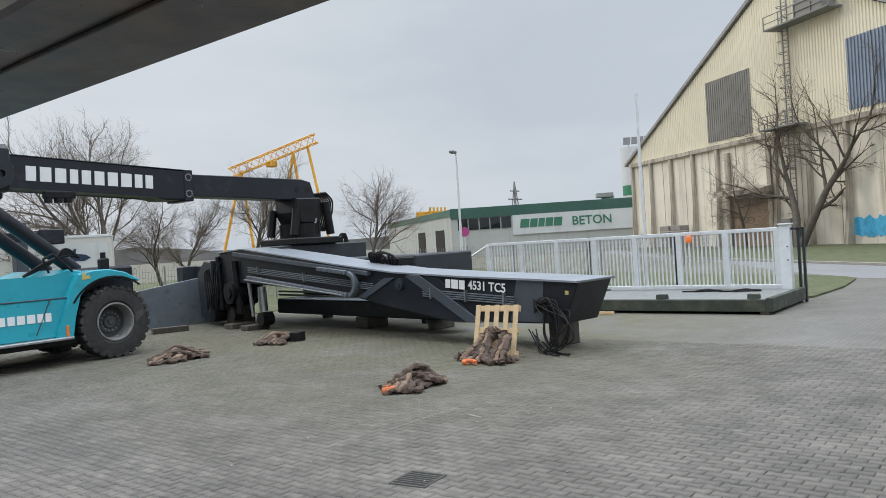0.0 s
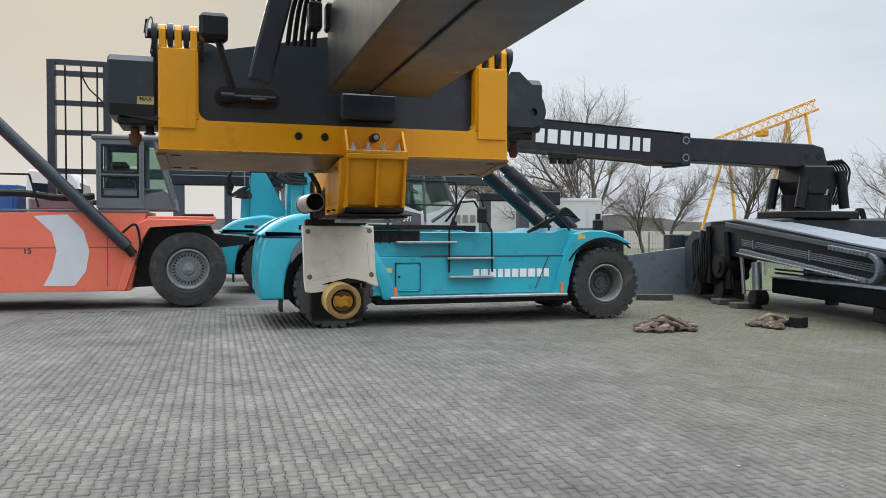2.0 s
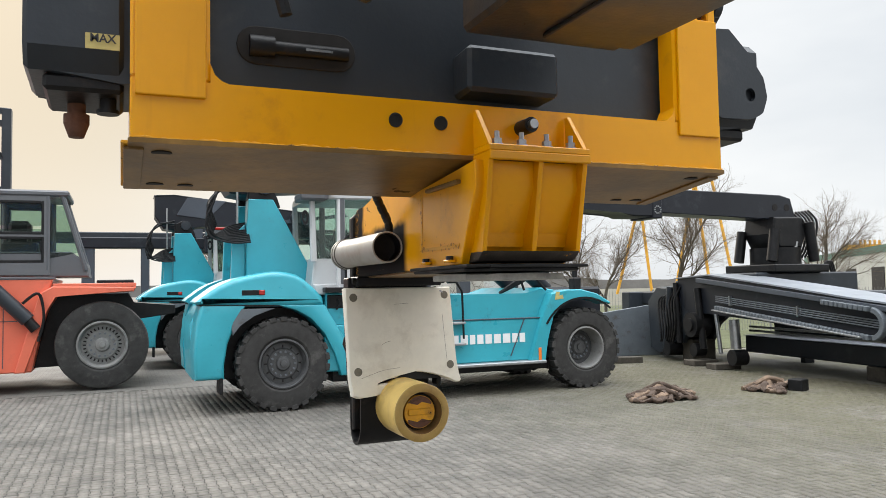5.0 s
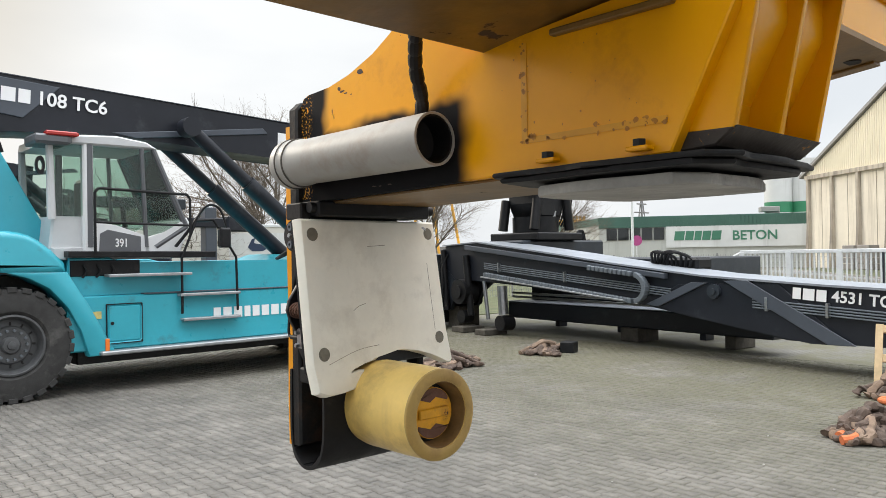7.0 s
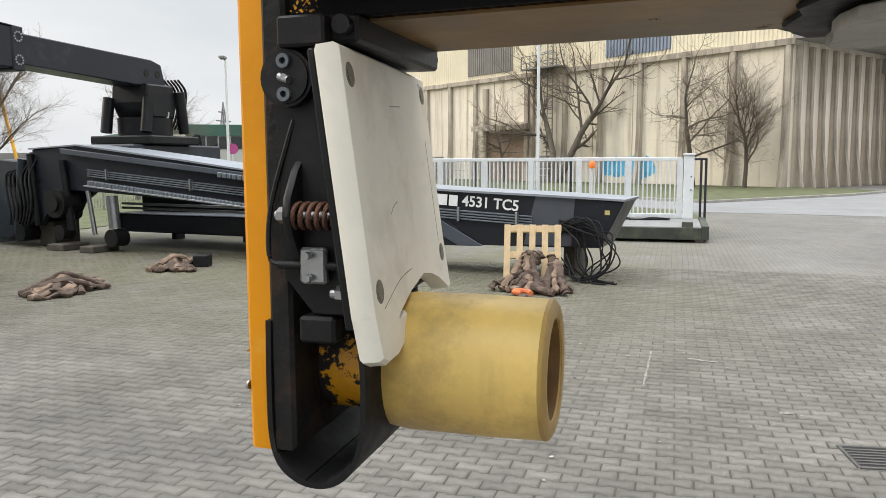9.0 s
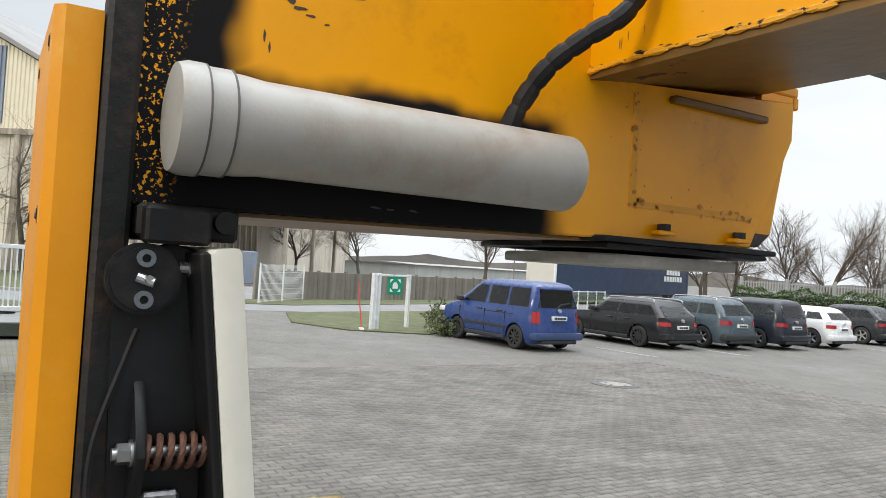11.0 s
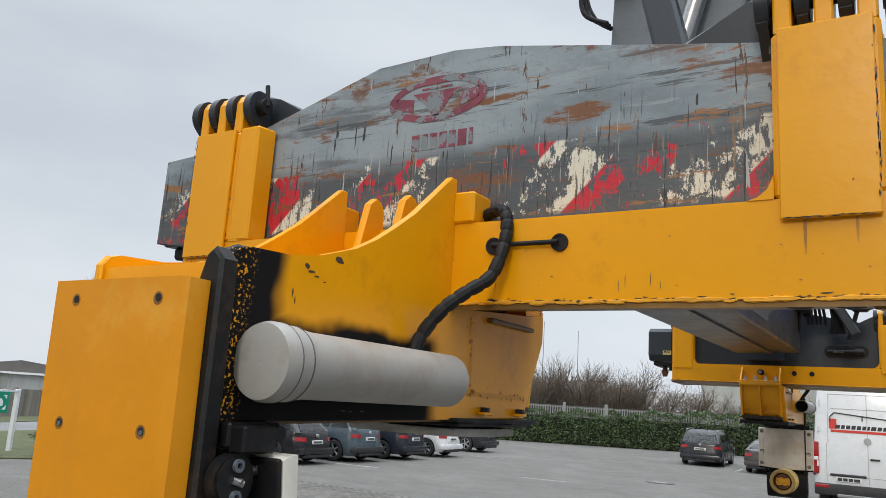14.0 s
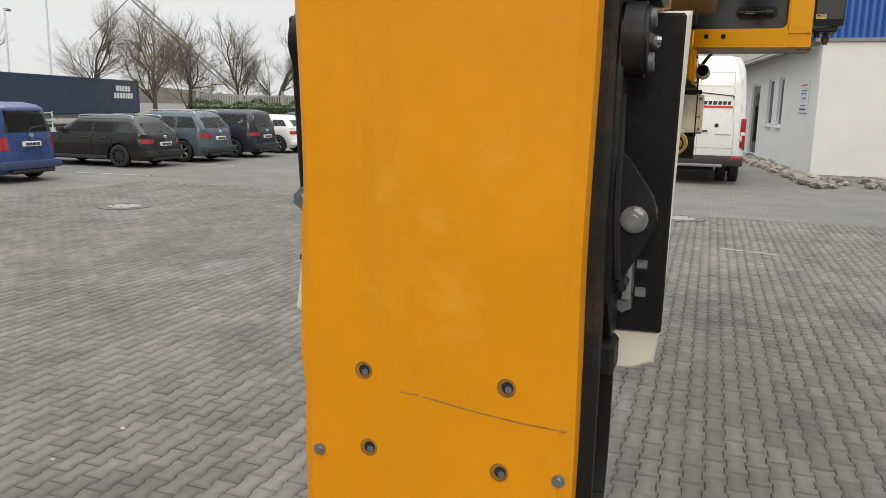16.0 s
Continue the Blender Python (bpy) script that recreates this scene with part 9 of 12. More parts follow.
def portal_crane():
    cr = thing("portal_crane", I4, "yellow lattice portal crane beyond the yard", "crane")
    b = bm_new()
    lattice(b, (103.0, 138.0, 20.3), (116.7, 124.2, 27.2), 2.0, 14, 0.13)
    part("girder", b, crane_yellow, cr)
    for p, q in (((112.9, 128.0, 24.2), (108.7, 130.5, 0)), ((112.9, 128.0, 24.2), (113.6, 125.0, 0)), ((115.1, 125.6, 25.4), (116.6, 121.0, 0)), ((104.7, 136.4, 20.6), (100.2, 139.5, 0)), ((104.7, 136.4, 20.6), (105.4, 134.0, 0))):
        b = bm_new()
        cyl(b, p, q, 0.32, 8)
        part("leg", b, crane_yellow, cr)
    b = bm_new()
    box(b, 108.5, 110.5, 130.6, 132.6, 21.2, 22.6, 0.2)
    part("trolley", b, crane_yellow, cr)
    b = bm_new()
    for x, y, z in ((98, 77, 6.0),):
        box(b, x, x + 5, y, y + 3, z, z + 1.4, 0.1)
        for k in range(5):
            box(b, x + k, x + k + 0.3, y - 0.2, y, z - 0.6, z + 2.0)
    part("roof_crane", b, crane_yellow, cr)


portal_crane()


def silos():
    for i, (x, y, r, h) in enumerate(((86.5, 38.3, 1.5, 12.0), (88.6, 35.9, 2.0, 12.2))):
        si = thing("cement_silo", Matrix.Translation((-1.2 + (x + 1.2) * 2.9, 0.3 + (y - 0.3) * 2.9, -3.8)) @ Matrix.Diagonal((2.9, 2.9, 2.9, 1)), "white cement silo with green bands", "silo", "silos")
        b = bm_new()
        cyl(b, (0, 0, 3.6), (0, 0, h), r, 28)
        cyl(b, (0, 0, 1.9), (0, 0, 3.6), 0.4, 28, r)
        part("tank", b, silo_mat, si)
        b = bm_new()
        for z0, z1 in ((6.2, 7.4), (4.6, 5.7)):
            cyl(b, (0, 0, z0), (0, 0, z1), r + 0.02, 28, None, False)
        part("band", b, silo_green, si)
        for a in (0.8, 2.4, 3.9, 5.5):
            b = bm_new()
            cyl(b, (r * 0.9 * math.cos(a), r * 0.9 * math.sin(a), 0), (r * 0.9 * math.cos(a), r * 0.9 * math.sin(a), 4.0), 0.12, 8)
            part("leg", b, silo_mat, si)
        if i == 0:
            n = Vector((-0.87, -0.48, 0))
            part("lettering", bars_bm([0.85, 0.7, 0.6, 0.7, 0.8], 0.9, 0.12, 0.03, 0.1), pylon_mat, si, "dark bars of lettering on the top", facing(0.9, -0.6, h + 0.9, n.x, n.y))
            b = bm_new()
            for k in (-1.5, 0, 1.5):
                cyl(b, (0.9 + 0.48 * k, -0.6 - 0.87 * k, h - 0.4), (0.9 + 0.48 * k, -0.6 - 0.87 * k, h + 0.6), 0.05, 6)
            part("sign_post", b, pylon_mat, si)


silos()


def pylon(x, y, h):
    p = thing("power_pylon", Matrix.Translation((x, y, 0)), "distant steel lattice power pylon", "pylon")
    b = bm_new()
    for sx in (-1, 1):
        for sy in (-1, 1):
            cyl(b, (sx * h * 0.09, sy * h * 0.09, 0), (0, 0, h), 0.35, 5)
    for z, w in ((0.55, 0.16), (0.70, 0.20), (0.84, 0.13)):
        cyl(b, (-w * h, 0, h * z), (w * h, 0, h * z), 0.45, 5)
    for i in range(8):
        z0, z1 = h * i / 8, h * (i + 1) / 8
        a0, a1 = 0.09 * (h - z0), 0.09 * (h - z1)
        s = 1 if i % 2 else -1
        cyl(b, (s * a0, -a0, z0), (-s * a1, -a1, z1), 0.2, 4)
    part("mast", b, pylon_mat, p)


pylon(370, 238, 34)


def street_lamp(x, y, h, az, sign=False, double=False):
    sl = thing("street_lamp", Matrix.Translation((x, y, 0)) @ Matrix.Rotation(az, 4, "Z"), "grey steel street lamp" + (" with a round sign" if sign else ""), "street lamp", "street lamps")
    b = bm_new()
    cyl(b, (0, 0, 0), (0, 0, h), 0.11, 10, 0.07)
    if double:
        cyl(b, (-0.9, 0, h), (0.9, 0, h), 0.04, 8)
    else:
        cyl(b, (0, 0, h), (0.6, 0, h + 0.12), 0.04, 8)
    part("pole", b, galv, sl)
    for x0 in ((-1.2, 0.6) if double else (0.35,)):
        b = bm_new()
        box(b, x0, x0 + 0.75, -0.2, 0.2, h + 0.02, h + 0.22, 0.05)
        part("lamp_head", b, pylon_mat, sl)
    if sign:
        b = bm_new()
        cyl(b, (0, 0.10, 2.75), (0, 0.13, 2.75), 0.36, 24)
        part("round_sign", b, purple, sl, "round purple-red no stopping sign")
        b = bm_new()
        box(b, -0.3, 0.3, 0.10, 0.12, 0.9, 1.5, 0.01)
        part("plate", b, silo_mat, sl)


street_lamp(44.4, 29.5, 8.55, radians(200), False)
sg = thing("no_stopping_sign", Matrix.Translation((44.6, 29.3, 0)) @ facing(0, 0, 0, -0.8, -0.6), "round purple-red no stopping sign on the lamp post", "road sign")
b = bm_new()
cyl(b, (0, 2.75, 0), (0, 2.75, 0.03), 0.36, 24)
part("sign_face", b, purple, sg)
b = bm_new()
box(b, -0.03, 0.03, 0, 2.7, -0.06, -0.01)
part("post", b, galv, sg)


# bare trees ----------------------------------------------------------------
def bare_tree_parts(seed, H, spread, fork=0.22, levels=5, stems=1):
    rnd = random.Random(seed)
    wood, twigs = ([], []), ([], [])

    def tube(store, p, q, r0, r1, seg):
        V, Fc = store
        d = (q - p)
        u = d.orthogonal().normalized()
        w = d.cross(u).normalized()
        i0 = len(V)
        for c, r in ((p, r0), (q, r1)):
            for k in range(seg):
                a = 2 * math.pi * k / seg
                V.append(tuple(c + (u * math.cos(a) + w * math.sin(a)) * r))
        for k in range(seg):
            Fc.append((i0 + k, i0 + (k + 1) % seg, i0 + seg + (k + 1) % seg, i0 + seg + k))

    def grow(p, d, L, r, lev):
        n = 4 if lev < 2 else 3
        seg = (8, 6, 5, 4, 3, 3)[min(lev, 5)]
        store = wood if lev < 3 else twigs
        for i in range(n):
            d = (d + Vector((rnd.gauss(0, 1), rnd.gauss(0, 1), rnd.gauss(0.25, 0.7))) * (0.10 + 0.035 * lev)).normalized()
            q = p + d * L / n
            r1 = r * (0.86 if lev else 0.90)
            tube(store, p, q, r, r1, seg)
            p, r = q, r1
            if lev < levels and (lev > 0 or i >= 1):
                for _ in range(rnd.choice((1, 1, 2)) if lev < 3 else rnd.choice((1, 2))):
                    ax = d.orthogonal().normalized()
                    ax.rotate(Matrix.Rotation(rnd.uniform(0, 2 * math.pi), 3, d))
                    nd = d.copy()
                    nd.rotate(Matrix.Rotation(rnd.uniform(0.45, 0.95) * spread, 3, ax))
                    grow(p, nd, L * rnd.uniform(0.50, 0.78), r * rnd.uniform(0.45, 0.68), lev + 1)
        if lev < levels:
            grow(p, d, L * 0.7, r * 0.9, lev + 1)

    for s in range(stems):
        d = Vector((rnd.uniform(-0.25, 0.25) * (stems > 1) * 2, rnd.uniform(-0.25, 0.25) * (stems > 1) * 2, 1)).normalized()
        grow(Vector((0.25 * s, 0.1 * s, -0.05)), d, H * 0.42, H * 0.018 + 0.04, 0)
    res = []
    for nm, (V, Fc), mt in (("trunk", wood, bark), ("crown", twigs, twig_mat)):
        me = bpy.data.meshes.new(nm)
        me.from_pydata(V, [], Fc)
        me.materials.append(mt)
        for pl in me.polygons:
            pl.use_smooth = True
        zs = max((v[2] for v in V), default=1)
        res.append((nm, me, zs))
    return res


TREES = {}


def tree(x, y, h, kind, rot=0.0, label="bare winter tree with grey-brown twigs", base=0.0):
    ps = TREES[kind]
    top = max(p[2] for p in ps)
    k = h / top
    t = thing("bare_tree", Matrix.Translation((x, y, base)) @ Matrix.Rotation(rot, 4, "Z") @ Matrix.Diagonal((k, k, k, 1)), label, "tree", "bare trees")
    for nm, me, _ in ps:
        o = new(nm, me)
        o.parent = t


for key, args in {"wide": (3, 10, 1.0, 0.2, 5, 1), "tall": (12, 10, 0.75, 0.2, 5, 1), "multi": (21, 10, 0.9, 0.2, 5, 2), "open": (34, 10, 1.75, 0.16, 5, 1), "fork": (58, 10, 1.0, 0.16, 4, 2), "bush": (47, 6, 1.1, 0.2, 4, 4)}.items():
    TREES[key] = bare_tree_parts(*args)
tree(20.4, 34.4, 10.8, "multi", 0.4)
tree(24.0, 36.5, 6.4, "wide", 1.2)
tree(29.6, 34.6, 9.0, "wide", 2.2)
tree(31.4, 26.6, 7.2, "wide", 3.4)
tree(14.5, 40.0, 7.0, "bush", 0.6)
tree(17.0, 37.0, 6.2, "bush", 2.0)
tree(26.8, 38.0, 6.5, "tall", 4.0)
tree(5.0, 52.0, 7.5, "wide", 5.0)
p = wl(18.6, 3.2, 0)
tree(p.x, p.y, 14.6, "fork", 0.3, "bare knotty tree in front of the warehouse", 0.08)
p = wl(24.9, 3.0, 0)
tree(p.x, p.y, 8.0, "open", 2.0, "small bare tree in front of the warehouse", 0.08)
p = wl(6.5, 3.0, 0)
tree(p.x, p.y, 11.0, "open", 3.3, "bare knotty tree in front of the warehouse", 0.08)
p = wl(2.9, 2.8, 0)
tree(p.x, p.y, 8.2, "tall", 1.1, "small bare tree by the warehouse corner", 0.08)


# a white trailer and site clutter behind the handlers ------------------------
def box_trailer(at, label, mat, L, H, group, front=None, straps=True, low=1.15):
    tr = thing("box_trailer", at, label, "trailer", group)
    b = bm_new()
    box(b, 0, L, -1.25, 1.25, low, H, 0.03)
    part("body", b, mat, tr)
    b = bm_new()
    box(b, 0.2, L - 0.2, -1.1, 1.1, low - 0.3, low, 0.02)
    part("chassis", b, pylon_mat, tr)
    b = bm_new()
    box(b, -0.02, L + 0.02, -1.28, 1.28, H - 0.12, H + 0.02, 0.01)
    part("roof_rail", b, front or galv, tr)
    for x in (L - 3.6, L - 2.4, L - 1.2, 2.0):
        for y in (-1.0, 1.0):
            b = bm_new()
            cyl(b, (x, y - 0.15, 0.5), (x, y + 0.15, 0.5), 0.5, 20)
            part("wheel", b, tyre_mat, tr)
    b = bm_new()
    for x in np.linspace(0.6, L - 0.6, 9) if straps else (0.3, L - 0.3):
        for y in (-1.262, 1.262):
            box(b, x - 0.03, x + 0.03, y - 0.008, y + 0.008, 1.2, H - 0.15)
    part("tarpaulin_strap", b, mat, tr)
    return tr


tr = box_trailer(Matrix.Translation((8.8, 40.0, 0)) @ Matrix.Rotation(radians(-30), 4, "Z"), "white curtain-side trailer parked behind the fence", trailer_white, 12.5, 3.6, "trailers")
part("lettering", bars_bm([0.3] * 8, 0.42, 0.12, 0.01), slat_mat, tr, "grey bars of lettering", facing(4.5, -1.27, 2.5, 0, -1))
b = bm_new()
box(b, 9.6, 12.3, -1.275, -1.262, 1.35, 3.2)
part("sign_panel", b, silo_mat, tr, "white panel with blue emblem")
b = bm_new()
prism(b, [(10.5, 2.5), (10.7, 2.9), (10.85, 2.95), (10.8, 2.7), (11.3, 2.6), (11.5, 2.45), (11.2, 2.3), (10.7, 2.3)], -1.285, -1.276, "y")
part("emblem", b, navy, tr, "dark blue emblem")


def mesh_fence(at, L, H, label, step=0.9, mat=None):
    fn = thing("mesh_fence", at, label, "fence", "fences")
    mt = mat or pylon_mat
    b = bm_new()
    box(b, -0.03, 0.03, -0.03, 0.03, 0, H + 0.05)
    pm = mesh_from("post", b, mt)
    x = 0.0
    while x <= L:
        o = new("post", pm)
        o.parent, o.location = fn, (x, 0, 0)
        x += 2.5
    b = bm_new()
    x = 0.0
    while x < L:
        box(b, x - 0.006, x + 0.006, -0.006, 0.006, 0.05, H)
        x += 0.12
    for z in np.arange(0.1, H, 0.25):
        box(b, 0, L, -0.006, 0.006, z - 0.006, z + 0.006)
    o = part("mesh_panel", b, mt, fn)
    tagged(o, "", "", "", "stuff")


mesh_fence(Matrix.Translation((13.0, 27.5, 0)) @ Matrix.Rotation(radians(-22), 4, "Z"), 15, 1.8, "dark wire mesh fence behind the boom")
mesh_fence(Matrix.Translation((27.0, 21.9, 0)) @ Matrix.Rotation(radians(-38), 4, "Z"), 20, 1.8, "dark wire mesh fence along the grass")
patch("grass_behind", [(10.5, 19.0), (14.5, 17.0), (20.0, 17.0), (28.0, 20.0), (40.0, 20.0), (60.0, 60.0), (-10.0, 70.0), (2.0, 34.0)], 0.015, grass_mat, "rough grass and moss behind the machines", "grass", 0.03)
# old machine parts and a low lorry behind the handlers
rnd = random.Random(2)
mp = thing("scrap_machine_frame", Matrix.Translation((16.4, 10.6, 0)), "dark machine frames with hose loops behind the boom", "machine part")
for k in range(4):
    b = bm_new()
    x, y = 0.8 * (k % 2), 1.2 * k - 2.0
    box(b, x, x + 1.2, y, y + 0.9, 0.0, 0.9 + 0.2 * (k % 2), 0.05)
    part("frame", b, charcoal, mp)
    for j in range(3):
        b = bm_new()
        sweep(b, [(x + 0.2, y + 0.2 * j, 0.9), (x + 0.25, y + 0.2 * j, 1.25 + 0.08 * j), (x + 0.7, y + 0.25 * j, 1.42 - 0.07 * k), (x + 1.0, y + 0.2 * j, 0.95)], 0.03, 6)
        part("hose_loop", b, black_soft, mp)
lp = thing("lattice_forklift_mast", Matrix.Translation((1.6, 27.5, 0)), "dark forklift masts of parked machines", "forklift mast")
for k in range(3):
    b = bm_new()
    x = 2.2 * k
    for dx in (0, 1.2):
        box(b, x + dx, x + dx + 0.16, 0, 0.2, 0, 4.4, 0.01)
    for z in (0.8, 1.8, 2.8, 3.8, 4.3):
        box(b, x, x + 1.3, 0.02, 0.16, z, z + 0.14, 0.01)
    part("mast", b, charcoal, lp)
b = bm_new()
box(b, -6, 10, 0.5, 0.9, 3.9, 4.3, 0.03)
part("cross_boom", b, charcoal, lp)
b = bm_new()
box(b, 0, 6.1, -1.2, 1.2, 0, 2.6, 0.02)
solo("shipping_container", b, paint("blue_container_paint", (0.03, 0.10, 0.30), 0.5, var=0.15, scale=0.8), Matrix.Translation((-13.5, 27.0, 0)), "blue shipping container behind the coral truck", "container")

# far tree line, all round
def skyline():
    b = bm_new()
    rnd = random.Random(6)
    n = 220
    R = 420
    prev = None
    for i in range(n + 1):
        a = 2 * math.pi * i / n
        h = 5.5 + 3.5 * noise.noise(Vector((math.cos(a) * 9, math.sin(a) * 9, 0))) + rnd.uniform(0, 1.4)
        c = (b.verts.new((R * math.cos(a), R * math.sin(a), -1)), b.verts.new((R * math.cos(a), R * math.sin(a), h)))
        if prev:
            b.faces.new((prev[0], c[0], c[1], prev[1]))
        prev = c
    solo("backdrop", b, far_wood, I4, "distant grey-brown bare woods on the skyline", "backdrop", "", "structure", False)


skyline()

# ---------------------------------------------------------------- parking side: cars, van, office, hedge, trailer
car_blue = paint("blue_car_paint", (0.012, 0.04, 0.165), 0.28, var=0.06, scale=1, bump=0, coat=0.5, dirt=((0.05, 0.07, 0.16), 0.05, 2))
car_black = paint("black_car_paint", (0.016, 0.016, 0.018), 0.25, var=0.1, scale=1, bump=0, coat=0.18, spec=0.35, dirt=((0.06, 0.06, 0.055), 0.05, 2))
car_slate = paint("grey_blue_car_paint", (0.07, 0.095, 0.115), 0.27, var=0.06, scale=1, bump=0, coat=0.18, spec=0.35)
car_navy = paint("dark_blue_car_paint", (0.018, 0.022, 0.032), 0.25, var=0.08, scale=1, bump=0, coat=0.18, spec=0.35)
car_white = paint("white_car_paint", (0.72, 0.73, 0.74), 0.28, var=0.03, scale=1, bump=0, coat=0.5, dirt=((0.5, 0.49, 0.46), 0.04, 2))
car_grey = paint("dark_grey_car_paint", (0.026, 0.027, 0.032), 0.27, var=0.08, scale=1, bump=0, coat=0.18, spec=0.35)
car_brown = paint("brown_grey_car_paint", (0.055, 0.046, 0.043), 0.3, var=0.08, scale=1, bump=0, coat=0.4)
car_trim = paint("black_car_plastic", (0.025, 0.025, 0.027), 0.6, var=0.2, scale=5, bump=0.02)
bumper_blue = paint("blue_grey_bumper", (0.03, 0.055, 0.135), 0.45, var=0.1, scale=3, bump=0.02)
lamp_red = paint("red_lamp_plastic", (0.33, 0.012, 0.014), 0.12, var=0.1, scale=10, bump=0, coat=0.4)
lamp_white = paint("clear_lamp_plastic", (0.72, 0.72, 0.72), 0.15, var=0.05, bump=0)
alloy = paint("silver_alloy", (0.52, 0.53, 0.54), 0.32, metal=0.7, var=0.08, scale=10)
plate_white = paint("white_plate", (0.72, 0.72, 0.70), 0.4, var=0.04, bump=0)
stripe_red = paint("red_stripe_paint", (0.62, 0.05, 0.035), 0.4, var=0.06, bump=0)
tyre_road = paint("car_tyre_rubber", (0.022, 0.022, 0.022), 0.75, var=0.25, scale=8, bump=0.04)
cabin_lining = paint("grey_cabin_lining", (0.20, 0.20, 0.195), 0.8, var=0.1, scale=4)
steel_dark = paint("dark_steel_wheel", (0.035, 0.035, 0.037), 0.5, metal=0.3, var=0.2, scale=10)
pane_dark = glass("dark_tinted_car_window", (0.62, 0.66, 0.65), 0.03, 0.95, 1.5)
pane_van = glass("clear_car_window", (0.88, 0.93, 0.90), 0.03, 0.98, 1.55)


def car_wheel(parent, x, y, R, w, out, spokes, rim_mat):
    b = bm_new()
    prof = [(-w / 2, R * 0.66), (-w / 2, R * 0.90), (-w / 2 + 0.03, R), (w / 2 - 0.03, R), (w / 2, R * 0.90), (w / 2, R * 0.66)]
    ring(b, (x, y, R), (0, 1, 0), prof, 28)
    t = part("wheel", b, tyre_road, parent)
    b = bm_new()
    yo = y + out * (w / 2 - 0.035)
    ring(b, (x, yo, R), (0, out, 0), [(-0.1, R * 0.68), (0.02, R * 0.68), (0.025, R * 0.62), (-0.1, R * 0.62)], 24)
    for k in range(spokes):
        a = 2 * math.pi * k / spokes
        m = Matrix.Translation((x, yo, R)) @ Matrix.Rotation(a, 4, "Y")
        box(b, 0.02, R * 0.64, -0.015, 0.015, -R * (0.07 if spokes < 8 else 0.09), R * (0.07 if spokes < 8 else 0.09), 0.006, 1, m)
    cyl(b, (x, yo - 0.03, R), (x, yo + out * 0.02, R), R * 0.17, 14)
    part("rim", b, rim_mat, t)
    b = bm_new()
    cyl(b, (x, yo - out * 0.11, R), (x, yo - out * 0.09, R), R * 0.64, 20)
    part("brake_disc", b, hole_black, t)


def slice_loop(xr, xf, hw, r, z, n=5):
    pts = []
    for cx, cy, a0 in ((xf - r, hw - r, 0), (xr + r, hw - r, 90), (xr + r, -hw + r, 180), (xf - r, -hw + r, 270)):
        for k in range(n + 1):
            a = radians(a0 + 90 * k / n)
            pts.append((cx + r * math.cos(a), cy + r * math.sin(a), z))
    return pts


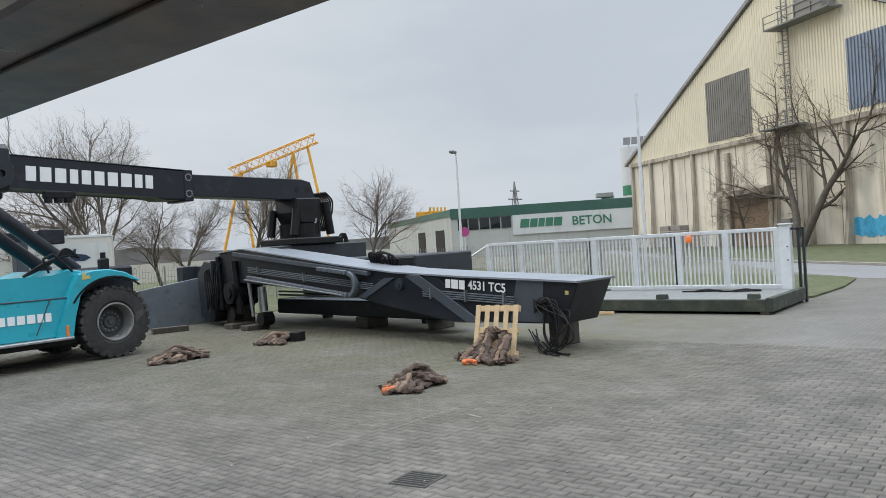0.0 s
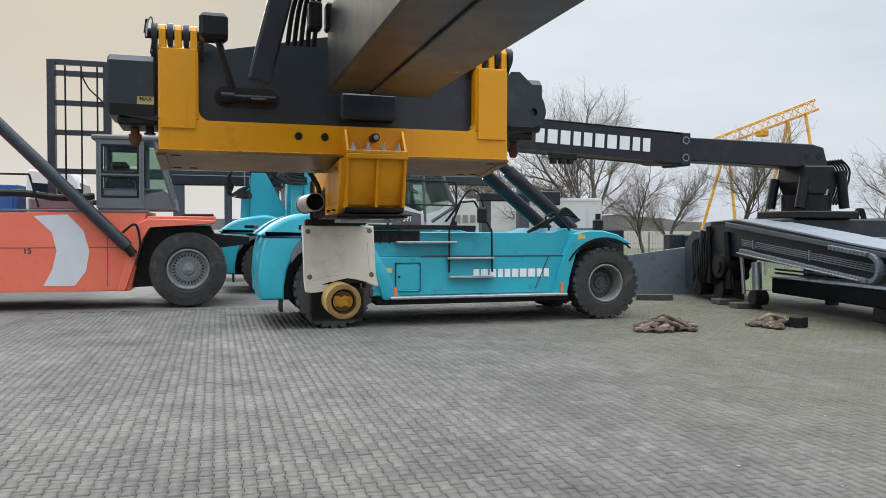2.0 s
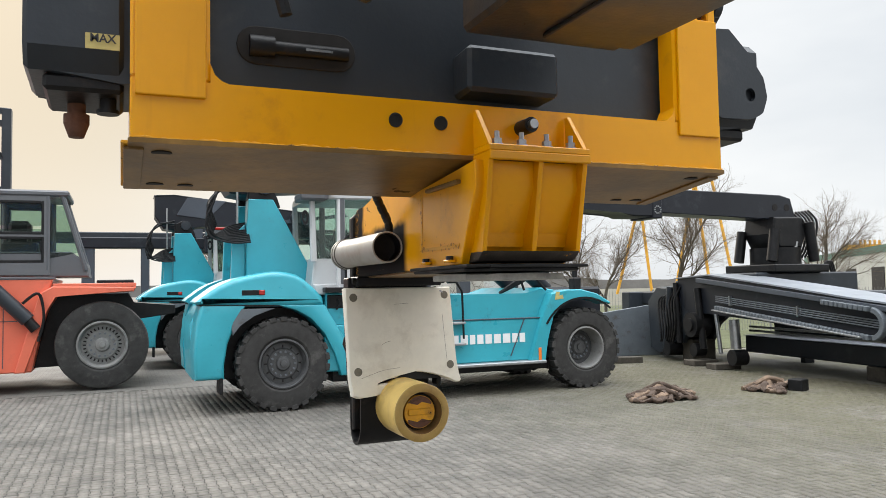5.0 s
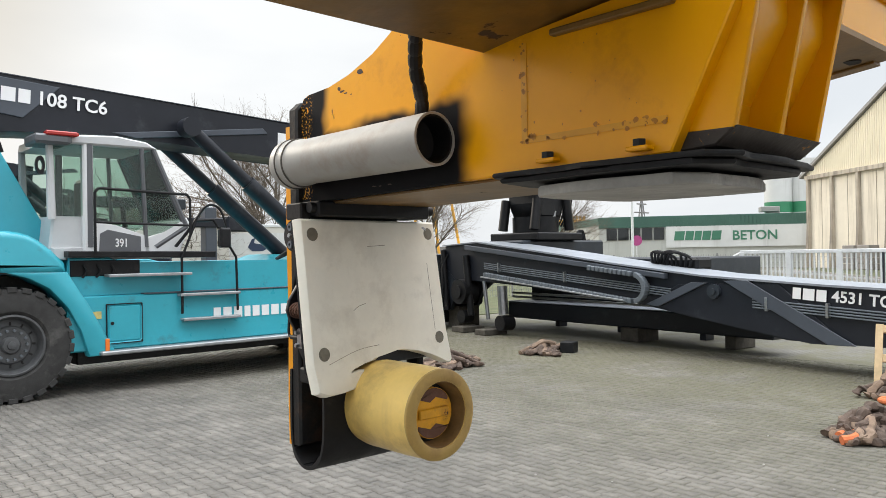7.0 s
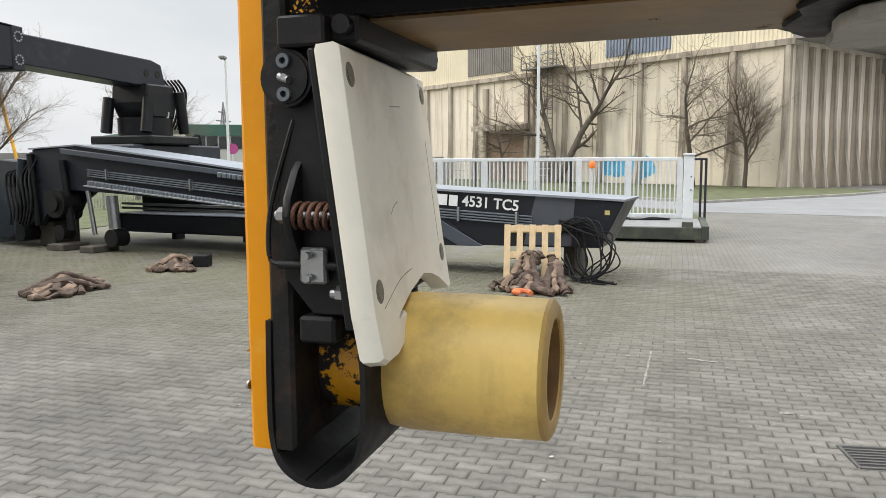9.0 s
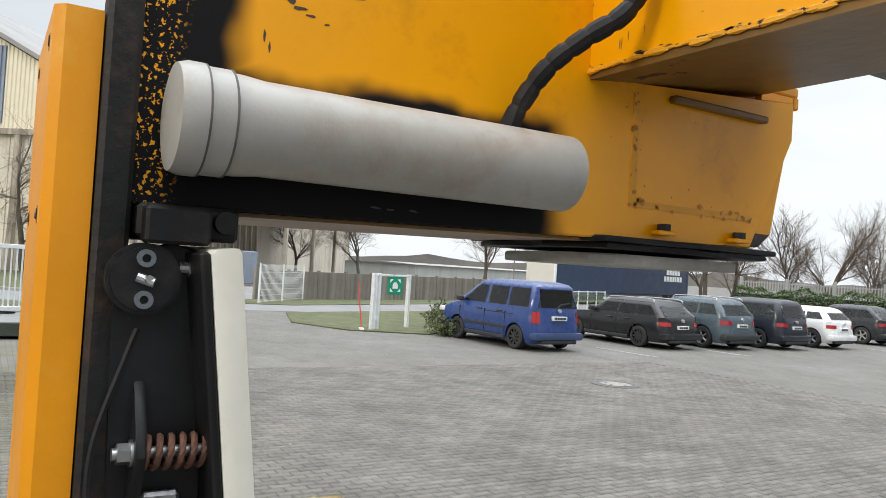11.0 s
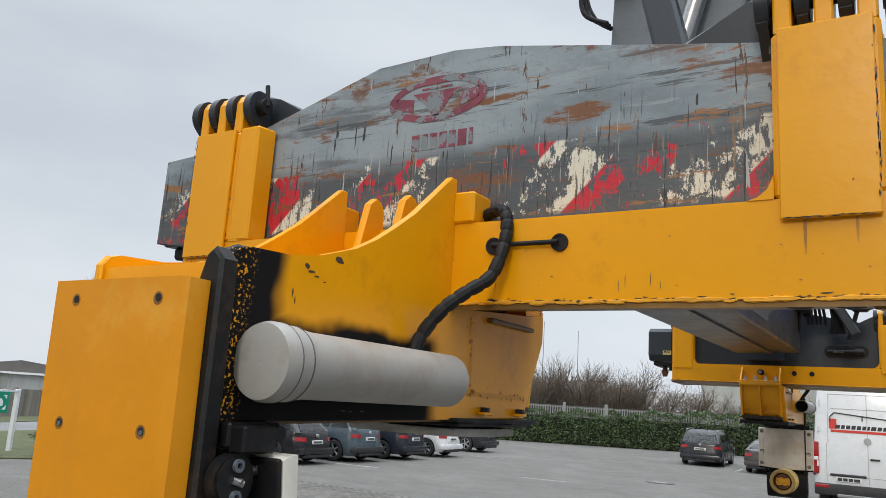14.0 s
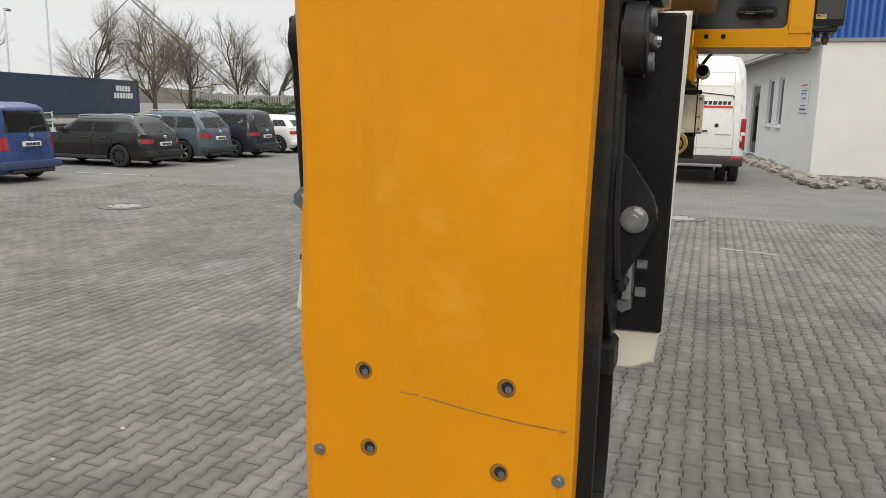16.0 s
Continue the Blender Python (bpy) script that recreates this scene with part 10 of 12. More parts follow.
def car(at, label, mat, L, W, H, belt, hood, cowl, roof_front, rear_roof, R, wb, rear_axle, group="parked cars", name="car", bumper=None, rim=None, spokes=10, glass_mat=None, rails=False, gap=(0.42, 0.60), soft_top=None):
    """A road car: stacked body slices with real wheel arches, panes, lamps, bumpers and wheels. x runs to the nose, y = 0 is the middle."""
    c = thing(name, at, label, "car", group)
    gm = glass_mat or pane_dark
    hw = W / 2
    re = H - 0.14
    S = [(0.20, 0.14, L - 0.12, hw - 0.10, 0.22), (0.34, 0.02, L - 0.02, hw - 0.03, 0.30), (0.50, 0.0, L, hw - 0.005, 0.34), (0.66, 0.02, L - 0.02, hw, 0.36),
         (hood - 0.10, 0.05, L - 0.09, hw - 0.01, 0.36), (hood, 0.06, L - 0.28, hw - 0.03, 0.36), (belt, 0.09, cowl, hw - 0.045, 0.26),
         (re, rear_roof, roof_front, hw - 0.19, 0.20), (H - 0.055, rear_roof + 0.10, roof_front - 0.14, hw - 0.27, 0.20), (H, rear_roof + 0.35, roof_front - 0.5, hw - 0.45, 0.15)]
    b = bm_new()
    rows = [[b.verts.new(p) for p in slice_loop(xr, xf, w, r, z)] for z, xr, xf, w, r in S]
    n = len(rows[0])
    for A, B in zip(rows, rows[1:]):
        for i in range(n):
            b.faces.new((A[i], A[(i + 1) % n], B[(i + 1) % n], B[i]))
    b.faces.new(rows[0][::-1])
    b.faces.new(rows[-1])
    me = mesh_from("body", b, mat)
    body = new("body", me)
    # wheel arches are cut out of the body
    b = bm_new()
    for x in (rear_axle, rear_axle + wb):
        for y in (-hw, hw):
            s = 1 if y > 0 else -1
            cyl(b, (x, y - s * 0.26, R), (x, y + s * 0.2, R), R + 0.055, 28)
    cut = new("cutter", mesh_from("cutter", b, mat))
    md = body.modifiers.new("arches", "BOOLEAN")
    md.object, md.operation, md.solver = cut, "DIFFERENCE", "EXACT"
    cutters = [cut]
    me.materials.append(cabin_lining)

    def end(z, back):
        k = (z - belt) / (re - belt)
        return 0.09 + k * (rear_roof - 0.09) if back else cowl + k * (roof_front - cowl)

    z0, z1 = belt + 0.05, re - 0.045
    xr0, xr1 = end(z0, True) + 0.24, end(z1, True) + 0.20
    xf0, xf1 = end(z0, False) - 0.34, end(z1, False) - 0.22
    g1, g2 = xr0 + (xf0 - xr0) * gap[0] * 0.78, xr0 + (xf0 - xr0) * gap[1]
    sides = [(xr0, g1 - 0.05, xr1, g1 - 0.05), (g1 + 0.03, g2 - 0.03, g1 + 0.03, g2 - 0.03), (g2 + 0.06, xf0, g2 + 0.06, xf1)]

    def cutter(bb):
        o = new("cutter", mesh_from("cutter", bb, mat))
        o.data.materials.append(cabin_lining)
        for p in o.data.polygons:
            p.material_index = 1
        q = body.modifiers.new("opening", "BOOLEAN")
        q.object, q.operation, q.solver = o, "DIFFERENCE", "EXACT"
        cutters.append(o)
    if soft_top is None:
        # hollow cabin, side openings, openings at both ends
        b = bm_new()
        rr = [[b.verts.new(p) for p in slice_loop(xr, xf, w, 0.16, z)] for z, xr, xf, w in ((belt - 0.35, 0.30, cowl - 0.25, hw - 0.14), (belt, 0.24, cowl - 0.16, hw - 0.11), (re - 0.02, rear_roof + 0.12, roof_front - 0.08, hw - 0.25))]
        for A, B in zip(rr, rr[1:]):
            for i in range(len(A)):
                b.faces.new((A[i], A[(i + 1) % len(A)], B[(i + 1) % len(A)], B[i]))
        b.faces.new(rr[0][::-1])
        b.faces.new(rr[-1])
        cutter(b)
        b = bm_new()
        for a0, a1, t0, t1 in sides:
            prism(b, [(a0, z0), (a1, z0), (t1, z1), (t0, z1)], -hw - 0.1, hw + 0.1, "y")
        cutter(b)
        for back in (True, False):
            b = bm_new()
            wv, i0, i1 = hw - 0.30, end(z0, back), end(z1, back)
            dx = 0.28 if back else -0.28
            prism(b, [(i0 - dx, z0 + 0.01), (i0 + dx, z0 + 0.01), (i1 + dx, z1 - 0.01), (i1 - dx, z1 - 0.01)], -wv, wv, "y")
            cutter(b)
    bpy.context.view_layer.update()
    me2 = bpy.data.meshes.new_from_object(body.evaluated_get(bpy.context.evaluated_depsgraph_get()))
    body.modifiers.clear()
    body.data = me2
    for o in cutters:
        bpy.data.objects.remove(o)
    for p in me2.polygons:
        p.use_smooth = True
    me2.set_sharp_from_angle(angle=radians(40))
    body.parent = c
    body.matrix_parent_inverse = I4
    tagged(body)

    def side(z):
        return hw - 0.045 + (z - belt) / (re - belt) * -0.145

    def pane(xs0, xs1, xt0, xt1, s, nm):
        b = bm_new()
        q = [(xs0, s * (side(z0) + 0.006), z0), (xs1, s * (side(z0) + 0.006), z0), (xt1, s * (side(z1) + 0.006), z1), (xt0, s * (side(z1) + 0.006), z1)]
        v = [b.verts.new(p) for p in q] + [b.verts.new((p[0], p[1] - s * 0.012, p[2])) for p in q]
        for f in ((0, 1, 2, 3), (7, 6, 5, 4), (0, 4, 5, 1), (1, 5, 6, 2), (2, 6, 7, 3), (3, 7, 4, 0)):
            b.faces.new([v[i] for i in f])
        part(nm, b, gm, c)

    if soft_top is None:
        for s in (-1, 1):
            for q, nm in zip(sides, ("quarter_window", "door_window", "door_window")):
                pane(*q, s, nm)
        for x in (cowl - 1.35, cowl - 2.15):
            for y in (-0.36, 0.36):
                b = bm_new()
                prism(b, [(x, belt - 0.34), (x + 0.12, belt - 0.34), (x - 0.04, belt + 0.20), (x - 0.13, belt + 0.20)], y - 0.23, y + 0.23, "y", 0.03)
                box(b, x - 0.15, x - 0.06, y - 0.12, y + 0.12, belt + 0.23, belt + 0.38, 0.03)
                part("seat", b, car_trim, c)
    for back in (True, False):
        b = bm_new()
        o = -0.008 if back else 0.008
        wb0, wb1 = hw - 0.20, hw - 0.36
        q = [(end(z0, back) + o, -wb0, z0), (end(z0, back) + o, wb0, z0), (end(z1, back) + o, wb1, z1), (end(z1, back) + o, -wb1, z1)]
        v = [b.verts.new(p) for p in q] + [b.verts.new((p[0] - o * 2, p[1], p[2])) for p in q]
        for f in ((0, 1, 2, 3), (7, 6, 5, 4), (0, 4, 5, 1), (1, 5, 6, 2), (2, 6, 7, 3), (3, 7, 4, 0)):
            b.faces.new([v[i] for i in f])
        part("rear_window" if back else "windscreen", b, gm, c)
    b = bm_new()
    sweep(b, [(end(z0, True) - 0.03, 0.05, z0 + 0.01), (end(z0 + 0.12, True) - 0.03, -0.12, z0 + 0.10), (end(z0 + 0.16, True) - 0.03, -0.42, z0 + 0.13)], 0.012, 5)
    part("rear_wiper", b, car_trim, c)
    # door seams, handles, mirrors, lamps
    for s in (-1, 1):
        for x in (g1 - 0.01, g2 + 0.015, xf0 + 0.10):
            b = bm_new()
            box(b, x - 0.006, x + 0.006, s * (hw - 0.012) - 0.012, s * (hw - 0.012) + 0.014, 0.40, belt - 0.12)
            part("door_seam", b, hole_black, c)
        for x in (g1 + 0.14, g2 + 0.16):
            b = bm_new()
            box(b, x, x + 0.20, s * hw - 0.025, s * hw + 0.022, belt - 0.14, belt - 0.105, 0.008)
            part("door_handle", b, car_trim if bumper else mat, c)
        b = bm_new()
        box(b, 0, 0.14, 0, s * 0.20, 0, 0.14, 0.04, 2)
        part("wing_mirror", b, car_trim, c, "", Matrix.Translation((xf0 - 0.06, s * (hw - 0.03), belt + 0.03)))
        b = bm_new()
        l0, l1, a0, a1 = (belt - 0.36, belt - 0.06, 124, 160) if H > 1.7 else (belt - 0.25, belt - 0.13, 118, 180)
        rows = []
        for z in (l0, (l0 + l1) / 2, l1):
            cr = [float(np.interp(z, [q[0] for q in S], [q[i] for q in S])) for i in (1, 3, 4)]
            for o in (0.012, -0.03):
                rows.append([b.verts.new((cr[0] + cr[2] + (cr[2] + o) * math.cos(radians(a)), s * (cr[1] - cr[2] + (cr[2] + o) * math.sin(radians(a))), z)) for a in np.linspace(a0, a1, 8)])
        for i in range(7):
            for p, q in ((0, 2), (2, 4), (4, 5), (5, 3), (3, 1), (1, 0)):
                b.faces.new((rows[p][i], rows[p][i + 1], rows[q][i + 1], rows[q][i]))
        for i in (0, 7):
            b.faces.new([rows[p][i] for p in (0, 2, 4, 5, 3, 1)])
        tl = part("tail_lamp", b, lamp_red, c, "red tail lamp")
        b = bm_new()
        box(b, L - 0.35, L - 0.03, s * (hw - 0.42), s * (hw - 0.02), hood - 0.24, hood - 0.10, 0.04, 2)
        part("headlight", b, lamp_white, c)
        b = bm_new()
        x0, x1 = rear_axle + R + 0.08, rear_axle + wb - R - 0.08
        box(b, x0, x1, s * (hw - 0.04), s * (hw + 0.012), 0.23, 0.33, 0.015)
        part("sill", b, car_trim, c)
        if rails:
            b = bm_new()
            sweep(b, [(rear_roof + 0.1, s * (hw - 0.24), H - 0.07), (rear_roof + 0.3, s * (hw - 0.26), H + 0.02), (roof_front - 0.4, s * (hw - 0.26), H + 0.02), (roof_front - 0.2, s * (hw - 0.24), H - 0.06)], 0.018, 6)
            part("roof_rail", b, alloy, c)
        for x in (rear_axle, rear_axle + wb):
            car_wheel(c, x, s * (hw - 0.115), R, 0.215, s, spokes, rim or alloy)
    b = bm_new()
    box(b, -0.05, 0.25, -hw + 0.04, hw - 0.04, 0.30, 0.50, 0.06, 2)
    part("rear_bumper", b, bumper or mat, c)
    b = bm_new()
    box(b, -0.03, 0.12, -hw + 0.25, hw - 0.25, 0.20, 0.31, 0.03)
    part("bumper_skirt", b, car_trim, c)
    zp = belt - 0.22 if H > 1.7 else belt - 0.28
    b = bm_new()
    box(b, -0.012, 0.06, -0.26, 0.26, zp - 0.056, zp + 0.056, 0.006)
    pl = part("number_plate", b, plate_white, c)
    part("plate_bar", bars_bm([0.09, 0.07, 0.09, 0.10], 0.06, 0.018, 0.002), dark_ink, pl, "", facing(-0.016, 0, zp, -1, 0))
    b = bm_new()
    cyl(b, (-0.004, 0, zp + 0.20), (0.06, 0, zp + 0.20), 0.05, 16)
    part("badge", b, alloy, c)
    if soft_top is not None:
        b = bm_new()
        rr = [[b.verts.new(p) for p in slice_loop(xr, xf, w, r, z)] for z, xr, xf, w, r in ((belt - 0.01, 0.55, cowl - 0.1, hw - 0.08, 0.25), (re, rear_roof, roof_front, hw - 0.18, 0.2), (H + 0.01, rear_roof + 0.3, roof_front - 0.3, hw - 0.35, 0.15))]
        for A, B in zip(rr, rr[1:]):
            for i in range(len(A)):
                b.faces.new((A[i], A[(i + 1) % len(A)], B[(i + 1) % len(A)], B[i]))
        b.faces.new(rr[0][::-1])
        b.faces.new(rr[-1])
        part("fabric_roof", b, soft_top, c, "black fabric roof")
    return c


def at_deg(x, y, deg):
    return Matrix.Translation((x, y, 0)) @ Matrix.Rotation(radians(deg), 4, "Z")


bv = car(at_deg(14.83, -11.73, 4), "blue family van with dark windows, parked on the paving", car_blue, 4.42, 1.80, 1.83, 1.10, 1.00, 3.62, 2.72, 0.20, 0.325, 2.62, 0.80, bumper=bumper_blue, rim=steel_dark, spokes=9, glass_mat=pane_van, name="family_van", gap=(0.40, 0.62))
b = bm_new()
for s in (-1, 1):
    b = bm_new()
    box(b, 1.15, 3.05, s * 0.895, s * 0.912, 0.52, 0.60, 0.01)
    part("side_moulding", b, car_trim, bv)
    b = bm_new()
    box(b, 0.9, 2.1, s * 0.895, s * 0.908, 0.925, 0.945, 0.004)
    part("door_rail", b, car_trim, bv)
car(at_deg(15.1, -16.75, 4), "black estate car with roof rails, parked beside a blue van", car_black, 4.66, 1.82, 1.46, 0.95, 0.88, 3.30, 2.65, 0.50, 0.325, 2.68, 0.98, rails=True, spokes=10, rim=steel_dark, name="estate_car")
car(at_deg(15.0, -19.35, 4), "grey-blue compact off-roader with silver wheels", car_slate, 4.38, 1.84, 1.60, 1.04, 0.96, 3.10, 2.45, 0.42, 0.345, 2.64, 0.88, rails=True, spokes=5, name="off_roader", bumper=car_trim)
car(at_deg(14.9, -22.0, 4), "dark blue people carrier parked in the row", car_navy, 4.5, 1.83, 1.66, 1.02, 0.94, 3.35, 2.60, 0.26, 0.33, 2.7, 0.90, spokes=5, name="people_carrier", rim=pylon_mat)
car(at_deg(15.1, -25.0, 4), "white compact car with dark windows", car_white, 4.03, 1.74, 1.46, 0.98, 0.90, 2.90, 2.30, 0.42, 0.33, 2.56, 0.76, spokes=5, name="compact_car")
car(at_deg(16.0, -29.9, 4), "dark grey crossover with red tail lamps", car_grey, 4.45, 1.83, 1.55, 1.02, 0.94, 3.15, 2.45, 0.62, 0.345, 2.68, 0.88, spokes=5, name="crossover")
car(at_deg(7.9, -35.2, -86), "dark grey estate car parked by the hedge", car_grey, 4.9, 1.9, 1.62, 1.04, 0.92, 3.45, 2.75, 0.52, 0.34, 2.9, 1.0, rails=True, spokes=5, name="estate_car")
car(at_deg(4.75, -33.6, -88), "brown-grey open-top car with a closed black roof", car_brown, 4.6, 1.92, 1.38, 0.95, 0.92, 3.05, 2.45, 1.15, 0.34, 2.75, 0.95, spokes=5, name="cabriolet", soft_top=car_trim)


def delivery_van():
    v = thing("delivery_van", at_deg(0.22, -19.9, -88.5), "white high-roof delivery van with a red stripe and bars", "van")
    W, H, L = 1.22, 3.42, 6.6
    b = bm_new()
    S = [(0.50, 0.06, L - 0.1, W - 0.04, 0.16), (0.75, 0.0, L, W, 0.18), (1.35, 0.0, L - 0.15, W, 0.18), (1.75, 0.03, L - 1.0, W - 0.01, 0.18), (2.55, 0.10, L - 1.9, W - 0.05, 0.18), (3.05, 0.15, L - 2.3, W - 0.10, 0.20), (H - 0.06, 0.22, L - 2.7, W - 0.22, 0.22), (H, 0.34, L - 3.0, W - 0.46, 0.2)]
    rows = [[b.verts.new(p) for p in slice_loop(xr, xf, w, r, z)] for z, xr, xf, w, r in S]
    n = len(rows[0])
    for A, B in zip(rows, rows[1:]):
        for i in range(n):
            b.faces.new((A[i], A[(i + 1) % n], B[(i + 1) % n], B[i]))
    b.faces.new(rows[0][::-1])
    b.faces.new(rows[-1])
    part("body", b, car_white, v)

    def rx(z):
        zs = [s[0] for s in S]
        return float(np.interp(z, zs, [s[1] for s in S]))
    # seams of the two rear doors
    for y in (0.0, -0.92, 0.92):
        b = bm_new()
        for z0, z1 in ((0.82, 1.35), (1.35, 1.75), (1.75, 2.55), (2.55, 2.98)):
            yy = y * (1 - 0.05 * max(0, z1 - 1.6))
            prism(b, [(rx(z0) - 0.006, z0), (rx(z1) - 0.006, z1), (rx(z1) + 0.02, z1), (rx(z0) + 0.02, z0)], yy - 0.006, yy + 0.006, "y")
        part("door_seam", b, grey_pvc, v)
    for z, w in ((2.98, 0.86), (2.62, 0.80), (0.98, 0.92)):
        b = bm_new()
        box(b, rx(z) - 0.006, rx(z) + 0.02, -w, w, z - 0.006, z + 0.006)
        part("panel_crease", b, grey_pvc, v)
    for s in (-1, 1):
        b = bm_new()
        box(b, -0.02, 0.22, s * (W - 0.13), s * (W + 0.006), 1.0, 1.78, 0.03, 2)
        tl = part("tail_lamp", b, lamp_red, v, "red tail lamp with a clear lens")
        b = bm_new()
        box(b, -0.028, 0.2, s * (W - 0.12), s * (W - 0.004), 1.32, 1.42, 0.015)
        part("lens", b, lamp_white, tl)
        b = bm_new()
        box(b, -0.075, 0.3, s * (W - 0.36), s * (W - 0.02), 0.66, 0.76, 0.02)
        part("reflector", b, lamp_red, v)
        for z in (1.25, 2.1, 2.75):
            b = bm_new()
            cyl(b, (rx(z) - 0.012, s * (W - 0.10 - 0.05 * max(0, z - 1.5)), z - 0.07), (rx(z) - 0.012, s * (W - 0.10 - 0.05 * max(0, z - 1.5)), z + 0.07), 0.022, 8)
            part("door_hinge", b, car_white, v)
        for x in (1.35, 5.3):
            car_wheel(v, x, s * (W - 0.16), 0.39, 0.26, s, 9, alloy)
        car_wheel(v, 1.35, s * (W - 0.50), 0.39, 0.26, -s, 9, alloy)
        b = bm_new()
        box(b, 0.02, L - 0.3, s * (W - 0.03), s * (W + 0.012), 0.95, 1.06, 0.012)
        part("side_moulding", b, car_trim, v)
        b = bm_new()
        box(b, 5.2, 5.35, s * (W), s * (W + 0.3), 1.75, 2.15, 0.04, 2)
        part("wing_mirror", b, car_trim, v)
    b = bm_new()
    box(b, -0.07, 0.3, -W + 0.01, W - 0.01, 0.50, 0.78, 0.05, 2)
    part("rear_bumper", b, car_trim, v, "grey-black plastic bumper")
    b = bm_new()
    box(b, -0.12, 0.1, -0.7, 0.7, 0.47, 0.55, 0.02)
    part("step", b, pylon_mat, v)
    b = bm_new()
    box(b, 0.3, L - 0.3, -0.5, 0.5, 0.36, 0.55, 0.03)
    part("chassis", b, hole_black, v)
    # local y points to the -x of the yard; plate and lettering on the doors
    def on_door(y, z):
        return facing(rx(z) - 0.008, y, z, -1, 0)
    b = bm_new()
    box(b, -0.03, 0.02, 0.15, 0.72, 0.84, 0.96, 0.01)
    pl = part("number_plate", b, plate_white, v)
    part("plate_bar", bars_bm([0.10, 0.10, 0.10, 0.13], 0.07, 0.02, 0.002), dark_ink, pl, "", facing(-0.034, 0.44, 0.90, -1, 0))
    b = bm_new()
    box(b, -0.04, 0.02, 0.05, 0.85, 0.97, 1.03, 0.015)
    part("plate_lamp_bar", b, car_trim, v)
    part("red_stripe", bars_bm([1.66], 0.062, 0, 0.003), stripe_red, v, "red stripe", on_door(-0.02, 2.07))
    part("lettering_initial", bars_bm([0.17], 0.25, 0, 0.004), stripe_red, v, "red bar", on_door(0.76, 2.24))
    part("lettering", bars_bm([0.10, 0.08, 0.09, 0.09, 0.09, 0.08, 0.05, 0.11, 0.09, 0.10, 0.09, 0.09, 0.08], 0.092, 0.03, 0.003, 0.2), dark_ink, v, "dark bars", on_door(-0.05, 2.175))
    for y0, z0, y1, z1 in ((0.82, 2.42, 0.72, 2.52), (0.72, 2.52, -0.86, 2.36), (0.1, 2.45, 0.1, 2.34), (-0.86, 2.36, -0.86, 2.28), (0.82, 2.42, 0.82, 2.30)):
        b = bm_new()
        p, q = Vector((rx(z0) - 0.012, y0, z0)), Vector((rx(z1) - 0.012, y1, z1))
        cyl(b, p, q, 0.014, 6)
        part("line_drawing", b, dark_ink, v, "thin dark line")
    b = bm_new()
    cyl(b, (rx(1.9) - 0.03, 0, 1.86), (rx(1.9) + 0.02, 0, 1.86), 0.085, 20)
    part("badge", b, alloy, v)
    b = bm_new()
    cyl(b, (rx(1.6) - 0.016, -0.48, 1.58), (rx(1.6) + 0.02, -0.48, 1.58), 0.055, 16)
    part("camera_cap", b, car_trim, v)
    b = bm_new()
    box(b, rx(1.4) - 0.05, rx(1.4) + 0.01, -0.26, -0.04, 1.41, 1.45, 0.012)
    part("door_handle", b, car_trim, v)
    b = bm_new()
    box(b, rx(1.38) - 0.014, rx(1.38) + 0.01, -0.85, -0.45, 1.33, 1.355, 0.003)
    part("lettering_line", b, grey_pvc, v)
    b = bm_new()
    box(b, 0.16, 0.3, -0.12, 0.12, 3.08, 3.14, 0.015)
    part("stop_lamp", b, lamp_red, v)


delivery_van()

# office building --------------------------------------------------------------
render_white = paint("white_rendered_wall", (0.70, 0.70, 0.68), 0.85, var=0.06, scale=0.5, bump=0.06, bscale=80, streak=((0.55, 0.54, 0.50), 0.22, 1.4))
blue_clad = paint("bright_blue_cladding", (0.02, 0.10, 0.36), 0.4, var=0.08, scale=0.6, bump=0)
frame_white = paint("white_window_frame", (0.72, 0.72, 0.72), 0.4, var=0.03, bump=0)
sill_grey = paint("grey_roof_edge", (0.20, 0.20, 0.20), 0.6, var=0.1)
office_glass = glass("office_window_glass", (0.22, 0.26, 0.28), 0.03, 0.0)
stone_mat = paint("grey_brown_fieldstone", (0.24, 0.22, 0.19), 0.9, var=0.35, scale=5, bump=0.25, rand=0.35)
board_mat = paint("white_notice_board", (0.66, 0.68, 0.70), 0.4, var=0.04, bump=0)
ink_blue = paint("blue_grey_print", (0.16, 0.20, 0.30), 0.6, var=0.1, bump=0)


